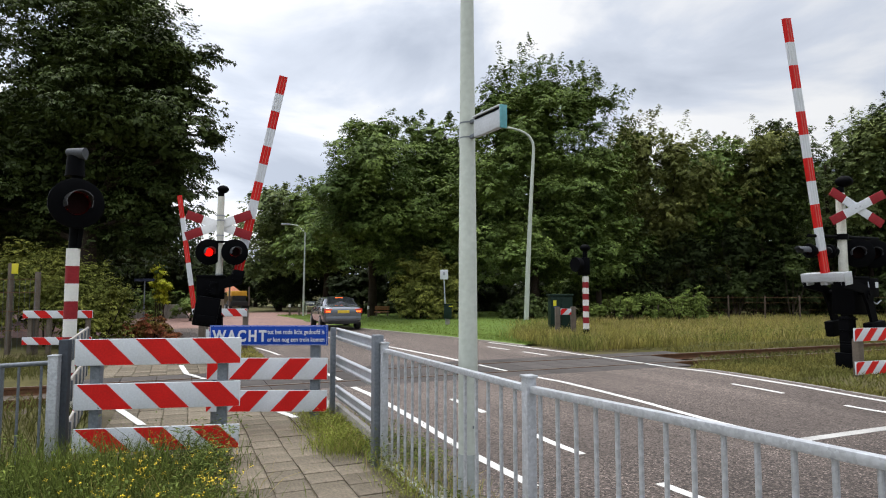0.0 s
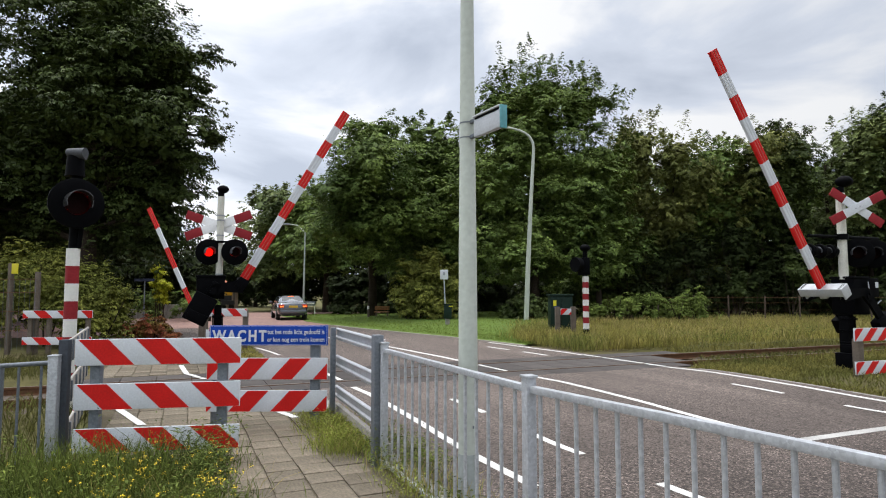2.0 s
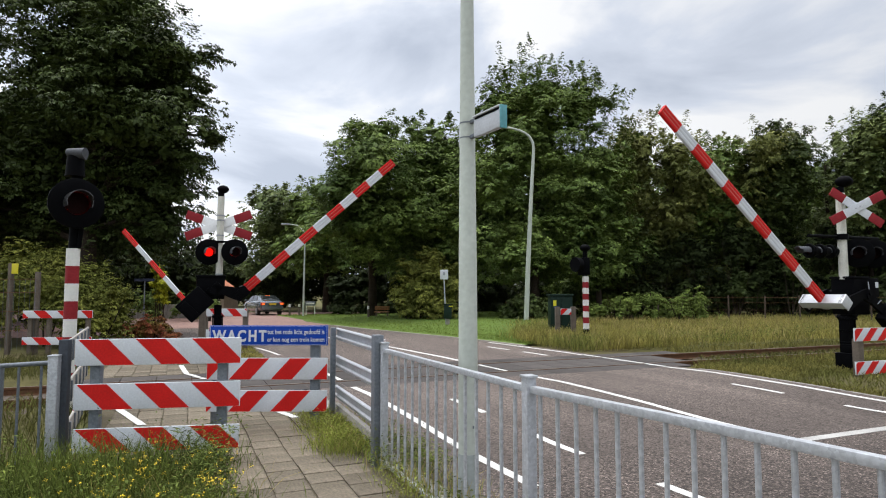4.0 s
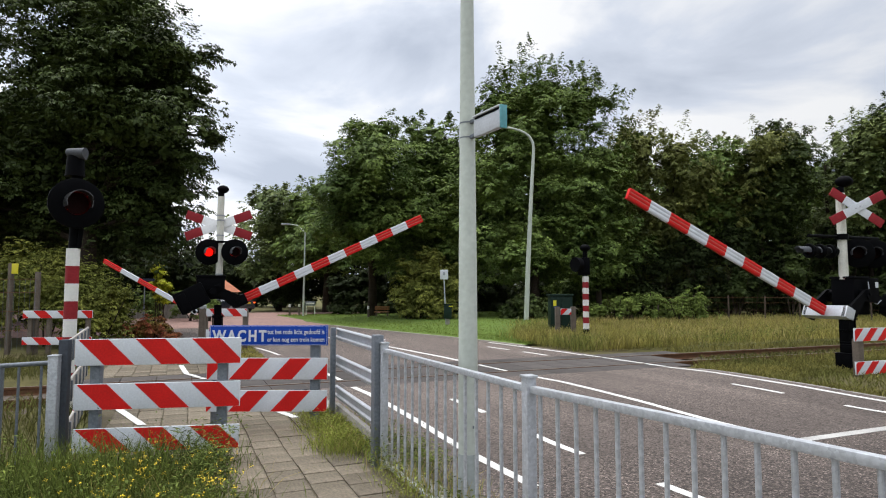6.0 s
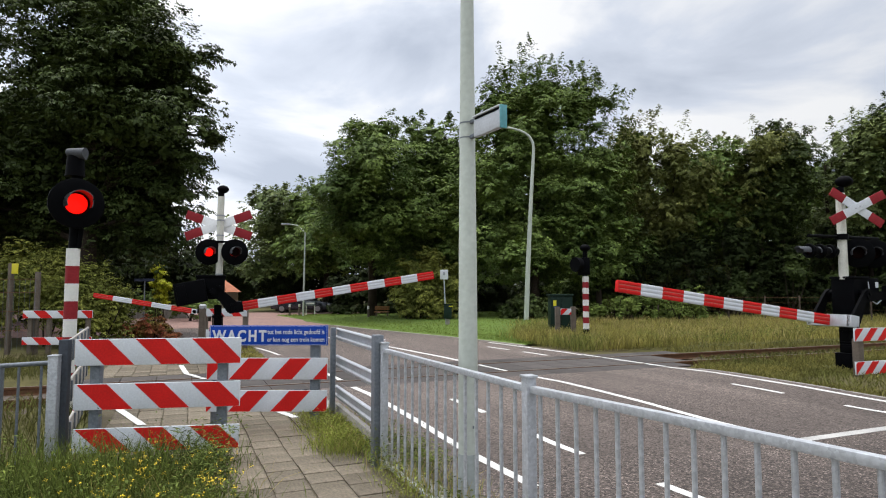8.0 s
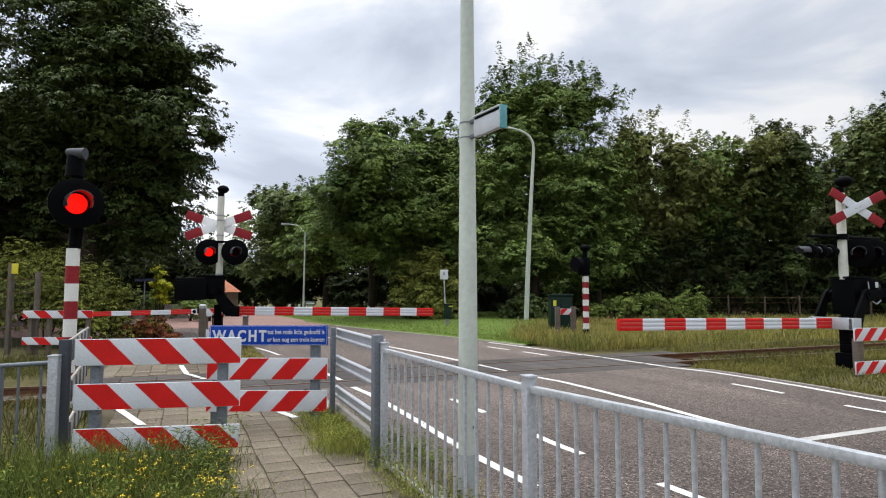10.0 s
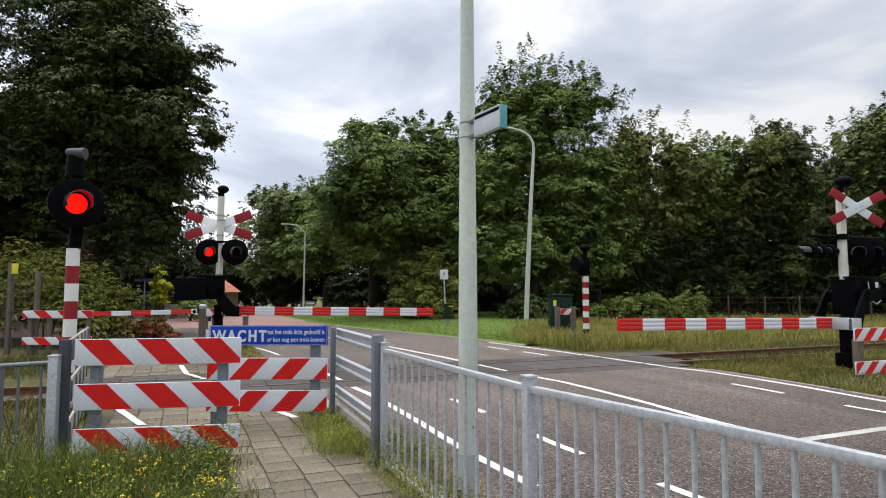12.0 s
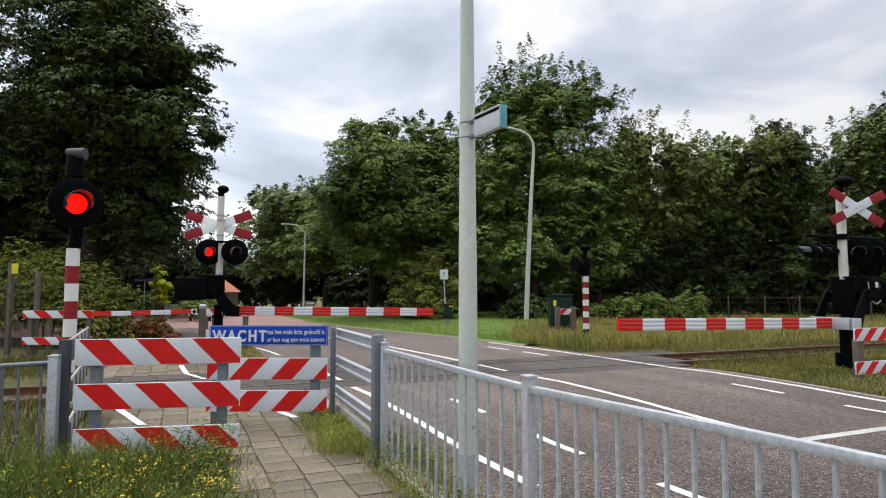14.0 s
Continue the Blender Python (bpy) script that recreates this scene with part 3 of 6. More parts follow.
def crown_sprays(lobes, boughs, per, spread, size, rng, fill=0.3, flat=0.85, ragged=0.1, inner=0.6, coarse=2.3, core=0.74, fan=10, weep=0.0):
    """Leaves in flat fans along the upper sides of many boughs, which stand apart from one another, and some inside the crown.
    Gives centres, normals, axes and lengths of the leaves."""
    lob = np.array(lobes, float)
    lob[:, 3:] = np.maximum(lob[:, 3:] * 0.45, lob[:, 3:] - 0.55 * spread)
    area = (lob[:, 3] * lob[:, 4] + lob[:, 3] * lob[:, 5] + lob[:, 4] * lob[:, 5])
    pick = rng.choice(len(lob), boughs, p=area / area.sum())
    u = unit(rng.normal(0, 1, (boughs, 3)))
    r = (inner + (1 - inner) * rng.uniform(0, 1, (boughs, 1)) ** 0.7) * (1 + rng.normal(0, ragged, (boughs, 1)))
    small = np.minimum(1.0, lob[pick, 3:].min(1) / (1.6 * spread))[:, None]
    c = lob[pick, :3] + u * lob[pick, 3:] * r
    wide = spread * small * rng.uniform(0.55, 1.4, (boughs, 1))
    # a dome of fans over each bough, drawn out along the way it grows
    sprays = max(4, per // fan)
    v = unit(rng.normal(0, 1, (boughs, sprays, 3)) + 0.5 * u[:, None] + np.array([0, 0, 0.7]) + rng.normal(0, 0.35, (boughs, 1, 3)))
    rad = wide[:, None] * (0.45 + 0.65 * rng.uniform(0, 1, (boughs, sprays, 1)) ** 0.6)
    grow = u * np.array([1, 1, 0.35])
    along = (v * grow[:, None]).sum(2, keepdims=True)
    p = c[:, None] + v * rad * np.array([1, 1, flat]) + grow[:, None] * along * rad * 0.7
    p[:, :, 2] -= ((v[:, :, :2] ** 2).sum(2)) * wide * 0.22
    p, v = p.reshape(-1, 3), v.reshape(-1, 3)
    n = len(p)
    # each fan has one tilt, and its leaves spread round it and hang a little
    tilt = unit(0.6 * v + np.array([0, 0, 0.85]) + rng.normal(0, 0.2, (n, 3)))
    t1 = unit(np.cross(tilt, rng.normal(0, 1, (n, 3))))
    t2 = np.cross(tilt, t1)
    a = rng.uniform(0, 2 * math.pi, (n, 1)) + np.arange(fan) * 2 * math.pi / fan + rng.normal(0, 0.3, (n, fan))
    way = np.cos(a)[..., None] * t1[:, None] + np.sin(a)[..., None] * t2[:, None] + 0.35 * (v * np.array([1, 1, 0.2]))[:, None]
    way = unit(way + np.array([0, 0, -0.3 - weep]))
    ln = size * rng.uniform(0.7, 1.3, (n, fan, 1))
    centre = p[:, None] + way * ln * rng.uniform(0.35, 1.25, (n, fan, 1)) + rng.normal(0, 0.12, (n, fan, 3)) * size
    nor = tilt[:, None] + 0.3 * way + rng.normal(0, 0.14, (n, fan, 3))
    centre, nor, way, ln = centre.reshape(-1, 3), nor.reshape(-1, 3), way.reshape(-1, 3), ln.reshape(-1, 1)
    k = int(len(centre) * fill)
    pick = rng.choice(len(lob), k, p=area / area.sum())
    w = unit(rng.normal(0, 1, (k, 3)))
    q = lob[pick, :3] + w * lob[pick, 3:] * (core * rng.uniform(0, 1, (k, 1)) ** 0.45)
    centre = np.concatenate([centre, q])
    nor = np.concatenate([nor, w + np.array([0, 0, 0.8]) + rng.normal(0, 0.5, (k, 3))])
    way = np.concatenate([way, rng.normal(0, 1, (k, 3))])
    ln = np.concatenate([ln, size * coarse * rng.uniform(0.7, 1.3, (k, 1))])
    centre[:, 2] = np.abs(centre[:, 2] - 0.03) + 0.03
    return centre, nor, way, ln


def shoot_points(roots, ways, length, rng, per=100):
    """Leaves along thin shoots that stand out of the crown."""
    n = len(roots)
    f = rng.uniform(0, 1, (n, per, 1)) ** 0.8
    ln = length * rng.uniform(0.5, 1.2, (n, 1, 1))
    bow = rng.normal(0, 0.12, (n, 1, 3)) * f ** 2 * ln
    p = roots[:, None] + ways[:, None] * f * ln + bow + rng.normal(0, 1, (n, per, 3)) * (0.3 * (1.1 - f))
    out = np.repeat(ways, per, axis=0)
    return p.reshape(-1, 3), out


def limbs(bm, base, height, r, lobes, rng, lean=(0, 0), splits=3):
    top = Vector((base[0] + lean[0], base[1] + lean[1], height))
    pts = [Vector(base)]
    for i in range(1, 5):
        f = i / 4
        pts.append(Vector(base).lerp(top, f) + Vector((rng.normal(0, 0.05), rng.normal(0, 0.05), 0)) * f * 2)
    rad = [r * 1.25, r * 0.95, r * 0.8, r * 0.62, r * 0.45]
    for a, b, ra, rb in zip(pts, pts[1:], rad, rad[1:]):
        tube(bm, a, b, ra, rb, 10)
    for lb in lobes:
        c = Vector(lb[:3])
        f = rng.uniform(0.35, 0.9)
        start = Vector(base).lerp(top, f)
        mid = start.lerp(c, 0.5) + Vector((0, 0, 0.35))
        rr = r * 0.42 * (1.1 - f * 0.5)
        tube(bm, start, mid, rr, rr * 0.7, 7)
        tube(bm, mid, c, rr * 0.7, rr * 0.3, 6)
        for k in range(splits):
            e = c + Vector((rng.normal(0, 1) * lb[3], rng.normal(0, 1) * lb[4], abs(rng.normal(0, 1)) * lb[5])) * 0.35
            tube(bm, mid.lerp(c, 0.5), e, rr * 0.35, rr * 0.1, 5)


def tree(label, lobes, base, height, r, clusters, per, size, spread, material, seed, name="tree", category="tree", group="", lean=(0, 0), shoots=50, shoot=0.9, tall=(), **kw):
    rng = np.random.default_rng(seed)
    t = thing(name, pose(*base), label, category, group)
    b = Vector(base)
    bm = bmesh.new()
    local = [(l[0] - b.x, l[1] - b.y, l[2] - b.z, *l[3:]) for l in lobes]
    limbs(bm, (0, 0, -0.1), height, r, local, rng, lean)
    part("trunk", bm, BARK, t)
    p, nor, way, ln = crown_sprays(local, clusters, per, spread, size, rng, coarse=max(1.0, min(2.3, 0.36 / size)), **kw)
    lob = np.array(local, float)
    k = rng.choice(len(lob), shoots, p=lob[:, 3] / lob[:, 3].sum())
    w = rng.normal(0, 1, (shoots, 3)) * np.array([1, 1, 0.7]) + np.array([0, 0, 0.6])
    w /= np.linalg.norm(w, axis=1, keepdims=True)
    roots, ways = lob[k, :3] + w * (lob[k, 3:] - 0.35 * spread), w * np.array([0.7, 0.7, 1]) + np.array([0, 0, 0.25])
    if tall:
        top = np.repeat(np.array([(x - b.x, y - b.y, z - b.z) for x, y, z, _, _, _ in tall]), 3, axis=0)
        rise = np.repeat(np.array([(dx, dy, dz) for _, _, _, dx, dy, dz in tall]), 3, axis=0)
        roots = np.concatenate([roots, top + rng.normal(0, 1, top.shape) * np.array([0.28, 0.4, 0.25])])
        ways = np.concatenate([ways, rise * rng.uniform(0.75, 1.35, (len(rise), 1))])
    q, o2 = shoot_points(roots, ways, shoot, rng)
    k = len(q)
    me = leaf_mesh("crown", np.concatenate([p, q]), np.concatenate([nor, o2 + np.array([0, 0, 0.9]) + rng.normal(0, 0.5, (k, 3))]),
                   np.concatenate([way, rng.normal(0, 1, (k, 3)) + 0.4 * o2]), np.concatenate([ln, size * rng.uniform(0.65, 1.35, (k, 1))]), material, far=b.y > 24)
    ob = new("crown", me)
    ob.parent = t
    return t


def bush(label, lobes, clusters, per, size, spread, material, seed, name="bush", category="bush", **kw):
    rng = np.random.default_rng(seed)
    b = Vector((lobes[0][0], lobes[0][1], 0.0))
    t = thing(name, pose(*b), label, category)
    local = [(l[0] - b.x, l[1] - b.y, l[2], *l[3:]) for l in lobes]
    bm = bmesh.new()
    for l in local:
        for k in range(4):
            e = Vector((l[0] + rng.normal(0, 0.4) * l[3], l[1] + rng.normal(0, 0.4) * l[4], max(0.3, l[2] + rng.uniform(-0.2, 0.7) * l[5])))
            tube(bm, (l[0] * 0.97 + rng.normal(0, 0.1), l[1] * 0.97, -0.05), e, 0.03, 0.01, 5)
    tagged(part("stem", bm, BARK, t), kind="stuff")
    p, nor, way, ln = crown_sprays(local, clusters, per, spread, size, rng, coarse=max(1.0, min(2.0, 0.26 / size)), **kw)
    ob = new("foliage", leaf_mesh("foliage", p, nor, way, ln, material, far=b.y > 24))
    ob.parent = t
    return t


def build_trees():
    tree("large dark broadleaf tree with dense drooping foliage beside the track",
         [(-12.3, 21.0, 9.3, 3.2, 3.6, 2.9), (-12.0, 22.0, 11.6, 1.5, 3.2, 2.4), (-10.3, 20.5, 7.4, 2.5, 3.0, 2.0), (-13.9, 22.8, 6.2, 4.2, 3.6, 2.5),
          (-10.6, 22.0, 5.9, 2.0, 2.4, 1.25), (-9.7, 20.5, 9.6, 1.85, 2.6, 1.4), (-17.6, 22.0, 5.0, 3.3, 4.2, 2.3), (-11.7, 21.0, 11.5, 2.1, 3.0, 2.0), (-11.0, 22.4, 4.2, 2.3, 2.2, 1.9), (-9.6, 21.0, 5.2, 1.3, 1.4, 1.0), (-9.9, 21.2, 3.8, 1.2, 1.4, 0.9),
          (-16.0, 23.6, 4.7, 3.2, 2.8, 1.8), (-12.7, 21.5, 13.2, 1.9, 2.9, 1.8), (-13.4, 23.2, 4.0, 2.8, 2.2, 1.4), (-15.2, 22.0, 7.8, 2.2, 3.0, 2.2), (-7.9, 20.4, 6.9, 0.6, 1.2, 0.4), (-8.9, 20.4, 8.2, 1.0, 1.6, 0.9), (-9.0, 20.4, 6.2, 1.2, 1.6, 0.8)],
         (-12.6, 21.5, 0), 9.0, 0.34, 680, 270, 0.125, 0.7, LEAF_DARK, 11, fill=0.26, core=0.66, shoots=60, shoot=0.4, flat=0.42, ragged=0.04, inner=0.68)
    tree("slender light green tree with loose thin foliage",
         [(-18.6, 25.0, 12.8, 2.0, 2.0, 2.6), (-19.5, 25, 9.5, 2.2, 2, 2.4)], (-19.2, 25.5, 0), 11, 0.2, 22, 70, 0.13, 0.4, LEAF_OLIVE, 12, fill=0.0, shoots=24)
    tree("rounded green broadleaf tree at the roadside",
         [(-4.1, 34.6, 8.6, 2.4, 3.4, 2.8), (-4.9, 35.8, 5.6, 3.1, 3.0, 2.0), (-2.7, 35.6, 6.3, 2.6, 3.0, 2.4), (-5.7, 34.6, 7.4, 1.6, 2.6, 1.8), (-4.1, 35.0, 10.9, 1.3, 1.8, 1.1), (-2.2, 36.4, 3.4, 1.8, 1.6, 1.4)],
         (-4.5, 39.0, 0), 8.5, 0.26, 280, 340, 0.155, 0.85, LEAF, 21, flat=0.5, core=0.6, lean=(0.4, -3.6))
    tree("tall leafy tree with spiky upper shoots beside the road",
         [(4.91, 35.68, 10.63, 3.46, 3.42, 3.46), (5.91, 35.68, 13.2, 2.79, 2.52, 2.01), (3.12, 35.68, 7.84, 3.34, 3.42, 3.46), (7.25, 35.68, 7.84, 3.23, 3.42, 3.46), (5.13, 35.68, 4.5, 4.68, 3.78, 2.9), (1.45, 35.68, 4.94, 2.12, 2.61, 3.12), (8.92, 35.68, 4.72, 2.01, 3.06, 3.34), (8.1, 35.68, 12.5, 2.1, 1.8, 1.9),
          (3.3, 35.68, 12.7, 1.8, 1.6, 1.8), (9.25, 35.68, 13.0, 1.2, 1.0, 0.9)],
         (5.4, 35.9, 0), 12.0, 0.26, 440, 330, 0.155, 0.85, LEAF, 31, flat=0.5, core=0.6,
         shoots=80, shoot=1.0, tall=((3.24, 35.7, 14.0, 0.09, 0.0, 1.8), (3.82, 35.7, 14.0, 0.09, 0.0, 1.25), (4.43, 35.7, 14.0, 0.1, 0.0, 2.11), (5.11, 35.7, 14.35, 0.09, 0.0, 1.25), (5.88, 35.7, 14.0, 0.1, 0.0, 1.83), (6.56, 35.7, 14.35, 0.09, 0.0, 0.97), (7.3, 35.7, 14.0, 0.11, 0.0, 1.78), (7.98, 35.7, 14.35, 0.1, 0.0, 1.11),
         (8.64, 35.7, 13.49, 0.11, 0.0, 1.94), (9.38, 35.7, 13.49, 0.1, 0.0, 1.19), (9.81, 35.7, 12.62, 0.1, 0.0, 1.1), (2.22, 35.7, 12.62, 0.09, 0.0, 1.38), (9.3, 35.7, 12.62, 1.3, 0.0, 1.03), (10.29, 35.7, 11.43, 1.43, 0.0, 0.58), (10.1, 35.7, 10.57, 1.18, 0.0, 0.34)))
    tree("broadleaf tree standing behind the roadside trees",
         [(-0.2, 40.0, 10.4, 2.2, 3.0, 2.4), (-0.9, 40.0, 6.0, 3.2, 3.6, 4.3), (-1.7, 40.0, 11.6, 1.3, 1.8, 1.3), (-2.0, 40.0, 9.6, 1.6, 2.0, 1.8), (1.6, 40, 9, 2, 3, 3)],
         (-0.6, 40.2, 0), 9, 0.24, 120, 220, 0.24, 1.0, LEAF, 41)
    tree("distant pale green tree with airy crown",
         [(-15.1, 55.0, 7.6, 3.0, 4.5, 3.2), (-12.4, 53.0, 8.0, 2.7, 4.2, 3.0), (-15.6, 55.0, 9.9, 1.7, 2.6, 1.4), (-15.3, 54.0, 4.0, 2.5, 4.0, 3.0)],
         (-14.6, 54.5, 0), 8, 0.25, 110, 200, 0.27, 1.1, LEAF_OLIVE, 51)
    tree("distant dark green tree at the road junction",
         [(-10.2, 50.0, 5.6, 2.8, 4.5, 2.8), (-8.0, 49.0, 5.2, 2.9, 4.0, 2.8), (-11.6, 50.5, 8.6, 1.3, 2.0, 2.4), (-8.6, 49.5, 7.6, 2.4, 3, 2.4)],
         (-9.6, 50.2, 0), 7, 0.25, 130, 210, 0.26, 1.1, LEAF, 61)
    # the wood to the side of the field: one object for each tree
    rng = random.Random(8)
    rows = [(9.5, 37, 10.2), (12.0, 40, 11.7), (14.6, 39, 10.8), (17.2, 40, 10.6), (18.6, 39.5, 11.0), (20.4, 39, 11.3), (22.4, 40, 11.3), (25.0, 39, 11.9), (27.4, 39, 12.8), (30.4, 39.5, 11.6), (33.2, 39, 12.6), (36.5, 39.5, 12.0)]
    for i, (x, y, h) in enumerate(rows):
        lob = []
        for k in range(7):
            z = 1.6 + (h - 2.6) * k / 6
            w = 2.6 * (1 - 0.42 * k / 6)
            lob.append((x + rng.uniform(-0.9, 0.9), y + rng.uniform(-0.6, 0.6) + 2.5 - 0.8 * k, z, w * rng.uniform(0.85, 1.15), 2.0, 1.5))
        lob.append((x + rng.uniform(-0.6, 0.6), y, h - 0.6, 0.7, 0.9, 1.2))
        # from x = 19 leaves go darker, partly lens falloff put into colour
        tree("tall slender woodland tree with olive green foliage" if i % 3 and x < 19 else "dark green woodland tree with dense foliage", lob, (x, y + 0.2, 0), h - 2, 0.17, 190, 160, 0.175, 0.7,
             (LEAF_BIRCH if i % 3 else LEAF) if x < 19 else (LEAF_OLIVE if i in (7, 9) else LEAF_DARK), 100 + i, group="edge of the wood", weep=1.2 if i % 3 and x < 19 else 0.0, shoots=70, shoot=1.1)
    # trees behind, which close the wood
    for i in range(12):
        x, y, h = 4 + 4.6 * i + rng.uniform(-1, 1), 47 + rng.uniform(-2, 2), rng.uniform(11.0, 12.5)
        lob = [(x + rng.uniform(-1, 1), y, 1.8 + (h - 3.2) * k / 4, 3.0 - 0.3 * k, 2.6, 2.0) for k in range(5)]
        tree("tall woodland tree deeper in the wood", lob, (x, y + 0.2, 0), h - 2, 0.2, 60, 110, 0.38, 1.2, LEAF if i % 2 else LEAF_OLIVE, 140 + i, group="depth of the wood")
    # mostly unseen back row, added to keep light from entering the wood behind
    for i in range(9):
        x, y, h = 2 + 7.5 * i + rng.uniform(-1, 1), 56 + rng.uniform(-2, 2), rng.uniform(12.0, 13.5)
        lob = [(x + rng.uniform(-1, 1), y, 1.8 + (h - 3.2) * k / 4, 4.2 - 0.4 * k, 3.0, 2.2) for k in range(5)]
        tree("tall woodland tree deeper in the wood", lob, (x, y + 0.2, 0), h - 2, 0.22, 60, 110, 0.55, 1.5, LEAF, 190 + i, group="depth of the wood")
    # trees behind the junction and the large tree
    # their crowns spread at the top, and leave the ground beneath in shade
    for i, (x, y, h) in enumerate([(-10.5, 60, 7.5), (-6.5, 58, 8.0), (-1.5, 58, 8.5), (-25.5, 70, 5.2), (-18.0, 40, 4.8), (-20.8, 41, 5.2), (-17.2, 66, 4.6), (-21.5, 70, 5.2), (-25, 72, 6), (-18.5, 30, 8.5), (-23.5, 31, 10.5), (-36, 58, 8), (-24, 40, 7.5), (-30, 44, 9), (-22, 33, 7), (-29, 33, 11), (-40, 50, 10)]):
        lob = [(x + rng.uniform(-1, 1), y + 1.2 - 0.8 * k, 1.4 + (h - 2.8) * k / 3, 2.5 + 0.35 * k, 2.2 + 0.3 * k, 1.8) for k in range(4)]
        # leaf colour is lowered too, for the shade behind the large tree
        tree("tree beyond the road junction, darkened for shade", lob, (x, y + 0.2, 0), h - 2, 0.2, 70, 130, 0.24, 1.0, LEAF_SHADED, 170 + i, group="trees beyond the junction")


def build_bushes():
    bush("broad green bush on the verge", [(-1.4, 34.0, 1.9, 1.6, 1.3, 1.5), (-2.0, 34.2, 0.8, 1.0, 1.3, 0.8), (-0.2, 33.8, 1.0, 1.3, 1.3, 1.1), (-0.7, 34.0, 3.0, 1.2, 1.2, 1.0), (0.3, 34.0, 2.2, 1.0, 1.2, 1.2)], 130, 180, 0.13, 0.45, LEAF_BUSH, 201)
    # this bush and the next have tree shade put into their leaf colour
    bush("low dark bush beneath the roadside tree", [(4.4, 31.5, 0.8, 1.0, 0.9, 0.9), (3.6, 31.9, 0.6, 0.9, 0.8, 0.6)], 40, 160, 0.14, 0.4, LEAF_DARK, 202)
    bush("dark green bush in the shade beneath the roadside trees", [(-6.9, 43.2, 1.6, 1.5, 0.7, 1.5), (-4.9, 43.4, 1.9, 1.6, 0.7, 1.8), (-2.9, 43.2, 1.7, 1.6, 0.7, 1.6), (-0.8, 43.2, 1.7, 1.6, 0.7, 1.6), (1.2, 43.2, 1.7, 1.6, 0.7, 1.6), (3.2, 43.2, 1.6, 1.6, 0.7, 1.6)] + [(-6.8 + 1.5 * k, 42.3, 0.45, 1.2, 0.5, 0.65) for k in range(9)], 330, 140, 0.18, 0.45, LEAF_SHADED, 203)
    bush("yellowish green thorny bush behind the red and white barrier", [(-10.7, 18.4, 1.35, 1.3, 1.3, 1.2), (-10.0, 18.2, 0.95, 0.8, 1.2, 0.9), (-11.9, 18.5, 1.8, 1.2, 1.3, 1.1)], 190, 190, 0.06, 0.32, LEAF_BUSH, 204, ragged=0.16)
    bush("tall loose bush behind the old wire fence", [(-13.9, 18.8, 1.4, 1.2, 1.1, 1.4), (-12.6, 19.0, 2.2, 1.0, 1.1, 1.1), (-15.2, 18.8, 1.4, 1.4, 1.1, 1.5)], 120, 190, 0.065, 0.34, LEAF_BUSH, 205, ragged=0.16)
    bush("russet leaved shrub at the path", [(-9.6, 20.3, 0.42, 0.6, 0.6, 0.4), (-10.2, 20.4, 0.36, 0.6, 0.6, 0.34), (-8.9, 20.2, 0.2, 0.4, 0.5, 0.2)], 60, 110, 0.07, 0.2, LEAF_RED, 206)
    bush("bright yellow green shrub", [(-15.4, 33, 2.5, 0.36, 0.5, 0.8), (-15.1, 33, 1.7, 0.42, 0.5, 0.8)], 30, 70, 0.14, 0.26, LEAF_YELLOW, 207)
    bush("rounded garden shrubs along the junction", [(-16.4, 34.5, 1.0, 1.2, 0.8, 0.9), (-14.2, 34.5, 1.0, 1.1, 0.8, 0.8), (-18.5, 34.5, 1.1, 1.3, 0.8, 1.0), (-12.9, 34.2, 0.8, 0.7, 0.8, 0.6)], 60, 140, 0.13, 0.35, LEAF, 208)
    pick = random.Random(17)
    clumps = [(pick.uniform(7.6, 13.0), pick.uniform(29.6, 31.6), pick.uniform(0.35, 1.25), pick.uniform(0.35, 0.75), 0.6, pick.uniform(0.35, 0.75)) for k in range(26)]
    bush("leafy green undergrowth at the edge of the field", clumps, 240, 110, 0.075, 0.26, LEAF_WEED, 209, ragged=0.3)
    # thicket leaves near black: shade at the wood's foot put into colour
    bush("dense thicket at the foot of the wood, darkened for shade", [(12.2 + 2.3 * k, 36.6 + 0.5 * (k % 2), 1.5, 1.7, 1.0, 1.6) for k in range(11)] + [(13.2 + 2.3 * k, 37.0, 3.3 + 0.7 * (k % 3), 1.7, 1.0, 1.5) for k in range(10)], 330, 120, 0.17, 0.6, LEAF_SHADED, 210)
    bush("dark green saplings before the thicket", [(14.0, 35.6, 1.2, 0.7, 0.6, 1.1), (17.2, 35.6, 2.1, 1.0, 0.6, 1.3), (20.5, 35.6, 3.0, 1.1, 0.7, 1.2), (23.0, 35.6, 2.0, 1.0, 0.6, 1.5), (26.2, 35.6, 1.5, 0.9, 0.6, 1.3)], 70, 120, 0.15, 0.5, LEAF_DARK, 213)


def build_hedge():
    # both rows carry the leaf colour that holds the shade beneath the trees
    bush("hedge and undergrowth darkened for shade beneath the far trees", [(-14.4 + 2.2 * k, 53.0 + 0.5 * (k % 3), 2.0 + 0.4 * (k % 2), 1.9, 1.0, 2.2) for k in range(9)], 240, 130, 0.2, 0.6, LEAF_SHADED, 211)
    bush("dark undergrowth in the shade of the wood", [(4 + 3.2 * k, 43.0 + 0.6 * (k % 2), 1.1, 2.2, 1.0, 1.5) for k in range(11)], 170, 130, 0.24, 0.65, LEAF_SHADED, 212)


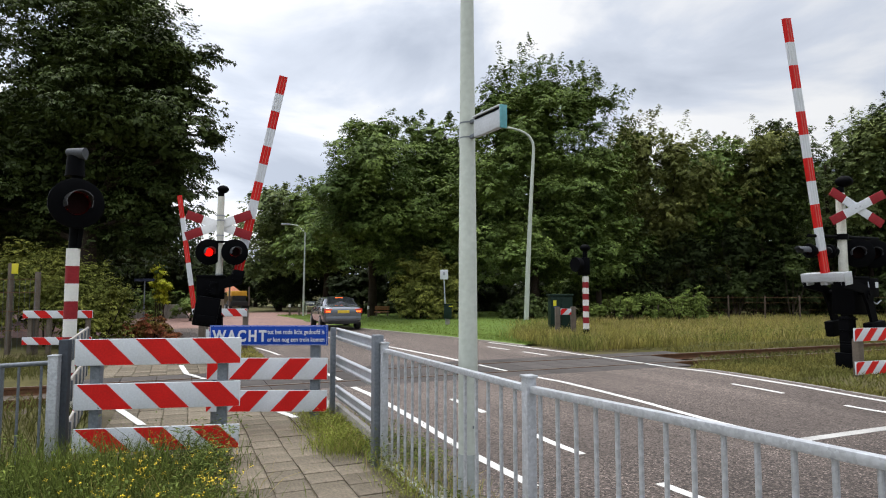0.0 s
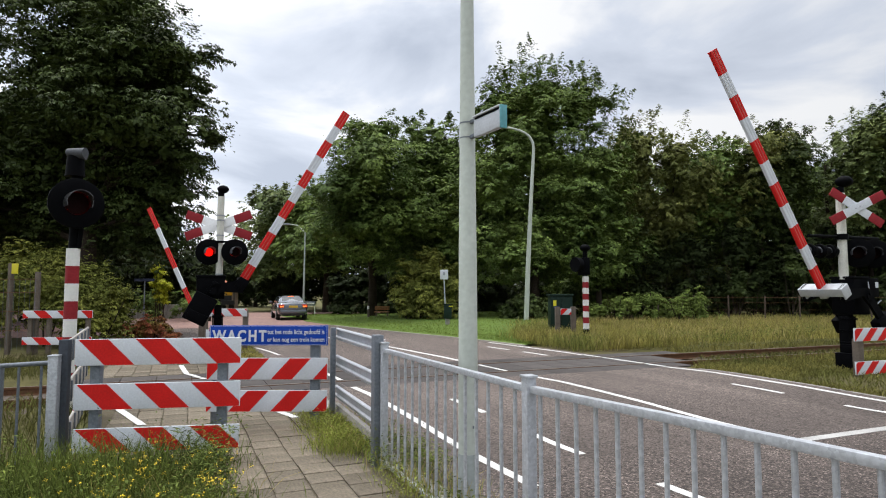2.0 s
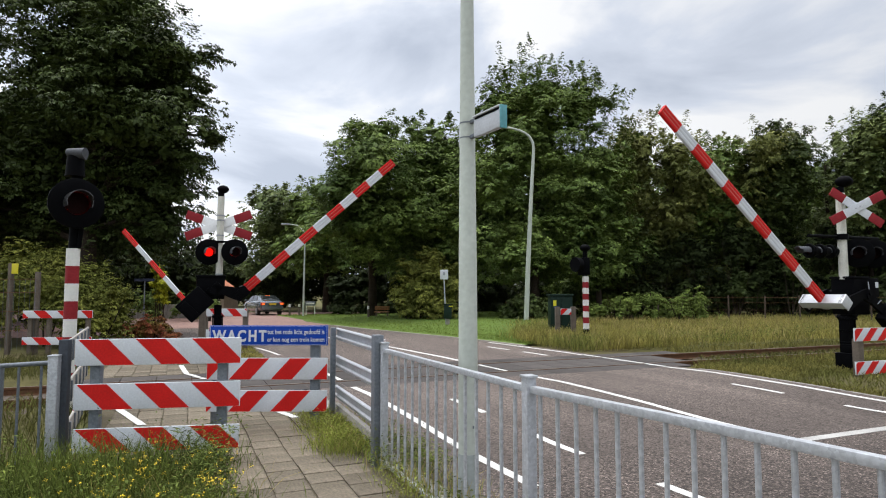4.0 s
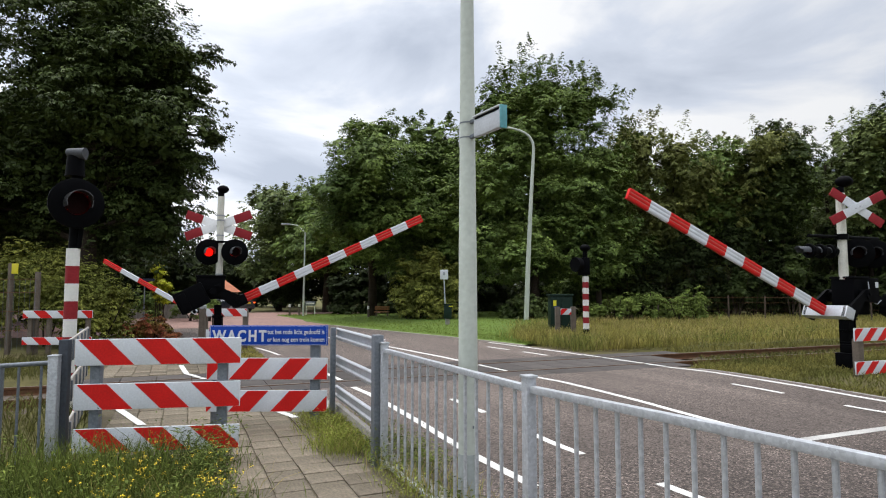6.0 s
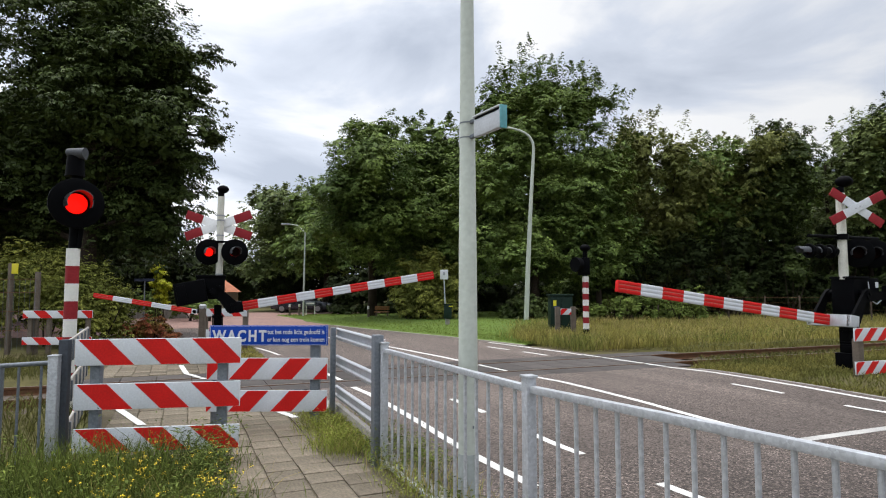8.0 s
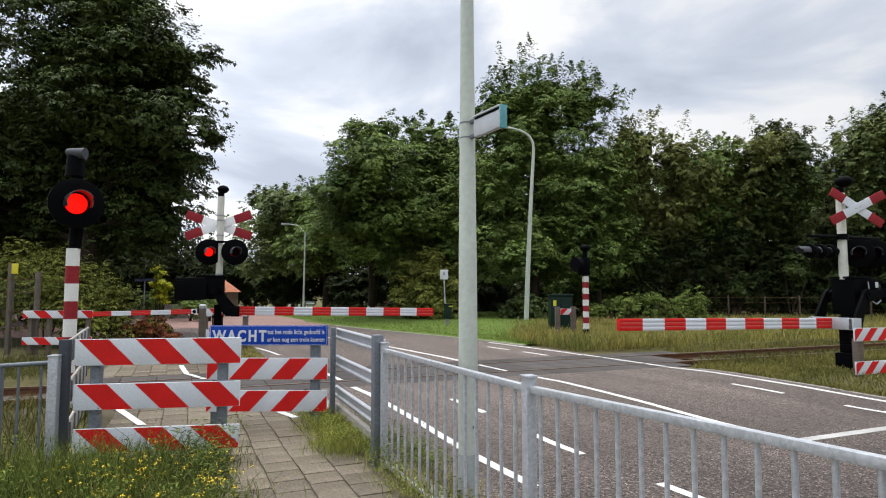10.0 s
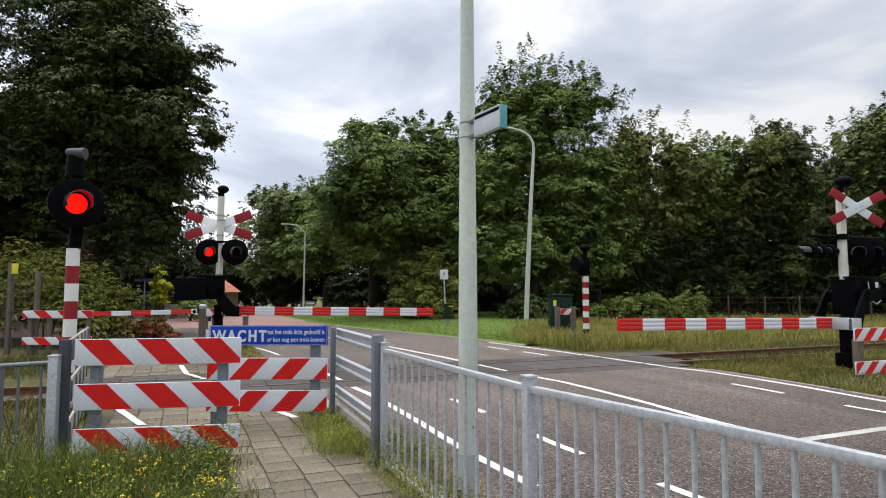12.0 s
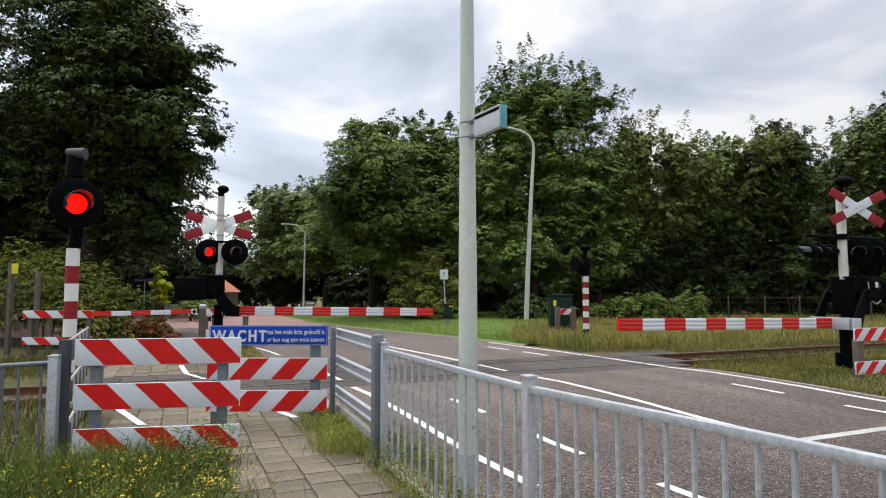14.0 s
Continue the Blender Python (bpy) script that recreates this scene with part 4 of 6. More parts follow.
def blades(name, pts, height, width, rng, material, lean=0.35, label="", category="grass"):
    """Bent grass blades, each of two faces joined in one long leaf."""
    n = len(pts)
    a = rng.uniform(0, 2 * math.pi, n)
    side = np.stack([np.cos(a), np.sin(a), np.zeros(n)], 1)
    h = (height * rng.uniform(0.45, 1.3, n))[:, None]
    w = (width * rng.uniform(0.6, 1.4, n))[:, None]
    tip = rng.normal(0, lean, (n, 3)) * h
    tip[:, 2] = h[:, 0] * rng.uniform(0.8, 1.0, n)
    v = np.empty((n, 4, 3))
    v[:, 0] = pts - side * w
    v[:, 2] = pts + tip
    mid = pts + tip * np.array([0.35, 0.35, 0.6])
    v[:, 1] = mid - side * w * 0.8
    v[:, 3] = mid + side * w * 0.8
    v[:, 0] = pts
    return tagged(new(name, raw_mesh(name, v.reshape(-1, 3), np.arange(4 * n).reshape(n, 4), material)), label, category, kind="stuff")


def scatter(n, d0, d1, s0, s1, rng, z=-0.03, clump=0):
    """Points over a stretch of the road's own axes."""
    d = rng.uniform(d0, d1, n)
    s = rng.uniform(s0, s1, n)
    if clump:
        cd, cs = rng.uniform(d0, d1, clump), rng.uniform(s0, s1, clump)
        k = rng.integers(0, clump, n)
        d, s = cd[k] + rng.normal(0, 0.16, n), cs[k] + rng.normal(0, 0.16, n)
    return np.stack([CT * d - ST * s, ST * d + CT * s, np.full(n, z)], 1)


def build_grass():
    rng = np.random.default_rng(5)
    cat = np.concatenate
    # the tall grass field beyond the track
    p = cat([scatter(26000, 10.4, 26, 13.9, 24, rng), scatter(16000, 20, 44, 13.9, 27, rng), scatter(9000, 9.9, 14, 13.8, 20, rng)])
    p = p[p[:, 0] > 0.125 * p[:, 1] + rng.normal(0, 0.35, len(p))]
    blades("field_grass", p, 0.42, 0.014, rng, GRASS, 0.3, "tall ripe meadow grass between track and wood")
    p = cat([scatter(9000, 10.4, 30, 13.9, 25, rng, clump=500)])
    p = p[p[:, 0] > 0.125 * p[:, 1] + rng.normal(0, 0.2, len(p))]
    blades("dry_grass", p, 0.5, 0.012, rng, DRY, 0.35, "dry straw coloured grass stalks in the meadow")
    p = cat([scatter(18000, 10.06, 20, 4.0, 9.9, rng), scatter(5000, 10.02, 12.4, 8.0, 10.0, rng), scatter(2500, 10.0, 10.25, 3.0, 9.8, rng), scatter(900, 9.95, 11.0, 15.4, 17.0, rng, 0.0)])
    blades("verge_grass", p, 0.13, 0.008, rng, OLIVE, 0.5, "short rough grass between road and track")
    p = cat([scatter(4000, 12.0, 26, 9.5, 10.1, rng, -0.14), scatter(5000, 10.9, 26, 10.0, 10.8, rng, -0.12), scatter(3000, 12.4, 24, 12.9, 13.6, rng, -0.1)])
    blades("track_weeds", p, 0.24, 0.009, rng, OLIVE, 0.4, "weeds growing along the ballast")
    blades("sleeper_weeds", scatter(5000, 12.5, 24, 11.0, 12.3, rng, -0.14), 0.12, 0.01, rng, SEDGE, 0.4, "short weeds between the rails")
    c = np.concatenate([scatter(70, 10.3, 22, 13.6, 15.2, rng, 0.0), scatter(90, 14.5, 34, 15, 24, rng, 0.0)])
    leaf = np.repeat(c, 40, axis=0) + rng.normal(0, 1, (160 * 40, 3)) * np.array([0.16, 0.16, 0.12]) + np.array([0, 0, 0.24])
    leaf[:, 2] = np.abs(leaf[:, 2])
    tagged(new("meadow_weeds", leaf_cloud("meadow_weeds", leaf, np.tile([0, 0, 1.0], (len(leaf), 1)), 0.06, rng, WEED, 0.35)), "leafy weed clumps scattered in the meadow", "weeds", kind="stuff")
    # lawn in the bend
    pts = []
    for _ in range(30000):
        s = rng.uniform(16.2, 44.2)
        w = lawn_width(s)
        f = rng.uniform(0, 1)
        d = 10.12 + bend(s) + f * w
        pts.append(tuple(rd(d, s, 0.015 + 0.045 * min(w, 6) * f * max(0.0, min(1.0, (44.0 - s) / 6)))))
    blades("lawn_grass", np.array(pts), 0.08, 0.012, rng, shade("lawn_blades", (0.16, 0.21, 0.042), 0.8, bump=0, island=0.35, spec=0.15, translucent=0.3), 0.4, "short green lawn grass beside the road")
    # weeds in front of and under the near barrier
    p = cat([scatter(17000, -3.6, 0.3, 2.4, 6.1, rng), scatter(5000, -1.2, 0.42, 4.4, 6.4, rng, clump=60)])
    blades("weeds", p, 0.25, 0.0036, rng, WEED, 0.35, "rank green weeds and grass under the near barrier")
    p = cat([scatter(1800, -1.3, 0.1, 5.2, 6.2, rng, clump=40), scatter(2500, -3.8, -1.2, 4.5, 6.6, rng, clump=50)])
    blades("tall_weeds", p, 0.42, 0.004, rng, WEED, 0.25, "taller weed stalks against the near barrier")
    p = scatter(5000, -3.6, 0.5, 2.4, 6.4, rng, clump=220)
    blades("dry_weeds", p, 0.26, 0.003, rng, DRY, 0.45, "dry grass stalks among the weeds")
    p = cat([scatter(2200, 1.6, 1.8, 6.0, 8.0, rng, 0, clump=16), scatter(700, 1.5, 1.7, 5.9, 6.6, rng, 0, clump=8), scatter(160, 1.66, 1.85, 4.3, 5.6, rng, 0, clump=8), scatter(400, 1.75, 1.95, 2.5, 4.6, rng, 0, clump=10)])
    blades("path_dry_grass", scatter(900, 1.55, 1.85, 5.9, 8.0, rng, 0, clump=24), 0.2, 0.003, rng, DRY, 0.5, "straw coloured grass at the edge of the path")
    blades("path_weeds", p, 0.16, 0.004, rng, LEAF_FRESH, 0.45, "green weeds growing through the edge of the path")
    p = cat([scatter(9000, -8, -1.0, 6.0, 10.2, rng), scatter(9000, -9, -1.7, 13.4, 17, rng)])
    blades("trackside_grass", p, 0.26, 0.008, rng, SEDGE, 0.4, "rough grass beside the track and the path")
    p = cat([scatter(3500, 1.35, 1.95, 13.3, 26, rng)])
    blades("verge_strip_grass", p, 0.12, 0.012, rng, GRASS, 0.4, "narrow grass strip between path and road")
    c = np.concatenate([scatter(14, 1.78, 1.97, 3.0, 5.2, rng, 0.0), scatter(6, 1.6, 1.75, 5.2, 5.8, rng, 0.0), scatter(34, 1.9, 2.12, 4.5, 6.0, rng, 0.03)])
    leaf = np.repeat(c, 60, axis=0) + rng.normal(0, 1, (len(c) * 60, 3)) * np.array([0.06, 0.06, 0.07]) + np.array([0, 0, 0.14])
    leaf[:, 2] = np.abs(leaf[:, 2])
    tagged(new("railing_weeds", leaf_cloud("railing_weeds", leaf, np.tile([0, 0, 1.0], (len(leaf), 1)), 0.034, rng, WEED, 0.3)), "green weeds along the foot of the railing", "weeds", kind="stuff")
    blades("railing_grass", scatter(450, 1.76, 1.98, 2.8, 5.6, rng, 0, clump=20), 0.24, 0.004, rng, DRY, 0.35, "dry grass along the foot of the railing")
    # leafy stalks, up to knee height, thickest beside the old railing
    c = cat([scatter(90, -3.8, -1.1, 3.4, 6.0, rng, 0.0), scatter(14, 0.1, 0.42, 5.1, 6.2, rng, 0.0)])
    tops = rng.uniform(0.3, 0.62, len(c))
    f = rng.uniform(0.1, 1.0, (len(c), 56))
    sway = rng.normal(0, 0.12, (len(c), 1, 2)) * (f ** 2)[..., None]
    leaf = np.concatenate([c[:, None, :2] + sway + rng.normal(0, 0.035, (len(c), 56, 2)), (f * tops[:, None])[..., None]], 2).reshape(-1, 3)
    away = unit(rng.normal(0, 1, (len(leaf), 3))) * np.array([1, 1, 0.2])
    ob = new("stalk_weeds", leaf_mesh("stalk_weeds", leaf, np.array([0, 0, 1.0]) + rng.normal(0, 0.35, (len(leaf), 3)), away, 0.045 * rng.uniform(0.5, 1.3, (len(leaf), 1)), WEED, 0.26))
    tagged(ob, "tall leafy weed stalks beside the old railing", "weeds", kind="stuff")
    # yellow flowers on stems
    pts = np.concatenate([scatter(190, -2.6, 0.3, 3.2, 5.9, rng, 0.0, clump=34), scatter(110, -1.0, 0.4, 4.6, 6.1, rng, 0.0, clump=18)])
    k = len(pts)
    pts[:, 2] = rng.uniform(0.12, 0.34, k)
    heads = np.repeat(pts, 9, axis=0) + rng.normal(0, 0.009, (9 * k, 3))
    tagged(new("flowers", leaf_cloud("flowers", heads, np.tile([0, 0, 1.0], (9 * k, 1)), 0.011, rng, PETAL, 0.8)), "small yellow wild flowers among the weeds", "flowers", kind="stuff")
    # broad leaves of weeds
    c = scatter(1000, -3.4, 0.42, 2.3, 6.4, rng, 0.0)
    rise = np.repeat(rng.uniform(0.4, 1.6, 1000) ** 1.5, 30)[:, None]
    leaf = np.repeat(c, 30, axis=0) + (rng.normal(0, 1, (1000 * 30, 3)) * np.array([0.045, 0.045, 0.075]) + np.array([0, 0, 0.13])) * rise ** np.array([0.3, 0.3, 1.0])
    leaf[:, 2] = np.abs(leaf[:, 2])
    tagged(new("weed_leaves", leaf_cloud("weed_leaves", leaf, np.tile([0, 0, 1.0], (len(leaf), 1)), 0.034, rng, WEED, 0.3)), "leafy green weeds under the near barrier", "weeds", kind="stuff")
    c = np.concatenate([scatter(84, 1.42, 1.8, 6.1, 7.7, rng, 0.0), scatter(12, 1.6, 1.8, 4.3, 5.6, rng, 0.0)])
    leaf = np.repeat(c, 34, axis=0) + rng.normal(0, 1, (96 * 34, 3)) * np.array([0.06, 0.06, 0.05]) + np.array([0, 0, 0.1])
    tagged(new("path_weed_leaves", leaf_cloud("path_weed_leaves", leaf, np.tile([0, 0, 1.0], (len(leaf), 1)), 0.03, rng, LEAF_FRESH, 0.4)), "leafy weeds at the edge of the slab path", "weeds", kind="stuff")


build_trees()
build_bushes()
build_hedge()
build_grass()

# ---------------------------------------------------------------- red and white boards


def striped_board(length, height, thick, pitch, slant, parent, name="board", m=I4, first=0.0, frac=0.5, label=""):
    """A board from x 0 to length, with slanting red bands: each band is a sheet laid on its front."""
    bm = bmesh.new()
    box(bm, (length / 2, 0, height / 2), (length, thick, height), bev=0.006)
    b = part(name, bm, WHITE, parent, label)
    b.matrix_local = m
    bm = bmesh.new()
    x = first - abs(slant)
    while x < length + abs(slant):
        # polygon of the band cut to the board
        poly = [(x, 0.0), (x + pitch * frac, 0.0), (x + pitch * frac + slant, height), (x + slant, height)]
        poly = clip_x(poly, 0.004, length - 0.004)
        if len(poly) > 2:
            for y in (-thick / 2 - 0.002,):
                vs = [bm.verts.new((px, y, min(max(pz, 0.003), height - 0.003))) for px, pz in poly]
                bm.faces.new(vs)
        x += pitch
    for f in bm.faces:
        f.normal_update()
        if f.normal.y > 0:
            f.normal_flip()
    part("red_band", bm, RED, b)
    return b


def clip_x(poly, lo, hi):
    for sign, lim in ((1, lo), (-1, -hi)):
        out = []
        for i, p in enumerate(poly):
            q = poly[(i + 1) % len(poly)]
            a, c = sign * p[0] - lim, sign * q[0] - lim
            if a >= 0:
                out.append(p)
            if a * c < 0:
                f = a / (a - c)
                out.append((p[0] + f * (q[0] - p[0]), p[1] + f * (q[1] - p[1])))
        poly = out
        if not poly:
            break
    return poly


def square_post(bm, x, y, z0, z1, w):
    box(bm, (x, y, (z0 + z1) / 2), (w, w, z1 - z0), bev=0.006)


def build_near_barrier():
    a, b = Vector((-3.43, 5.75, 0)), Vector((-1.967, 6.0, 0))
    ln = (b - a).length
    t = thing("path_barrier", pose(a.x, a.y, 0, 0, 0, math.degrees(math.atan2(b.y - a.y, b.x - a.x))), "path barrier of three red and white striped boards on grey posts", "barrier", "path barriers")
    for z0, h in ((0.918, 0.246), (0.508, 0.240), (0.115, 0.222)):
        striped_board(ln, h, 0.03, 0.503, -0.234, t, m=pose(0, 0, z0), first=-0.01, frac=0.52)
    for x in (0.17, 1.31):
        bm = bmesh.new()
        square_post(bm, x, 0.062, -0.05, 1.10, 0.09)
        part("post", bm, GALV_OLD, t)
    # corner post and the boards that run back beside the track path
    bm = bmesh.new()
    square_post(bm, -0.10, 0.03, -0.05, 1.16, 0.085)
    part("post", bm, DARK_STEEL, t)
    side = thing("path_barrier", on_road(-0.95, 6.72, 0, 3.2), "side barrier with grey backed boards along the path edge", "barrier", "path barriers")
    for z0 in (0.93, 0.53, 0.13):
        bm = bmesh.new()
        box(bm, (0.0, 1.32, z0 + 0.11), (0.025, 2.55, 0.22), bev=0.005)
        part("board", bm, BOARD_BACK, side)
        for k in range(5):
            bm = bmesh.new()
            box(bm, (0.02, 0.3 + 0.5 * k, z0 + 0.11), (0.016, 0.045, 0.2), bev=0.003)
            part("batten", bm, GALV_OLD, side)
    for y in (0.25, 2.45):
        bm = bmesh.new()
        square_post(bm, -0.06, y, -0.05, 1.13, 0.07)
        part("post", bm, GALV_OLD, side)


def text_mesh(body, size, name, bold=0.0):
    cu = bpy.data.curves.new(name, "FONT")
    cu.body = body
    cu.size = size
    cu.extrude = 0.001
    cu.offset = bold
    cu.space_character = 1.0 + 14 * max(0.0, bold - 0.014)
    ob = bpy.data.objects.new(name, cu)
    scene.collection.objects.link(ob)
    bpy.context.view_layer.update()
    me = bpy.data.meshes.new_from_object(ob.evaluated_get(bpy.context.evaluated_depsgraph_get()))
    bpy.data.objects.remove(ob)
    return me


def lettering(name, body, x0, width, z, size, parent, material, y, bold=0.0):
    me = text_mesh(body, 1.0, name, bold)
    xs = [v.co.x for v in me.vertices]
    w = max(xs) - min(xs)
    me.materials.clear()
    me.materials.append(material)
    ob = new(name, me)
    ob.parent = parent
    ob.matrix_local = pose(x0, y, z, 90, 0, 0) @ Matrix.Diagonal((width / w, size, 1, 1)) @ Matrix.Translation((-min(xs), 0, 0))
    return ob


def build_far_barrier():
    t = thing("path_barrier", pose(-2.85, 7.46, 0, 0, 0, 0.5), "path barrier of two red and white striped boards on grey posts", "barrier", "path barriers")
    for z0, h in ((0.552, 0.258), (0.172, 0.252)):
        striped_board(1.452, h, 0.03, 0.504, 0.228, t, m=pose(0, 0, z0), first=-0.007)
    for x in (0.10, 1.29):
        bm = bmesh.new()
        square_post(bm, x, 0.075, -0.05, 1.0, 0.11)
        part("post", bm, GALV_OLD, t)
    s = thing("warning_sign", pose(-2.825, 7.45, 0.962, 0, 0, 0.5), "blue enamel warning sign with white Dutch lettering on the path barrier", "sign")
    bm = bmesh.new()
    box(bm, (0.715, 0.0, 0.12), (1.43, 0.028, 0.24), bev=0.006)
    part("panel", bm, BLUE, s)
    bm = bmesh.new()
    for c, z in (((0.715, -0.015, 0.233), (1.40, 0.004, 0.004)), ((0.715, -0.015, 0.007), (1.40, 0.004, 0.004)), ((0.012, -0.015, 0.12), (0.004, 0.004, 0.224)), ((1.418, -0.015, 0.12), (0.004, 0.004, 0.224))):
        box(bm, c, z)
    part("border", bm, WHITE, s)
    lettering("heading", "WACHT", 0.035, 0.655, 0.052, 0.185, s, WHITE, -0.017, 0.036)
    lettering("line", "tot het rode licht gedoofd is", 0.70, 0.69, 0.137, 0.078, s, WHITE, -0.017, 0.012)
    lettering("line", "er kan nog een trein komen", 0.70, 0.69, 0.045, 0.078, s, WHITE, -0.017, 0.012)


# ---------------------------------------------------------------- fences


def build_fences():
    f = thing("railing", on_road(1.813, 2.995), "galvanised steel railing with upright bars between path and road", "railing")

    def post(m, h=1.125, w=0.062):
        bm = bmesh.new()
        box(bm, (0, 0, h / 2 - 0.05), (w, w, h + 0.1), bev=0.006)
        box(bm, (0, 0, h + 0.006), (w + 0.014, w + 0.014, 0.016), bev=0.005)
        part("post", bm, GALV, f).matrix_local = m

    bm = bmesh.new()
    tube(bm, (0, 0, 0.06), (0, 0, 1.07), 0.0118, seg=10, caps=False)
    bar = bpy.data.meshes.new("bar")
    bm.to_mesh(bar)
    bm.free()
    bar.materials.append(GALV)
    post(I4)
    # one panel runs on along the road, the other swings towards it
    for turn, first, pitch, count in ((0.97, 0.151, 0.1635, 14), (188.3, 0.097, 0.137, 17)):
        m = pose(0, 0, 0, 0, 0, turn)
        post(m @ pose(0, 2.5, 0))
        for z, w in ((1.062, 0.044), (0.045, 0.04)):
            bm = bmesh.new()
            box(bm, (0, 1.25, z), (w, 2.44, w * 0.9), bev=0.005)
            part("rail", bm, GALV, f).matrix_local = m
        for k in range(count):
            o = new("bar", bar)
            o.parent = f
            o.matrix_local = m @ pose(0, first + pitch * k, 0)
    g = thing("guard_rail", on_road(1.735, 5.60, 0, -1.5), "galvanised guard rail of three ribbed beams on steel posts", "guard rail")
    for y, h, w in ((0.0, 1.2, 0.09), (2.05, 1.16, 0.06)):
        bm = bmesh.new()
        box(bm, (0, y, h / 2 - 0.05), (w, w * 1.3, h + 0.1), bev=0.008)
        part("post", bm, GALV_OLD, g, "dull grey post")
    for z in (1.075, 0.73, 0.35):
        bm = bmesh.new()
        prof = [(0.07 - x, zz) for x, zz in [(-0.012, -0.075), (0.012, -0.07), (0.02, -0.055), (0.02, -0.035), (-0.006, -0.022), (-0.006, 0.04), (0.016, 0.046), (0.02, 0.058), (0.014, 0.07), (-0.012, 0.075)]]
        prof = prof + [(x + 0.008, zz) for x, zz in prof[::-1]]
        prism(bm, prof, 0.0, 2.2, pose(0, 0, z))
        part("beam", bm, GALV, g)
    bm = bmesh.new()
    box(bm, (0.09, 1.05, 0.09), (0.06, 2.3, 0.22), bev=0.01)
    part("kick_board", bm, CONCRETE, g, "low grey concrete board at the foot")
    lf = thing("railing", pose(-3.575, 5.68, 0, 0, 0, 188), "old galvanised railing with round caps beside the weeds", "railing")
    bm = bmesh.new()
    box(bm, (0, 0, 0.47), (0.085, 0.085, 1.1), bev=0.008)
    box(bm, (0, 0, 1.02), (0.095, 0.095, 0.014), bev=0.004)
    part("post", bm, GALV, lf)
    bm = bmesh.new()
    box(bm, (0.475, 0, 0.42), (0.075, 0.075, 1.0), bev=0.008)
    part("post", bm, GALV_OLD, lf)
    bm = bmesh.new()
    box(bm, (1.0, 0, 0.42), (0.075, 0.075, 1.0), bev=0.008)
    part("post", bm, GALV_OLD, lf)
    bm = bmesh.new()
    tube(bm, (0.04, 0, 0.955), (1.1, 0, 0.90), 0.022, seg=10)
    part("rail", bm, GALV_OLD, lf)
    for x in (0.11, 0.3, 0.62, 0.8):
        bm = bmesh.new()
        tube(bm, (x, 0, 0.0), (x, 0, 0.93), 0.012, seg=8)
        part("bar", bm, GALV_OLD, lf)


# ---------------------------------------------------------------- signals


def lamp_head(parent, m, r, lens_r, hood, name="lamp", lit=True, hood_material=None):
    """A round black backboard with a hole, a lit lens in it, an added dark shutter that blinks it, and a hood. It faces
    local -y.
    """
    bm = bmesh.new()
    n = 40
    ring = []
    for rr, y in ((r, 0.03), (r, -0.004), (r * 0.96, -0.012), (lens_r * 1.12, -0.006), (lens_r * 1.06, 0.02)):
        ring.append([bm.verts.new((rr * math.cos(2 * math.pi * k / n), y, rr * math.sin(2 * math.pi * k / n))) for k in range(n)])
    for a, b in zip(ring, ring[1:]):
        for k in range(n):
            bm.faces.new((a[k], a[(k + 1) % n], b[(k + 1) % n], b[k]))
    bmesh.ops.recalc_face_normals(bm, faces=bm.faces[:])
    board = part(name, bm, BLACK, parent, "round black signal lamp with hood")
    board.matrix_local = m
    # housing behind
    bm = bmesh.new()
    tube(bm, (0, 0.05, 0), (0, 0.26, 0), r * 0.97, r * 0.5, 32)
    part("housing", bm, BLACK, board)
    # hood: the upper part of a tube
    bm = bmesh.new()
    k0, k1 = -0.12 * math.pi, 1.12 * math.pi
    rows = []
    for y, f in ((-0.01, 1.18), (-hood, 1.12)):
        for rr in (lens_r * f, lens_r * f - 0.008):
            rows.append([bm.verts.new((rr * math.cos(k0 + (k1 - k0) * k / 24), y if 0.2 < k / 24 < 0.8 or y > -0.05 else y * 0.75, rr * math.sin(k0 + (k1 - k0) * k / 24))) for k in range(25)])
    for a, b in ((0, 2), (3, 1), (2, 3)):
        for k in range(24):
            bm.faces.new((rows[a][k], rows[a][k + 1], rows[b][k + 1], rows[b][k]))
    bmesh.ops.recalc_face_normals(bm, faces=bm.faces[:])
    part("hood", bm, hood_material or BLACK, board)
    bm = bmesh.new()
    bmesh.ops.create_uvsphere(bm, u_segments=24, v_segments=12, radius=lens_r, matrix=Matrix.Translation((0, 0.036, 0)) @ Matrix.Diagonal((1, 0.12, 1, 1)))
    for f in bm.faces:
        f.smooth = True
    part("lens", bm, LENS_ON if lit else LENS_OFF, board, "red lens")
    if not lit:
        return board, None
    # the shutter, added to blink the lens, is a dark disc in two halves, which part behind the board
    halves = []
    for up in (1, -1):
        bm = bmesh.new()
        bmesh.ops.create_uvsphere(bm, u_segments=28, v_segments=14, radius=lens_r * 1.045, matrix=Matrix.Diagonal((1, 0.035, 1, 1)))
        bmesh.ops.delete(bm, geom=[v for v in bm.verts if v.co.z * up < -1e-5], context="VERTS")
        for f in bm.faces:
            f.smooth = True
        halves.append(part("shutter", bm, LENS_OFF, board, "added dark half disc that blinks the lamp"))
    return board, halves


def bell(bm, p, r):
    bmesh.ops.create_uvsphere(bm, u_segments=20, v_segments=10, radius=r, matrix=Matrix.Translation(p) @ Matrix.Diagonal((1, 1, 0.72, 1)))
    for f in bm.faces:
        f.smooth = True


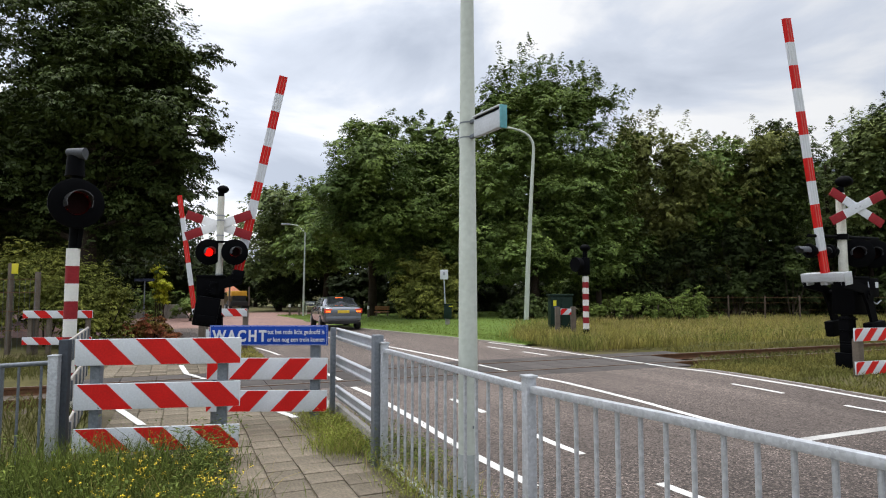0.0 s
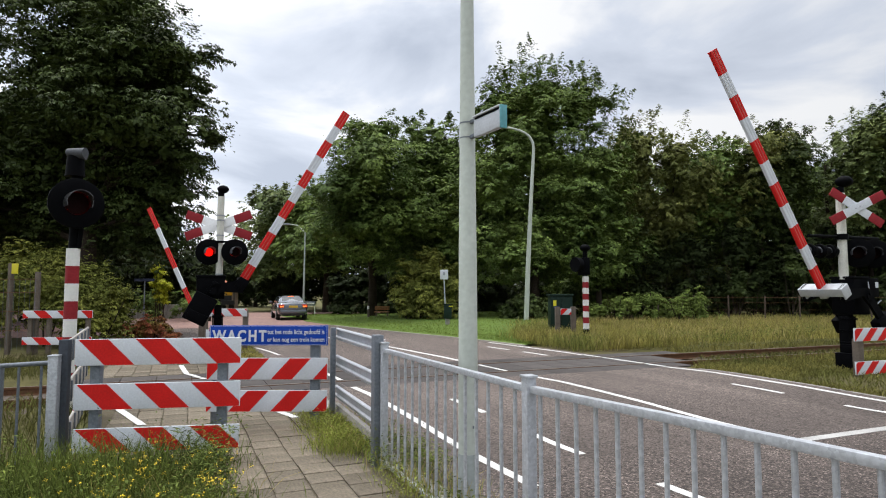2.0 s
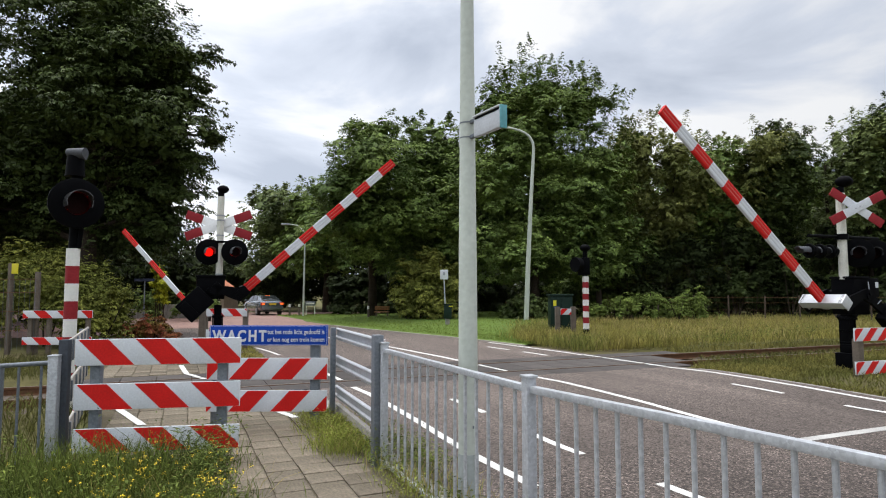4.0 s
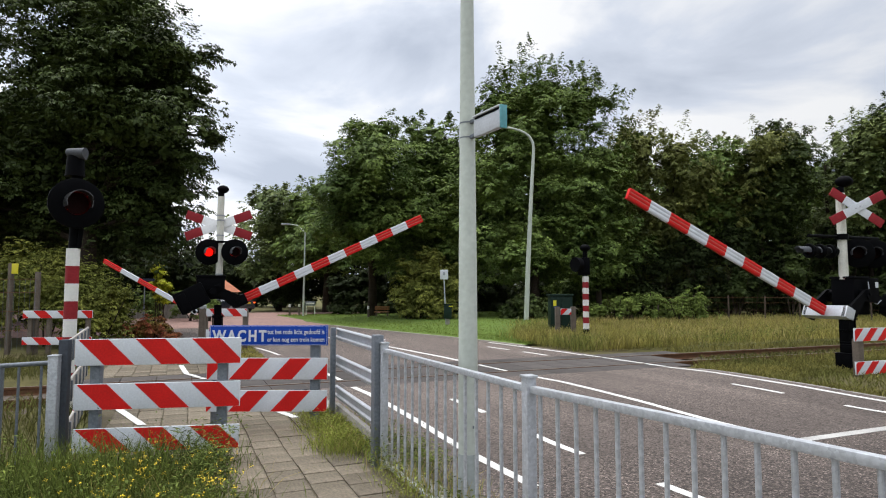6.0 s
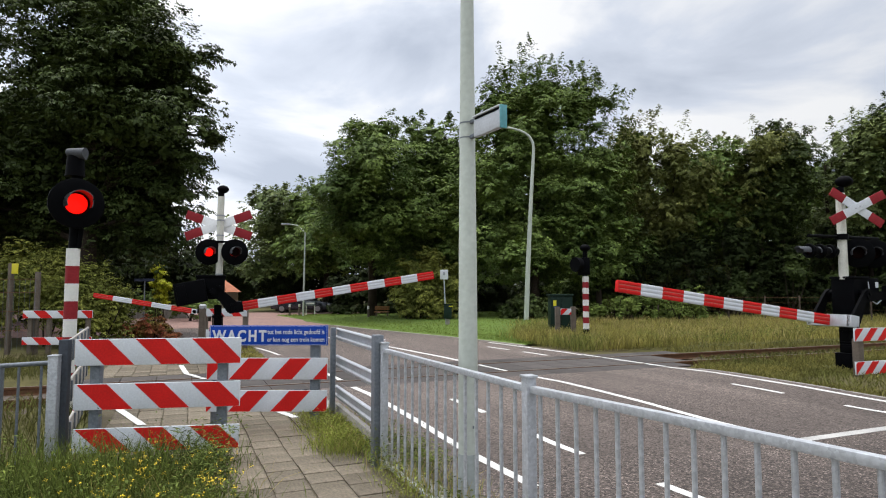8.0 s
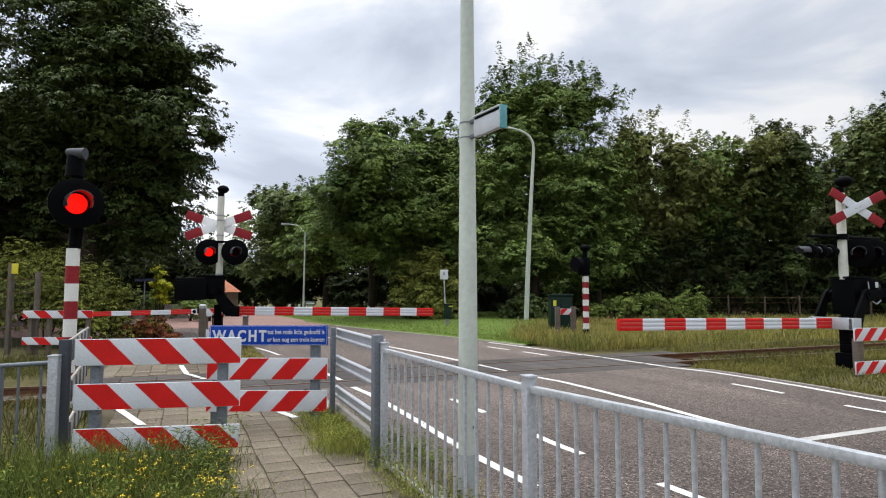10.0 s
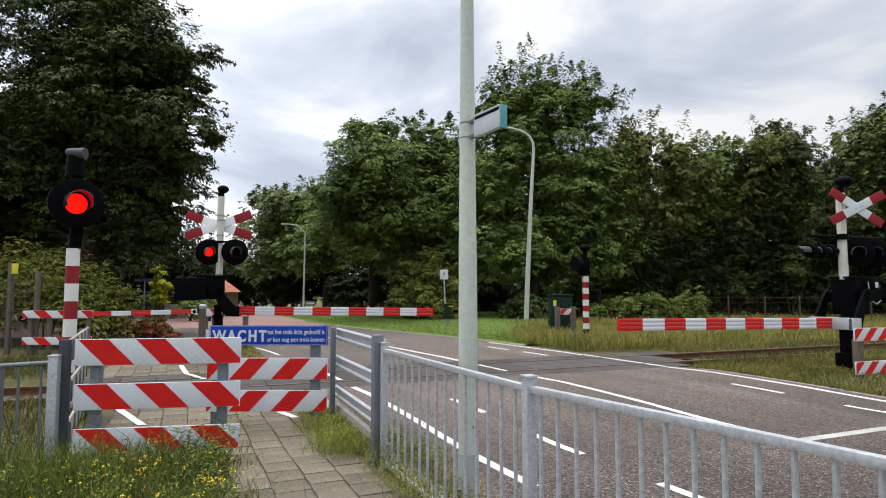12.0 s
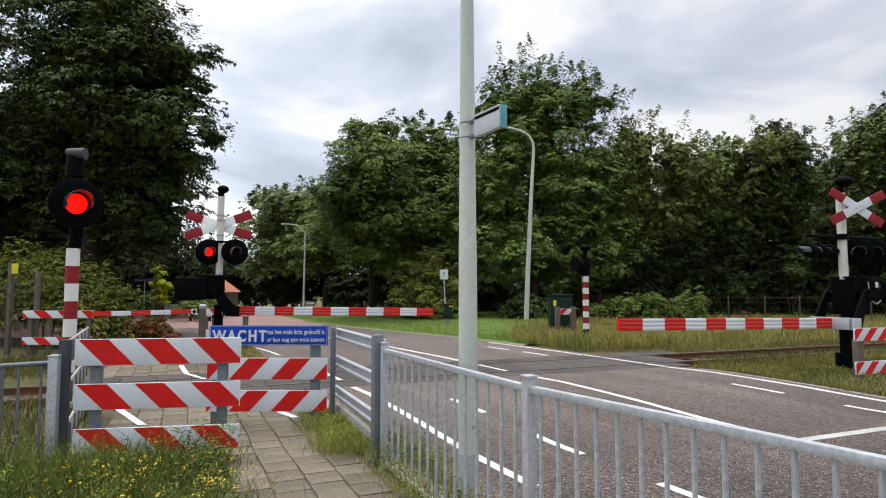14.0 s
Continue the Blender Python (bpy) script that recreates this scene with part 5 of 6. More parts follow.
def banded_pole(parent, r, z0, bands, pitch, first_white=True):
    """White and red rings, each a collar of its own."""
    for k in range(bands):
        bm = bmesh.new()
        tube(bm, (0, 0, z0 - pitch * k), (0, 0, z0 - pitch * (k + 1) + 0.0), r, seg=24)
        part("band", bm, (WHITE_OLD, RED_OLD)[k % 2 if first_white else 1 - k % 2], parent, ("white band", "red band")[k % 2])


def build_path_signal():
    t = thing("path_signal", pose(-4.98, 8.2, 0), "red and white banded path signal with one large red warning lamp", "signal", "crossing signals")
    banded_pole(t, 0.082, 2.19, 9, 0.2355)
    bm = bmesh.new()
    lathe(bm, [(-0.1, 0.13), (0.08, 0.12)], 20)
    part("foot", bm, BLACK, t)
    bm = bmesh.new()
    tube(bm, (0, 0.02, 2.19), (0, 0.02, 3.3), 0.07, seg=20)
    tube(bm, (0.07, 0, 2.19), (0.1, 0, 2.48), 0.03, seg=10)
    part("pole", bm, BLACK, t)
    b, sh = lamp_head(t, pose(0.10, -0.13, 2.785, 0, 0, 43), 0.335, 0.138, 0.26, hood_material=HOOD)
    bm = bmesh.new()
    tube(bm, (-0.02, 0, 3.17), (-0.02, 0, 3.46), 0.12, 0.1, 20)
    part("bell_housing", bm, BLACK, t)
    bm = bmesh.new()
    tube(bm, (-0.1, -0.05, 3.49), (0.14, -0.05, 3.48), 0.055, 0.075, 16)
    box(bm, (0.0, 0, 3.44), (0.2, 0.14, 0.06), bev=0.01)
    part("horn", bm, GREY_DARK, t, "dark grey horn")
    return sh


def andreas_cross(parent, m, arm, width, angle, paint):
    """Two crossed boards with red ends."""
    for k, sg in enumerate((1, -1)):
        bm = bmesh.new()
        box(bm, (0, 0, 0), (arm, 0.02, width), bev=0.006)
        a = part("cross_arm", bm, paint, parent, "white cross arm with red ends")
        a.matrix_local = m @ pose(0, -0.024 * k, 0, 0, sg * angle, 0)
        for e in (-1, 1):
            bm = bmesh.new()
            box(bm, (e * (arm / 2 - arm * 0.125), 0, 0), (arm * 0.25 + 0.002, 0.026, width + 0.004), bev=0.004)
            part("red_end", bm, RED_OLD, a)
        bm = bmesh.new()
        for x in (-0.05, 0.05):
            tube(bm, (x, -0.012, 0), (x, -0.018, 0), 0.012, seg=8)
        part("bolt", bm, GREY_BOX, a)


def drive_box(t, w=0.5, d=0.44, z0=1.28, z1=2.03, px=0.12, dx=-0.06):
    """The black barrier drive on its pedestal."""
    bm = bmesh.new()
    box(bm, (dx, 0, (z0 + z1) / 2), (w, d, z1 - z0), bev=0.03)
    box(bm, (dx, 0, z1 + 0.015), (w + 0.04, d + 0.04, 0.05), bev=0.015)
    body = part("drive_housing", bm, BLACK, t, "black barrier drive housing")
    bm = bmesh.new()
    tube(bm, (0, -d / 2 - 0.24, 1.6), (0, d / 2 + 0.24, 1.6), 0.06, seg=16)
    part("axle", bm, BLACK, t)
    bm = bmesh.new()
    box(bm, (px, 0, 0.84), (0.16, 0.18, 0.96), bev=0.02)
    for a in (-0.1, 0.1):
        box(bm, (px + a, 0, 0.7), (0.025, 0.22, 0.8), bev=0.008)
    for z in (0.55, 0.8, 1.05):
        box(bm, (px, -0.02, z), (0.25, 0.25, 0.04), bev=0.008)
    part("pedestal", bm, BLACK, t)
    bm = bmesh.new()
    box(bm, (px, 0, 0.13), (0.36, 0.36, 0.42), bev=0.03)
    box(bm, (px, -0.05, 0.42), (0.27, 0.27, 0.2), bev=0.02)
    part("foot", bm, BLACK, t)
    return body


def build_left_signal():
    t = thing("barrier_signal", pose(-5.27, 14.0, 0, 0, 0, 22.3), "barrier mast with white cross, twin red lamps and black drive", "signal", "crossing signals")
    drive_box(t, 0.6, 0.44, 1.45, 1.95, 0.12, -0.05)
    bm = bmesh.new()
    lathe(bm, [(2.0, 0.078), (3.82, 0.076)], at=(0.13, 0.0))
    part("mast", bm, CREAM, t, "cream painted mast")
    for z in (2.0, 2.9, 3.25, 3.36):
        bm = bmesh.new()
        tube(bm, (0.13, 0, z), (0.13, 0, z + 0.03), 0.086, seg=24)
        part("clamp", bm, GREY_BOX, t)
    bm = bmesh.new()
    tube(bm, (0.13, 0, 3.8), (0.13, 0, 3.93), 0.07, seg=16)
    bell(bm, (0.17, -0.02, 3.99), 0.13)
    part("bell", bm, BLACK, t, "black warning bell")
    andreas_cross(t, pose(0.10, 0.12, 3.16, 0, 0, -22.3) , 1.6, 0.2, 19, WHITE_GLARE)
    shutters = []
    bm = bmesh.new()
    box(bm, (0.0, 0.0, 0), (0.66, 0.05, 0.05), bev=0.01)
    bar = part("crossbar", bm, BLACK, t)
    bar.matrix_local = pose(0.13, -0.1, 2.76, 0, 0, -22.3)
    # hoods a step lighter than black: sky light on them put into colour
    for x in (-0.22, 0.37):
        b, sh = lamp_head(t, pose(0.13, -0.1, 2.52, 0, 0, -22.3) @ pose(x, -0.08, 0, 0, 0, 32), 0.295, 0.1, 0.26, hood_material=GREY_DARK)
        shutters.append(sh)
    return shutters


def build_right_signal():
    t = thing("barrier_signal", pose(8.6, 13.0, 0, 0, 0, 22.3), "barrier mast with white cross, hooded lamps and black drive", "signal", "crossing signals")
    drive_box(t, 0.47, 0.5, 1.14, 1.9, -0.06, 0.07)
    bm = bmesh.new()
    lathe(bm, [(1.88, 0.09), (3.72, 0.088)], at=(-0.1, 0.0))
    part("mast", bm, CREAM, t, "cream painted mast")
    bm = bmesh.new()
    tube(bm, (-0.1, 0, 3.7), (-0.1, 0, 3.85), 0.08, seg=16)
    bell(bm, (-0.03, -0.05, 3.97), 0.17)
    part("bell", bm, BLACK, t, "black warning bell")
    andreas_cross(t, pose(0.037, -0.253, 3.385, 0, 0, -22.3) @ pose(0, 0, 0, 0, 3.5, 0), 1.27, 0.18, 30.5, WHITE)
    bm = bmesh.new()
    tube(bm, (-1.1, 0.02, 2.78), (1.1, 0.02, 2.78), 0.035, seg=12)
    tube(bm, (-0.12, 0.0, 2.72), (-0.12, 0, 2.84), 0.13, seg=20)
    part("crossbar", bm, BLACK, t)
    # grey on all these hoods stands in for sky light on black tops
    for x in (0.2, 0.72):
        lamp_head(t, pose(x, -0.12, 2.44, 0, 0, -50), 0.31, 0.115, 0.34, lit=False, hood_material=GREY_DARK)
    for x in (-0.36, -0.66, -0.98):
        b, sh = lamp_head(t, pose(x, 0.12, 2.47, 0, 0, -95), 0.15, 0.08, 0.3, lit=False, hood_material=GREY_DARK)
    bm = bmesh.new()
    box(bm, (0.32, -0.33, 1.7), (0.28, 0.05, 0.4), bev=0.02)
    part("hatch", bm, BLACK, t)
    bm = bmesh.new()
    box(bm, (0.38, -0.362, 1.76), (0.09, 0.012, 0.12), bev=0.004)
    part("label_plate", bm, WHITE, t, "small white plate")
    bm = bmesh.new()
    pts = [Vector((0.1, -0.37, 1.82)), Vector((0.08, -0.4, 1.6)), Vector((0.12, -0.42, 1.42)), Vector((0.24, -0.44, 1.36)), Vector((0.34, -0.46, 1.44))]
    for a, b in zip(pts, pts[1:]):
        tube(bm, a, b, 0.012, seg=8)
    part("cable", bm, GREY_BOX, t)


def boom_section(h):
    """Three stacked rounded ribs with grooves between."""
    w = h * 0.36
    r = h / 6
    right = []
    for k in range(3):
        zc = -h / 2 + r + 2 * r * k
        for a in (-80, -45, 0, 45, 80):
            right.append((w * 0.5 - r * 0.35 + r * 0.35 * math.cos(radians(a)), zc + r * 0.97 * math.sin(radians(a))))
    left = [(-x, z) for x, z in right[::-1]]
    return right + left


def build_boom(name, m, length, root, drop, pair, h, label, yoke=True, arm_material=BLACK, plate=BLACK, weight=0.62, case=None):
    t = thing(name, m, label, "barrier boom", "barrier booms")
    sec = boom_section(h)
    n = int(math.ceil((length - root) / (pair / 2) - 0.05))
    for k in range(n):
        x1 = length - k * pair / 2
        x0 = max(root, x1 - pair / 2)
        bm = bmesh.new()
        lo = [bm.verts.new((x0, y, z - drop)) for y, z in sec]
        hi = [bm.verts.new((x1, y, z - drop)) for y, z in sec]
        for i in range(len(sec)):
            j = (i + 1) % len(sec)
            bm.faces.new((lo[i], lo[j], hi[j], hi[i]))
        bm.faces.new(lo[::-1])
        bm.faces.new(hi)
        bmesh.ops.recalc_face_normals(bm, faces=bm.faces[:])
        part("band", bm, RED if k % 2 == 0 else WHITE, t, "red band" if k % 2 == 0 else "white band")
        if k % 2 == 0:
            bm = bmesh.new()
            for z in (h / 6, -h / 6):
                for sg in (-1, 1):
                    box(bm, ((x0 + x1) / 2, sg * h * 0.145, z - drop), (x1 - x0 - 0.006, h * 0.05, h * 0.055))
            part("reflector_strip", bm, RED_PALE, t)
    bm = bmesh.new()
    box(bm, (length + 0.008, 0, -drop), (0.016, h * 0.36, h * 0.96), bev=0.004)
    part("end_cap", bm, RED, t, "red end cap")
    if yoke:
        half = 0.42
        bm = bmesh.new()
        box(bm, (root - 0.09, 0, -drop), (0.18, 2 * half + 0.12, h * 1.12), bev=0.012)
        for sg in (-1, 1):
            box(bm, (root - 0.2, sg * half, -drop + 0.01), (0.12, 0.11, h * 1.0), bev=0.012)
        box(bm, (root - 0.2, 0, -drop), (0.1, 0.16, h * 0.8), bev=0.012)
        part("yoke_plate", bm, plate, t, "yoke plate that holds the boom")
        for sg in (-1, 1):
            bm = bmesh.new()
            y0, y1 = sg * half - 0.03, sg * half + 0.03
            # a cranked arm from the axle down to the plate, and back to the weight
            prism(bm, [(-0.14, -0.1), (-0.14, 0.1), (0.02, 0.14), (0.14, 0.06), (root - 0.12, -drop + 0.14), (root + 0.0, -drop + h * 0.5), (root + 0.0, -drop - h * 0.5),
                       (root - 0.3, -drop - h * 0.55), (0.08, -0.16)], y0, y1)
            tube(bm, (0, y0 - 0.02, 0), (0, y1 + 0.02, 0), 0.09, seg=16)
            part("crank_arm", bm, arm_material, t)
            bm = bmesh.new()
            prism(bm, [(-0.1, -0.09), (-0.1, 0.1), (-weight, 0.16), (-weight, -0.02)], y0, y1)
            part("tail_arm", bm, arm_material, t)
        for sg in (-1, 1):
            bm = bmesh.new()
            if case:
                # a long flat case with a step, a lid seam and a bolt
                x0, x1, hz, tilt = case
                m2 = pose(0, sg * half, 0, 0, -tilt, 0)
                box(bm, ((x0 + x1) / 2, 0, 0.06), (x1 - x0, 0.16, hz), m2, bev=0.03)
                box(bm, (x0 + 0.14, 0, 0.04), (0.2, 0.19, hz * 0.85), m2, bev=0.02)
                box(bm, (x1 + 0.15, 0, 0.0), (0.4, 0.06, 0.2), m2, bev=0.01)
                tube(bm, m2 @ Vector((0.0, -0.11, 0)), m2 @ Vector((0.0, 0.11, 0)), 0.07, seg=16)
                tube(bm, m2 @ Vector((x0 + 0.18, -0.11, 0.02)), m2 @ Vector((x0 + 0.18, 0.11, 0.02)), 0.03, seg=12)
            else:
                box(bm, (-weight - 0.1, sg * half, 0.06), (0.34, 0.2, 0.44), bev=0.03)
            part("counterweight", bm, arm_material, t, "black counterweight")
    return t


def build_small_barriers():
    def board_unit(m, ln, boards, posts, post_mat, label, slant, pitch, post_h=1.1, pw=0.12):
        t = thing("path_barrier", m, label, "barrier", "path barriers")
        for z0, h in boards:
            striped_board(ln, h, 0.03, pitch, slant, t, m=pose(0, 0, z0), first=0.05)
        for x in posts:
            bm = bmesh.new()
            box(bm, (x, 0.08, post_h / 2 - 0.05), (pw, pw, post_h + 0.1), bev=0.012)
            part("post", bm, post_mat, t)
        return t
    board_unit(pose(7.92, 11.85, 0, 0, 0, 20), 1.5, ((0.66, 0.25), (0.02, 0.25)), (0.2, 1.3), WOOD, "low barrier of two striped boards on concrete posts", 0.24, 0.4, 0.7, 0.14)
    board_unit(pose(-10.95, 16.0, 0, 0, 0, 4), 1.75, ((0.93, 0.2), (0.24, 0.2)), (0.15, 0.62, 1.6), WOOD, "weathered red and white barrier boards on wooden posts", -0.2, 0.6, 1.12, 0.1)
    board_unit(pose(-6.75, 17.3, 0, 0, 0, 0), 1.22, ((0.93, 0.22), (0.32, 0.24)), (0.02, 1.16), WOOD, "weathered red and white path barrier on wooden posts behind the drive", -0.2, 0.5, 1.12, 0.13)
    board_unit(pose(3.95, 20.6, 0, 0, 0, 0), 0.36, ((0.86, 0.2),), (-0.09, 0.44), WOOD, "small red and white board on two wooden posts in tall grass", 0.2, 0.4, 1.12, 0.16)


def build_poles():
    # the lamp post between railing and road, and the name sign on it
    t = thing("street_lamp", pose(0.187, 4.6, 0), "tall tapered grey green lamp post behind the railing", "lamp post")
    bm = bmesh.new()
    lathe(bm, [(-0.2, 0.077), (0.415, 0.077), (0.42, 0.0745)], 40)
    part("sleeve", bm, POLE_LOW, t, "darker grey lower sleeve")
    bm = bmesh.new()
    lathe(bm, [(0.42, 0.0735), (1.2, 0.071), (1.995, 0.067), (2.0, 0.0662), (3.4, 0.0535), (6.0, 0.038)], 40)
    part("pole", bm, POLE, t)
    bm = bmesh.new()
    box(bm, (0.035, -0.07, 0.62), (0.012, 0.012, 0.02), bev=0.002)
    part("door_bolt", bm, GALV_OLD, t)
    s = thing("name_sign", pose(0.187, 4.6, 2.83, 0, 0, -60), "pale grey box sign seen from behind, clamped to the lamp post", "sign")
    bm = bmesh.new()
    box(bm, (0.29, 0, 0), (0.345, 0.04, 0.15), bev=0.01)
    part("panel", bm, SILVER, s)
    bm = bmesh.new()
    box(bm, (0.47, 0, 0), (0.016, 0.056, 0.166), bev=0.004)
    part("end_cap", bm, TEAL, s, "teal end edge")
    bm = bmesh.new()
    box(bm, (0.29, -0.004, 0.079), (0.345, 0.056, 0.012), bev=0.003)
    part("rim", bm, WHITE, s)
    bm = bmesh.new()
    box(bm, (0.29, -0.021, 0.062), (0.31, 0.004, 0.016))
    part("slot", bm, BLACK, s)
    for z in (-0.055, 0.06):
        bm = bmesh.new()
        tube(bm, (0, 0, z - 0.005), (0, 0, z + 0.005), 0.0605, seg=24)
        box(bm, (0.088, 0, z), (0.07, 0.03, 0.03), bev=0.005)
        part("clamp", bm, GALV_OLD, s)
    bm = bmesh.new()
    box(bm, (-0.085, 0.0, -0.02), (0.02, 0.04, 0.17), bev=0.004)
    part("back_bracket", bm, SILVER, s)

    # the curved lamp post beyond the crossing
    t = thing("street_lamp", pose(4.05, 30.0, 0), "tall slim grey lamp post with a curved arm, slightly leaning", "lamp post")
    bm = bmesh.new()
    pts = [Vector((x, 0, z)) for x, z in ((0, -0.2), (0.14, 3.0), (0.3, 6.0), (0.44, 8.2), (0.47, 8.75), (0.44, 9.0), (0.37, 9.2), (0.24, 9.4), (0.05, 9.55), (-0.2, 9.67), (-0.5, 9.76), (-0.97, 9.85))]
    rad = np.interp([p.z for p in pts], [0, 3, 8, 10], [0.125, 0.115, 0.08, 0.05])
    for i in range(len(pts) - 1):
        tube(bm, pts[i], pts[i + 1], rad[i], rad[i + 1], 14, caps=False)
    part("pole", bm, POLE, t)
    bm = bmesh.new()
    box(bm, (-1.25, 0, 9.88), (0.6, 0.24, 0.12), bev=0.04)
    part("lamp_head", bm, GREY_BOX, t)
    # a further one at the junction
    t = thing("street_lamp", pose(-9.35, 41.0, 0), "thin distant lamp post with a short arm", "lamp post")
    bm = bmesh.new()
    tube(bm, (0, 0, -0.2), (0.05, 0, 5.6), 0.07, 0.045, 12)
    tube(bm, (0.05, 0, 5.6), (-0.4, 0, 6.1), 0.04, 0.035, 10)
    tube(bm, (-0.4, 0, 6.1), (-1.0, 0, 6.2), 0.035, 0.03, 10)
    part("pole", bm, POLE, t)
    bm = bmesh.new()
    box(bm, (-1.25, 0, 6.2), (0.6, 0.2, 0.1), bev=0.03)
    part("lamp_head", bm, GREY_BOX, t)

    # the banded signal beyond the road
    t = thing("path_signal", pose(4.64, 19.9, 0), "red and white banded signal post with black lamp box", "signal", "crossing signals")
    banded_pole(t, 0.1, 2.13, 9, 0.19)
    bm = bmesh.new()
    lathe(bm, [(-0.1, 0.1), (0.45, 0.1)], 16)
    part("foot", bm, BLACK, t)
    bm = bmesh.new()
    tube(bm, (0, 0, 2.13), (0, 0, 2.95), 0.08, seg=16)
    part("pole", bm, BLACK, t)
    bm = bmesh.new()
    box(bm, (-0.05, 0, 2.45), (0.34, 0.3, 0.56), bev=0.03)
    tube(bm, (-0.2, -0.1, 2.5), (-0.38, -0.2, 2.5), 0.22, 0.24, 20)
    part("lamp_box", bm, BLACK, t)
    bm = bmesh.new()
    bell(bm, (0, 0, 3.05), 0.17)
    part("bell", bm, BLACK, t)

    t = thing("traffic_sign", pose(0.05, 28.0, 0), "small white square sign on a thin post", "sign")
    bm = bmesh.new()
    tube(bm, (0.1, 0, -0.1), (-0.02, 0, 2.6), 0.03, seg=10)
    part("post", bm, GALV, t)
    bm = bmesh.new()
    box(bm, (0, -0.04, 2.42), (0.36, 0.02, 0.44), bev=0.01)
    part("panel", bm, WHITE, t)
    bm = bmesh.new()
    box(bm, (0, -0.053, 2.46), (0.1, 0.004, 0.14))
    part("symbol", bm, GREY_BOX, t)
    t = thing("litter_bin", pose(0.22, 27.9, 0), "dark green litter bin with a yellow sticker on a post", "bin")
    bm = bmesh.new()
    box(bm, (0, 0, 0.72), (0.36, 0.32, 0.62), bev=0.05)
    box(bm, (0, 0, 1.06), (0.4, 0.36, 0.06), bev=0.02)
    part("bin_body", bm, GREEN_BOX, t)
    bm = bmesh.new()
    box(bm, (0, 0.0, 0.2), (0.16, 0.16, 0.5), bev=0.01)
    box(bm, (0, -0.0, 0.02), (0.5, 0.3, 0.08), bev=0.01)
    part("foot", bm, CONCRETE, t)
    bm = bmesh.new()
    box(bm, (0.14, -0.165, 0.98), (0.18, 0.01, 0.05))
    part("sticker", bm, YELLOW_PLATE, t)

    t = thing("cabinet", pose(4.28, 22.4, 0), "dark green steel equipment cabinet in tall grass", "cabinet")
    bm = bmesh.new()
    box(bm, (0, 0, 0.78), (0.8, 0.6, 1.4), bev=0.03)
    part("body", bm, GREEN_BOX, t)
    bm = bmesh.new()
    box(bm, (0, 0, 1.51), (0.88, 0.68, 0.07), bev=0.02)
    part("lid", bm, GREEN_BOX, t)
    for x in (-0.2, 0.2):
        bm = bmesh.new()
        box(bm, (x, -0.308, 0.8), (0.375, 0.02, 1.2), bev=0.008)
        part("door", bm, GREEN_BOX, t)
    bm = bmesh.new()
    box(bm, (-0.25, -0.322, 1.22), (0.11, 0.008, 0.2))
    part("sticker", bm, YELLOW_PLATE, t, "yellow warning sticker")
    bm = bmesh.new()
    box(bm, (-0.2, -0.322, 1.06), (0.16, 0.008, 0.07))
    part("sticker", bm, BLUE, t, "blue sticker")

    # old fence with two grey posts and wire, yellow tag
    t = thing("wire_fence", pose(-11.1, 16.2, 0), "old wire fence on grey weathered posts", "fence")
    for x, h in ((-0.36, 2.42), (0.36, 2.2), (-2.3, 2.4)):
        bm = bmesh.new()
        box(bm, (x, 0, h / 2 - 0.1), (0.11, 0.11, h + 0.1), bev=0.02)
        part("post", bm, WOOD, t)
    for z in (0.6, 1.1, 1.6, 1.95):
        bm = bmesh.new()
        tube(bm, (-2.3, -0.07, z), (0.36, -0.07, z), 0.008, seg=6)
        part("wire", bm, RAIL, t)
    bm = bmesh.new()
    for k in range(20):
        tube(bm, (-2.3 + 0.14 * k, -0.08, 0.1), (-2.3 + 0.14 * k, -0.08, 1.95), 0.004, seg=4)
    part("mesh", bm, GALV_OLD, t)
    bm = bmesh.new()
    box(bm, (-0.2, -0.09, 2.23), (0.17, 0.02, 0.27), bev=0.005)
    part("tag", bm, YELLOW_PLATE, t, "yellow marker plate")
    t = thing("wire_fence", pose(10.6, 30.2, 0), "thin wire fence on dark posts along the meadow", "fence")
    bm = bmesh.new()
    box(bm, (0, 0, 0.7), (0.055, 0.055, 1.5), bev=0.008)
    proto = part("post", bm, SLEEPER, t)
    for k in range(1, 10):
        o = new("post", proto.data)
        o.parent = t
        o.matrix_local = pose(1.75 * k, 0.03 * (k % 3), 0, 0, 1.5 * (k % 2), 0)
    for z in (0.75, 1.1, 1.36):
        bm = bmesh.new()
        tube(bm, (0, -0.06, z), (15.75, -0.06, z - 0.02), 0.005, seg=5)
        part("wire", bm, RAIL, t)
    # street name sign on a thin post beyond the path
    t = thing("street_sign", pose(-14.3, 29.3, 0), "dark blue name sign on a thin post", "sign")
    bm = bmesh.new()
    tube(bm, (0, 0, -0.1), (0, 0, 2.2), 0.03, seg=8)
    part("post", bm, GALV_OLD, t)
    bm = bmesh.new()
    box(bm, (0.0, -0.04, 2.2), (0.98, 0.03, 0.13), bev=0.006)
    part("panel", bm, SIGN_BLUE, t)
    t = thing("planter_wall", pose(-18.1, 38.0, 0, 0, 0, 3), "low pale stone garden wall at the junction", "wall")
    for k in range(8):
        bm = bmesh.new()
        box(bm, (-2.3 + 0.6 * k, 0, 0.4), (0.59, 0.3, 0.8), bev=0.02)
        part("block", bm, CONCRETE, t)
    bm = bmesh.new()
    box(bm, (-0.2, 0, 0.83), (4.9, 0.36, 0.06), bev=0.015)
    part("coping", bm, CONCRETE, t)
    # sign board and bench on the lawn by the junction
    t = thing("sign_board", pose(-9.3, 43.0, 0), "low grey sign board on two legs on the lawn", "sign")
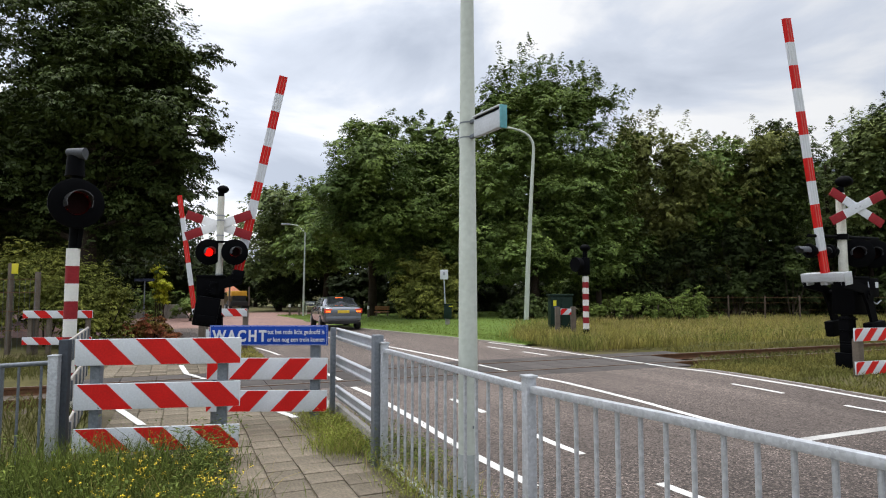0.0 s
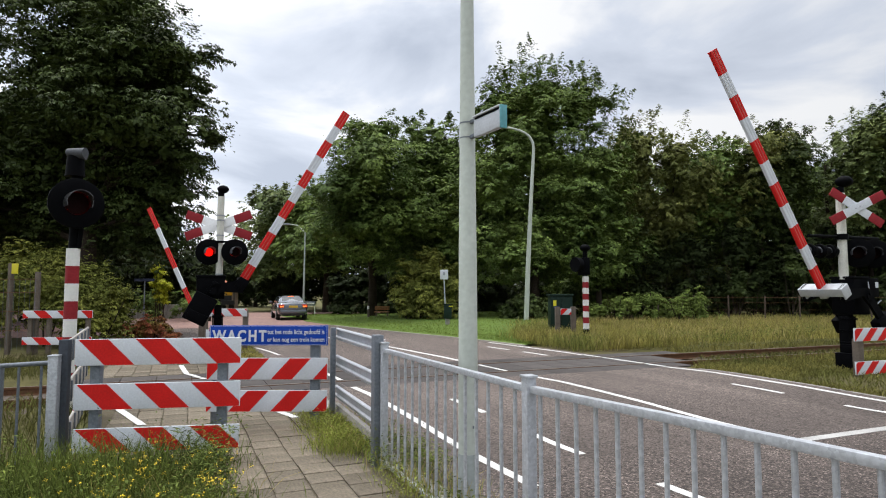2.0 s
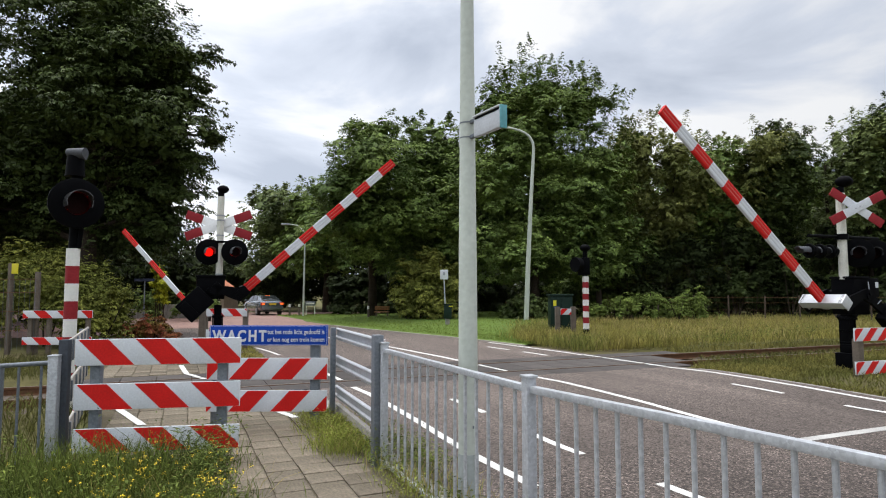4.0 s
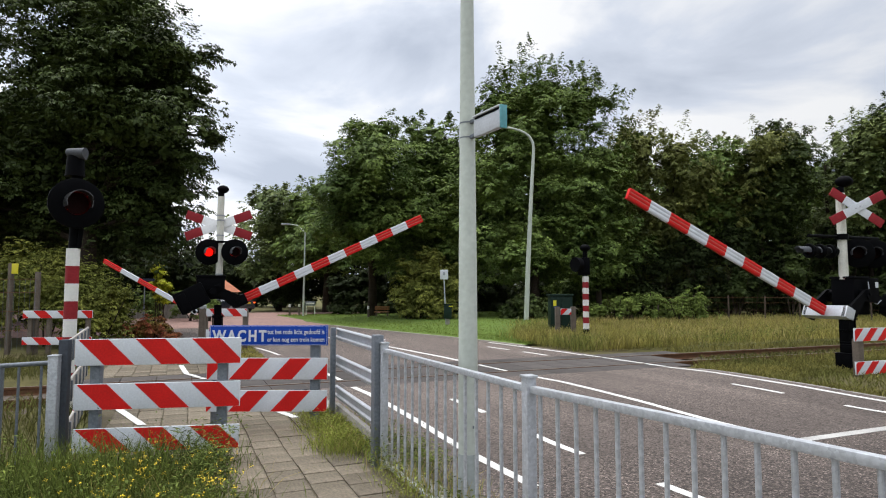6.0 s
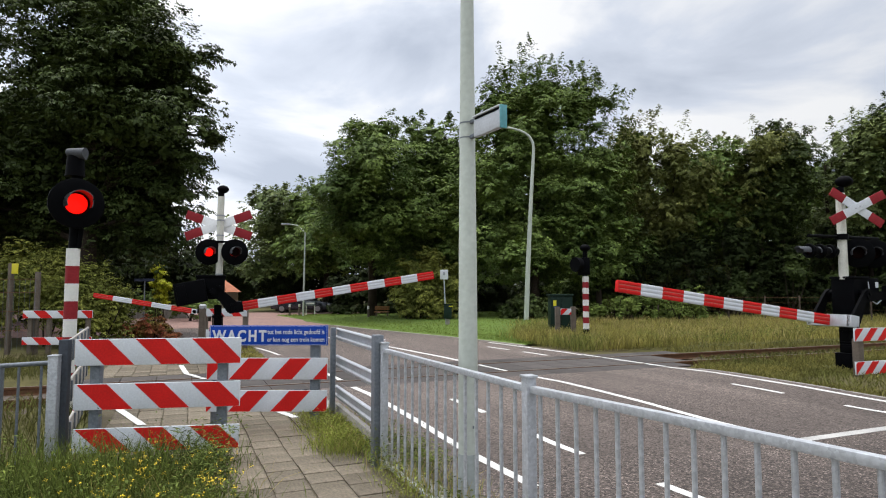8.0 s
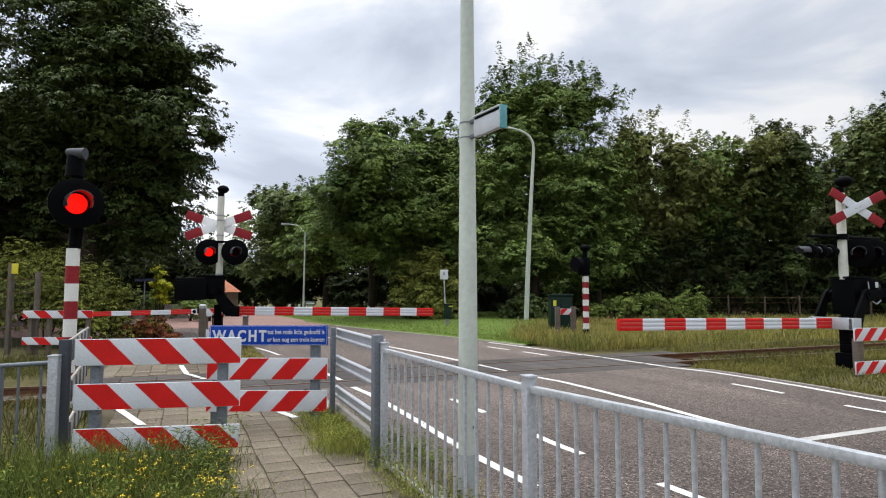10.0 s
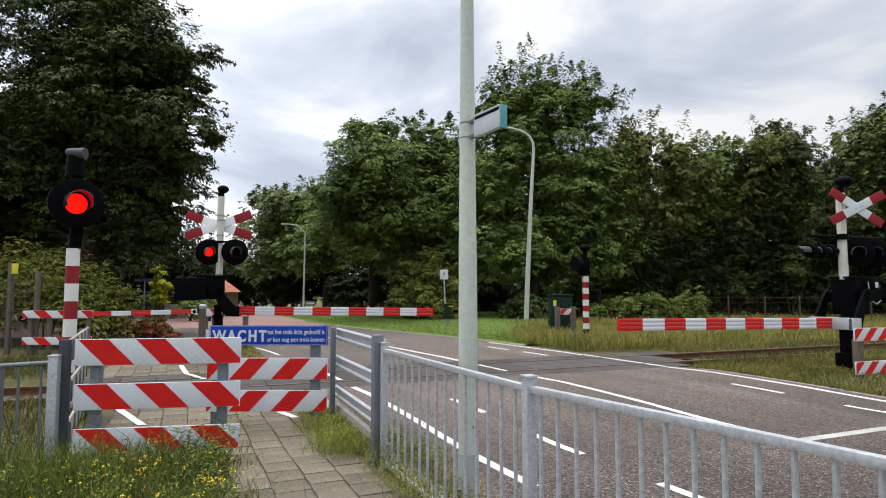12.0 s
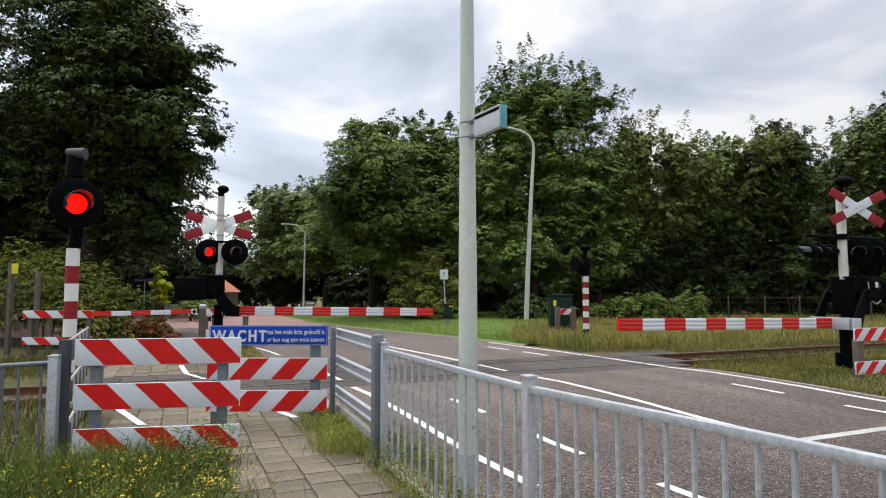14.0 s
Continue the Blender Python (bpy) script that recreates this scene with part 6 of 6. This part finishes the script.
    for x in (-0.3, 0.3):
        bm = bmesh.new()
        box(bm, (x, 0, 0.45), (0.06, 0.06, 1.0), bev=0.008)
        part("leg", bm, WHITE_OLD, t)
    bm = bmesh.new()
    box(bm, (0, -0.05, 0.84), (0.72, 0.03, 0.3), bev=0.008)
    part("panel", bm, GALV_OLD, t)
    bm = bmesh.new()
    box(bm, (0, -0.068, 0.84), (0.55, 0.006, 0.1))
    part("bar", bm, WHITE_OLD, t)
    t = thing("bench", pose(-3.75, 37.6, 0.1), "orange brown wooden bench on the grass", "bench")
    for z, y, h in ((0.42, 0, 0.05), (0.58, 0.2, 0.1), (0.71, 0.23, 0.1)):
        bm = bmesh.new()
        box(bm, (0, y, z - 0.1), (0.9, 0.35 if h < 0.1 else 0.04, h), bev=0.012)
        part("seat" if h < 0.1 else "back_board", bm, BENCH_WOOD, t)
    for x in (-0.34, 0.34):
        bm = bmesh.new()
        box(bm, (x, 0.1, 0.14), (0.08, 0.36, 0.42), bev=0.01)
        box(bm, (x, 0.26, 0.4), (0.06, 0.05, 0.52), bev=0.01)
        part("leg", bm, WOOD, t)
    for x, y in ((-4.45, 36.6), (-10.4, 41.6), (-9.9, 42.2)):
        t = thing("bollard", pose(x, y, 0), "short pale roadside bollard", "bollard", "bollards")
        bm = bmesh.new()
        tube(bm, (0, 0, -0.1), (0, 0, 0.62), 0.07, 0.06, 12)
        part("shaft", bm, WOOD, t)
        bm = bmesh.new()
        tube(bm, (0, 0, 0.62), (0, 0, 0.8), 0.075, 0.07, 12)
        part("cap", bm, WHITE_OLD, t)


def build_house():
    t = thing("house", pose(-21.6, 58, 0, 0, 0, -6), "small brick outbuilding with an orange tiled roof among trees", "house")
    bm = bmesh.new()
    box(bm, (0, 0, 0.85), (3.2, 3.0, 1.8))
    part("wall", bm, WALL_BRICK, t)
    bm = bmesh.new()
    prism(bm, [(-1.8, 1.65), (1.8, 1.65), (0, 2.9)], -1.75, 1.75)
    part("roof", bm, ROOF, t)
    for x in (-0.8, 0.8):
        bm = bmesh.new()
        box(bm, (x, -1.52, 0.95), (0.8, 0.08, 0.8), bev=0.02)
        w = part("window", bm, WHITE_OLD, t)
        bm = bmesh.new()
        box(bm, (x, -1.57, 0.95), (0.66, 0.02, 0.66))
        part("pane", bm, CAR_GLASS, w)


# ---------------------------------------------------------------- vehicles


def car_shell(bm, stations):
    """A body lofted along x: each station has x, half width, sill, shoulder, top and half width at the top."""
    rows = []
    for x, w, z0, z1, z2, wt in stations:
        half = [(w * 0.86, z0), (w * 0.98, z0 + 0.1), (w, (z0 + z1) / 2), (w * 0.975, z1), (wt + (w * 0.96 - wt) * 0.45, z1 + (z2 - z1) * 0.5), (wt, z2 - 0.04 * (z2 - z1 > 0.1)), (wt * 0.7, z2), (0, z2 + 0.012)]
        ring = [(y, z) for y, z in half] + [(-y, z) for y, z in half[-2::-1]]
        rows.append([bm.verts.new((x, y, z)) for y, z in ring])
    n = len(rows[0])
    for a, b in zip(rows, rows[1:]):
        for k in range(n - 1):
            bm.faces.new((a[k], a[k + 1], b[k + 1], b[k]))
        bm.faces.new((a[n - 1], a[0], b[0], b[n - 1]))
    bm.faces.new(rows[0])
    bm.faces.new(rows[-1][::-1])
    bmesh.ops.recalc_face_normals(bm, faces=bm.faces[:])
    for f in bm.faces:
        f.smooth = True


def wheel(t, x, y, r, name="wheel"):
    bm = bmesh.new()
    bmesh.ops.create_cone(bm, cap_ends=True, segments=28, radius1=r, radius2=r, depth=0.22, matrix=pose(0, 0, 0, 90))
    bmesh.ops.bevel(bm, geom=[e for e in bm.edges if e.is_boundary is False and len(e.link_faces) == 2 and abs(e.verts[0].co.y - e.verts[1].co.y) < 1e-4], offset=0.03, segments=2, affect="EDGES")
    w = part(name, bm, TYRE, t, "black tyre on alloy rim")
    w.matrix_local = pose(x, y, r)
    bm = bmesh.new()
    sg = 1 if y > 0 else -1
    bmesh.ops.create_cone(bm, cap_ends=True, segments=24, radius1=r * 0.66, radius2=r * 0.6, depth=0.03, matrix=Matrix.Translation((0, sg * 0.112, 0)) @ pose(0, 0, 0, 90))
    for k in range(5):
        a = radians(72 * k)
        box(bm, (r * 0.33 * math.cos(a), sg * 0.13, r * 0.33 * math.sin(a)), (r * 0.5, 0.02, 0.07), pose(0, 0, 0) , bev=0.004)
    part("rim", bm, RIM, w)
    return w


def round_off(ob, levels=2):
    sub = ob.modifiers.new("round", "SUBSURF")
    sub.levels = sub.render_levels = levels
    for f in ob.data.polygons:
        f.use_smooth = True
    return ob


def build_car(label, paint, estate, m):
    """A car whose nose points to local +x; origin on the road under its middle."""
    t = thing("car", m, label, "car")
    bm = bmesh.new()
    st = [(-2.301, 0.714, 0.42, 0.78, 0.86, 0.637), (-2.223, 0.811, 0.3, 0.88, 0.99, 0.714), (-1.95, 0.859, 0.24, 0.95, 1.06, 0.753), (-1.462, 0.878, 0.22, 0.97, 1.09, 0.753), (-0.585, 0.883, 0.22, 0.96, 1.02, 0.772),
          (0.585, 0.883, 0.22, 0.94, 1.0, 0.772), (1.17, 0.878, 0.22, 0.92, 0.98, 0.772), (1.755, 0.859, 0.24, 0.84, 0.9, 0.733), (2.145, 0.791, 0.28, 0.72, 0.8, 0.656), (2.301, 0.656, 0.36, 0.6, 0.68, 0.531)]
    car_shell(bm, st)
    round_off(part("body", bm, paint, t))
    # cabin
    bm = bmesh.new()
    if estate:
        prof = [(-2.2, 0.70, 0.98, 0.05), (-2.12, 0.74, 0.98, 0.26), (-1.9, 0.77, 0.96, 0.43), (-1.2, 0.79, 0.95, 0.48), (-0.2, 0.79, 0.94, 0.51), (0.3, 0.78, 0.93, 0.47), (0.8, 0.76, 0.92, 0.28), (1.25, 0.70, 0.93, 0.03)]
    else:
        prof = [(-2.0, 0.70, 0.99, 0.03), (-1.72, 0.74, 0.98, 0.12), (-1.25, 0.78, 0.96, 0.35), (-0.75, 0.79, 0.95, 0.46), (-0.15, 0.79, 0.94, 0.50), (0.35, 0.78, 0.93, 0.46), (0.8, 0.76, 0.92, 0.28), (1.25, 0.70, 0.93, 0.03)]
    rows = []
    for x, w, z, h in prof:
        half = [(w, z - 0.06), (w, z), (w - 0.12 * h, z + 0.35 * h), (w - 0.27 * h, z + 0.72 * h), (w - 0.42 * h, z + 0.93 * h), ((w - 0.42 * h) * 0.6, z + h), (0, z + h * 1.02)]
        rows.append([bm.verts.new((x, y, zz)) for y, zz in half + [(-y, zz) for y, zz in half[-2::-1]]])
    for p, q in zip(rows, rows[1:]):
        for k in range(len(p) - 1):
            bm.faces.new((p[k], p[k + 1], q[k + 1], q[k]))
    bm.faces.new(rows[0])
    bm.faces.new(rows[-1][::-1])
    bmesh.ops.recalc_face_normals(bm, faces=bm.faces[:])
    roof = round_off(part("cabin", bm, paint, t), 2)
    # panes: rear, front and the side windows, a little proud of the cabin
    def pane(name, pts, push):
        bm2 = bmesh.new()
        vs = [bm2.verts.new(Vector(p) + Vector(push)) for p in pts]
        f = bm2.faces.new(vs)
        r = bmesh.ops.extrude_face_region(bm2, geom=[f])
        for v in r["geom"]:
            if isinstance(v, bmesh.types.BMVert):
                v.co -= Vector(push) * 1.5
        bmesh.ops.recalc_face_normals(bm2, faces=bm2.faces[:])
        part(name, bm2, CAR_GLASS, roof)
    if estate:
        pane("rear_window", [(-2.21, -0.62, 1.03), (-2.21, 0.62, 1.03), (-2.07, 0.52, 1.28), (-2.07, -0.52, 1.28)], (-0.012, 0, 0.006))
    else:
        pane("rear_window", [(-1.7, -0.6, 1.09), (-1.7, 0.6, 1.09), (-1.02, 0.5, 1.375), (-1.02, -0.5, 1.375)], (-0.010, 0, 0.022))
    pane("windscreen", [(1.15, -0.62, 1.01), (1.15, 0.62, 1.01), (0.5, 0.5, 1.37), (0.5, -0.5, 1.37)], (0.008, 0, 0.012))
    for sg in (-1, 1):
        spans = ((-1.95, -1.2, -2.0, -1.2), (-1.1, -0.1, -1.1, -0.1), (0.0, 0.95, 0.0, 0.42)) if estate else ((-1.15, -0.15, -0.9, -0.15), (-0.05, 0.95, -0.05, 0.4))
        for b0, b1, t0, t1 in spans:
            pane("side_window", [(b0, sg * 0.79, 1.0), (b1, sg * 0.79, 1.0), (t1, sg * 0.645, 1.345), (t0, sg * 0.645, 1.345)], (0, sg * 0.014, 0.005))
        bm = bmesh.new()
        box(bm, (0.85, sg * 0.98, 1.03), (0.12, 0.2, 0.13), bev=0.03)
        part("mirror", bm, paint, t)
        bm = bmesh.new()
        box(bm, (-2.2, sg * 0.64, 0.82), (0.16, 0.36, 0.19), bev=0.04)
        lamp = part("tail_lamp", bm, TAIL, t, "red tail lamp")
        bm = bmesh.new()
        box(bm, (-2.27, sg * 0.65, 0.80), (0.05, 0.2, 0.07), bev=0.01)
        part("indicator", bm, TAIL_LIT if not estate else TAIL, lamp)
        bm = bmesh.new()
        box(bm, (2.2, sg * 0.62, 0.66), (0.2, 0.3, 0.13), bev=0.03)
        part("headlamp", bm, RIM, t)
    bm = bmesh.new()
    box(bm, (-1.08 if not estate else -2.1, 0, 1.37), (0.05, 0.36, 0.03), bev=0.008)
    part("brake_lamp", bm, TAIL_LIT if not estate else TAIL, t, "high brake lamp")
    bm = bmesh.new()
    box(bm, (-2.28, 0, 0.5), (0.12, 1.5, 0.2), bev=0.05)
    part("bumper", bm, paint, t)
    bm = bmesh.new()
    box(bm, (-2.30, 0, 0.34), (0.06, 1.25, 0.12), bev=0.02)
    part("lower_trim", bm, TYRE, t)
    bm = bmesh.new()
    box(bm, (-2.29, 0, 0.79), (0.03, 0.5, 0.12), bev=0.004)
    part("number_plate", bm, PLATE, t, "plain yellow plate")
    for x in (-1.42, 1.38):
        for y in (-0.77, 0.77):
            wheel(t, x, y, 0.325)
    return t


def build_truck(m):
    t = thing("work_vehicle", m, "small yellow and black work vehicle seen from behind", "vehicle")
    bm = bmesh.new()
    box(bm, (0, 0, 1.5), (2.2, 1.15, 0.42), bev=0.06)
    part("body", bm, CAR_YELLOW, t)
    bm = bmesh.new()
    box(bm, (-0.2, 0, 0.75), (2.4, 1.2, 0.35), bev=0.04)
    part("chassis", bm, TYRE, t)
    bm = bmesh.new()
    box(bm, (-1.05, 0, 1.1), (0.12, 1.0, 0.5), bev=0.02)
    part("tailgate", bm, TYRE, t)
    for y in (-0.72, 0.72):
        bm = bmesh.new()
        box(bm, (-1.1, y, 1.3), (0.1, 0.12, 1.5), bev=0.02)
        part("side_post", bm, WOOD, t)
    for x in (-0.8, 0.9):
        for y in (-0.62, 0.62):
            wheel(t, x, y, 0.36)
    return t


build_near_barrier()
build_far_barrier()
build_fences()
SHUTTER_PATH = build_path_signal()
SHUTTER_TWO = build_left_signal()
build_right_signal()
build_small_barriers()
build_poles()
build_house()
RIGHT_AT, RIGHT_RZ = (8.60, 13.0, 1.54), 202.0
LEFT_AT, LEFT_RZ = (-5.27, 14.0, 1.63), 22.3
CYCLE_AT, CYCLE_RZ = (-6.16, 15.2, 1.13), 167.6
def build_stand():
    t = thing("boom_stand", pose(CYCLE_AT[0] + 0.14, CYCLE_AT[1] + 0.16, 0), "slim weathered grey post that carries the path boom", "post")
    bm = bmesh.new()
    box(bm, (0, 0, 0.56), (0.14, 0.14, 1.32), bev=0.015)
    part("post", bm, WOOD, t)
    bm = bmesh.new()
    lathe(bm, [(1.2, 0.085), (1.27, 0.09), (1.31, 0.06)], 16)
    part("cap", bm, GALV, t, "pale metal cap")
    bm = bmesh.new()
    tube(bm, (-0.13, -0.2, CYCLE_AT[2]), (-0.13, 0.06, CYCLE_AT[2]), 0.045, seg=14)
    box(bm, (-0.07, 0.03, CYCLE_AT[2]), (0.14, 0.06, 0.1), bev=0.01)
    part("axle", bm, BLACK, t)


build_stand()
BOOM_RIGHT = build_boom("barrier_boom", pose(*RIGHT_AT, 0, -81, RIGHT_RZ), 5.94, 0.57, 0.583, 0.981, 0.215, "long red and white ribbed barrier boom with zinc yoke", plate=SILVER)
BOOM_LEFT = build_boom("barrier_boom", pose(*LEFT_AT, 0, -78.8, LEFT_RZ), 5.40, 0.57, 0.444, 0.892, 0.205, "long red and white ribbed barrier boom on black cranked arm", weight=0.42, case=(-0.79, -0.14, 0.5, 2.5))
BOOM_CYCLE = build_boom("barrier_boom", pose(*CYCLE_AT, 0, -80, CYCLE_RZ), 2.95, -0.06, 0.0, 1.15, 0.12, "short red and white boom over the path", yoke=False)
CAR_ONE = build_car("grey saloon car driving away with lit tail lamps", CAR_GREY, False, pose(0, 0, 0))
for piece in CAR_ONE.children_recursive:
    piece.data.transform(Matrix.Scale(0.99, 4))
    piece.location *= 0.99
CAR_TWO = build_car("dark blue estate car passing behind the junction", CAR_BLUE, True, pose(0, 0, 0))
TRUCK = build_truck(pose(0, 0, 0))


def motions():
    """All that moves: booms, lamp shutters, vehicles."""
    def boom(ob, at, rz, rows):
        walk(ob, [(t, pose(*at, 0, -a, rz)) for t, a in rows])
    boom(BOOM_RIGHT, RIGHT_AT, RIGHT_RZ, [(0, 81.0), (0.5, 74.2), (1, 69.0), (1.5, 64.0), (2, 58.8), (2.5, 54.0), (3, 49.9), (3.2, 48.1), (5.3, 29.6), (5.5, 27.7), (6, 23.5), (6.5, 19.4), (7, 15.2), (7.5, 11.2), (8, 7.3), (8.2, 5.8), (9.0, 1.8), (9.6, 0.75), (14, 0.75)])
    boom(BOOM_LEFT, LEFT_AT, LEFT_RZ, [(0, 78.8), (0.5, 74.4), (1, 69.9), (1.5, 65.1), (2, 60.5), (2.5, 56.1), (3, 51.5), (3.2, 49.6), (5.3, 31.5), (5.5, 29.7), (6, 25.3), (6.5, 21.2), (7, 17.0), (7.5, 13.0), (8, 9.2), (8.2, 7.8), (9.0, 2.2), (9.7, -1.0), (14, -1.0)])
    boom(BOOM_CYCLE, CYCLE_AT, CYCLE_RZ, [(0, 79.9), (0.5, 75), (1, 70.2), (1.5, 66.0), (2, 61.9), (3, 53.4), (5.3, 32.0), (6.5, 21.2), (7.5, 11.9), (8.2, 6.2), (9.0, 0.5), (9.7, -1.7), (14, -1.7)])

    def flash(sh, start, period, lit, open_drop):
        """The added shutter stands in for switching: it covers the lens, and drops behind the board while the lamp is
        lit.
        """
        shut = pose(0, 0.008, 0)
        opened = pose(0, 0.008, open_drop)
        rows = []
        k = math.floor(-start / period) - 1
        while start + k * period < 14.4:
            on, off = math.ceil((start + k * period) * FPS), math.ceil((start + k * period + lit) * FPS)
            rows += [((on - 1) / FPS, shut), (on / FPS, opened), ((off - 1) / FPS, opened), (off / FPS, shut)]
            k += 1
        inside = [r for r in rows if 0 < r[0] < 14]
        before = [r for r in rows if r[0] <= 0][-1]
        after = [r for r in rows if r[0] >= 14][0]
        walk(sh, [(0.0, before[1])] + inside + [(14.0, after[1])])
    for up, k in ((1, 0), (-1, 1)):
        flash(SHUTTER_PATH[k], 0.13, 0.6535, 0.32, 0.15 * up)
        flash(SHUTTER_TWO[1][k], 0.195, 0.6605, 0.27, 0.095 * up)
        flash(SHUTTER_TWO[0][k], -0.1955, 0.6605, 0.3905, 0.095 * up)

    # the grey car brakes and turns off beyond the junction
    walk(CAR_ONE, [(t, pose(x, y, 0.012, 0, 0, rz)) for t, x, y, rz in (
        (0.0, -4.95, 28.0, 109.5), (0.5, -5.98, 30.2, 110), (1.0, -7.15, 32.6, 110.5), (1.5, -8.3, 35.0, 111), (2.0, -9.4, 37.3, 111), (2.5, -10.4, 39.4, 111.5), (3.0, -11.3, 41.2, 113), (3.2, -11.65, 41.9, 115),
        (5.3, -15.6, 48.0, 138), (5.7, -16.4, 48.7, 143), (6.2, -17.8, 49.6, 149), (8.0, -25.0, 53.4, 154), (10.5, -37, 58, 158), (14.0, -54, 63, 162))])
    walk(CAR_TWO, [(t, pose(x, y, 0.012, 0, 0, 0)) for t, x, y in ((0.0, -42.3, 48.7), (6.6, -15.8, 48.7), (7.1, -14.3, 48.7), (7.6, -12.75, 48.7), (8.2, -10.3, 48.7), (10.3, -1.0, 48.6), (14.0, 16.0, 48.4))])
    walk(TRUCK, [(t, pose(x, y, 0.012, 0, 0, rz)) for t, x, y, rz in ((0.0, -16.1, 47.8, 118), (1.0, -17.0, 49.6, 122), (1.8, -18.4, 51.4, 130), (3.0, -21.5, 53.5, 145), (6.0, -33, 57, 158), (10.0, -50, 61, 165), (14.0, -66, 64, 165))])


motions()
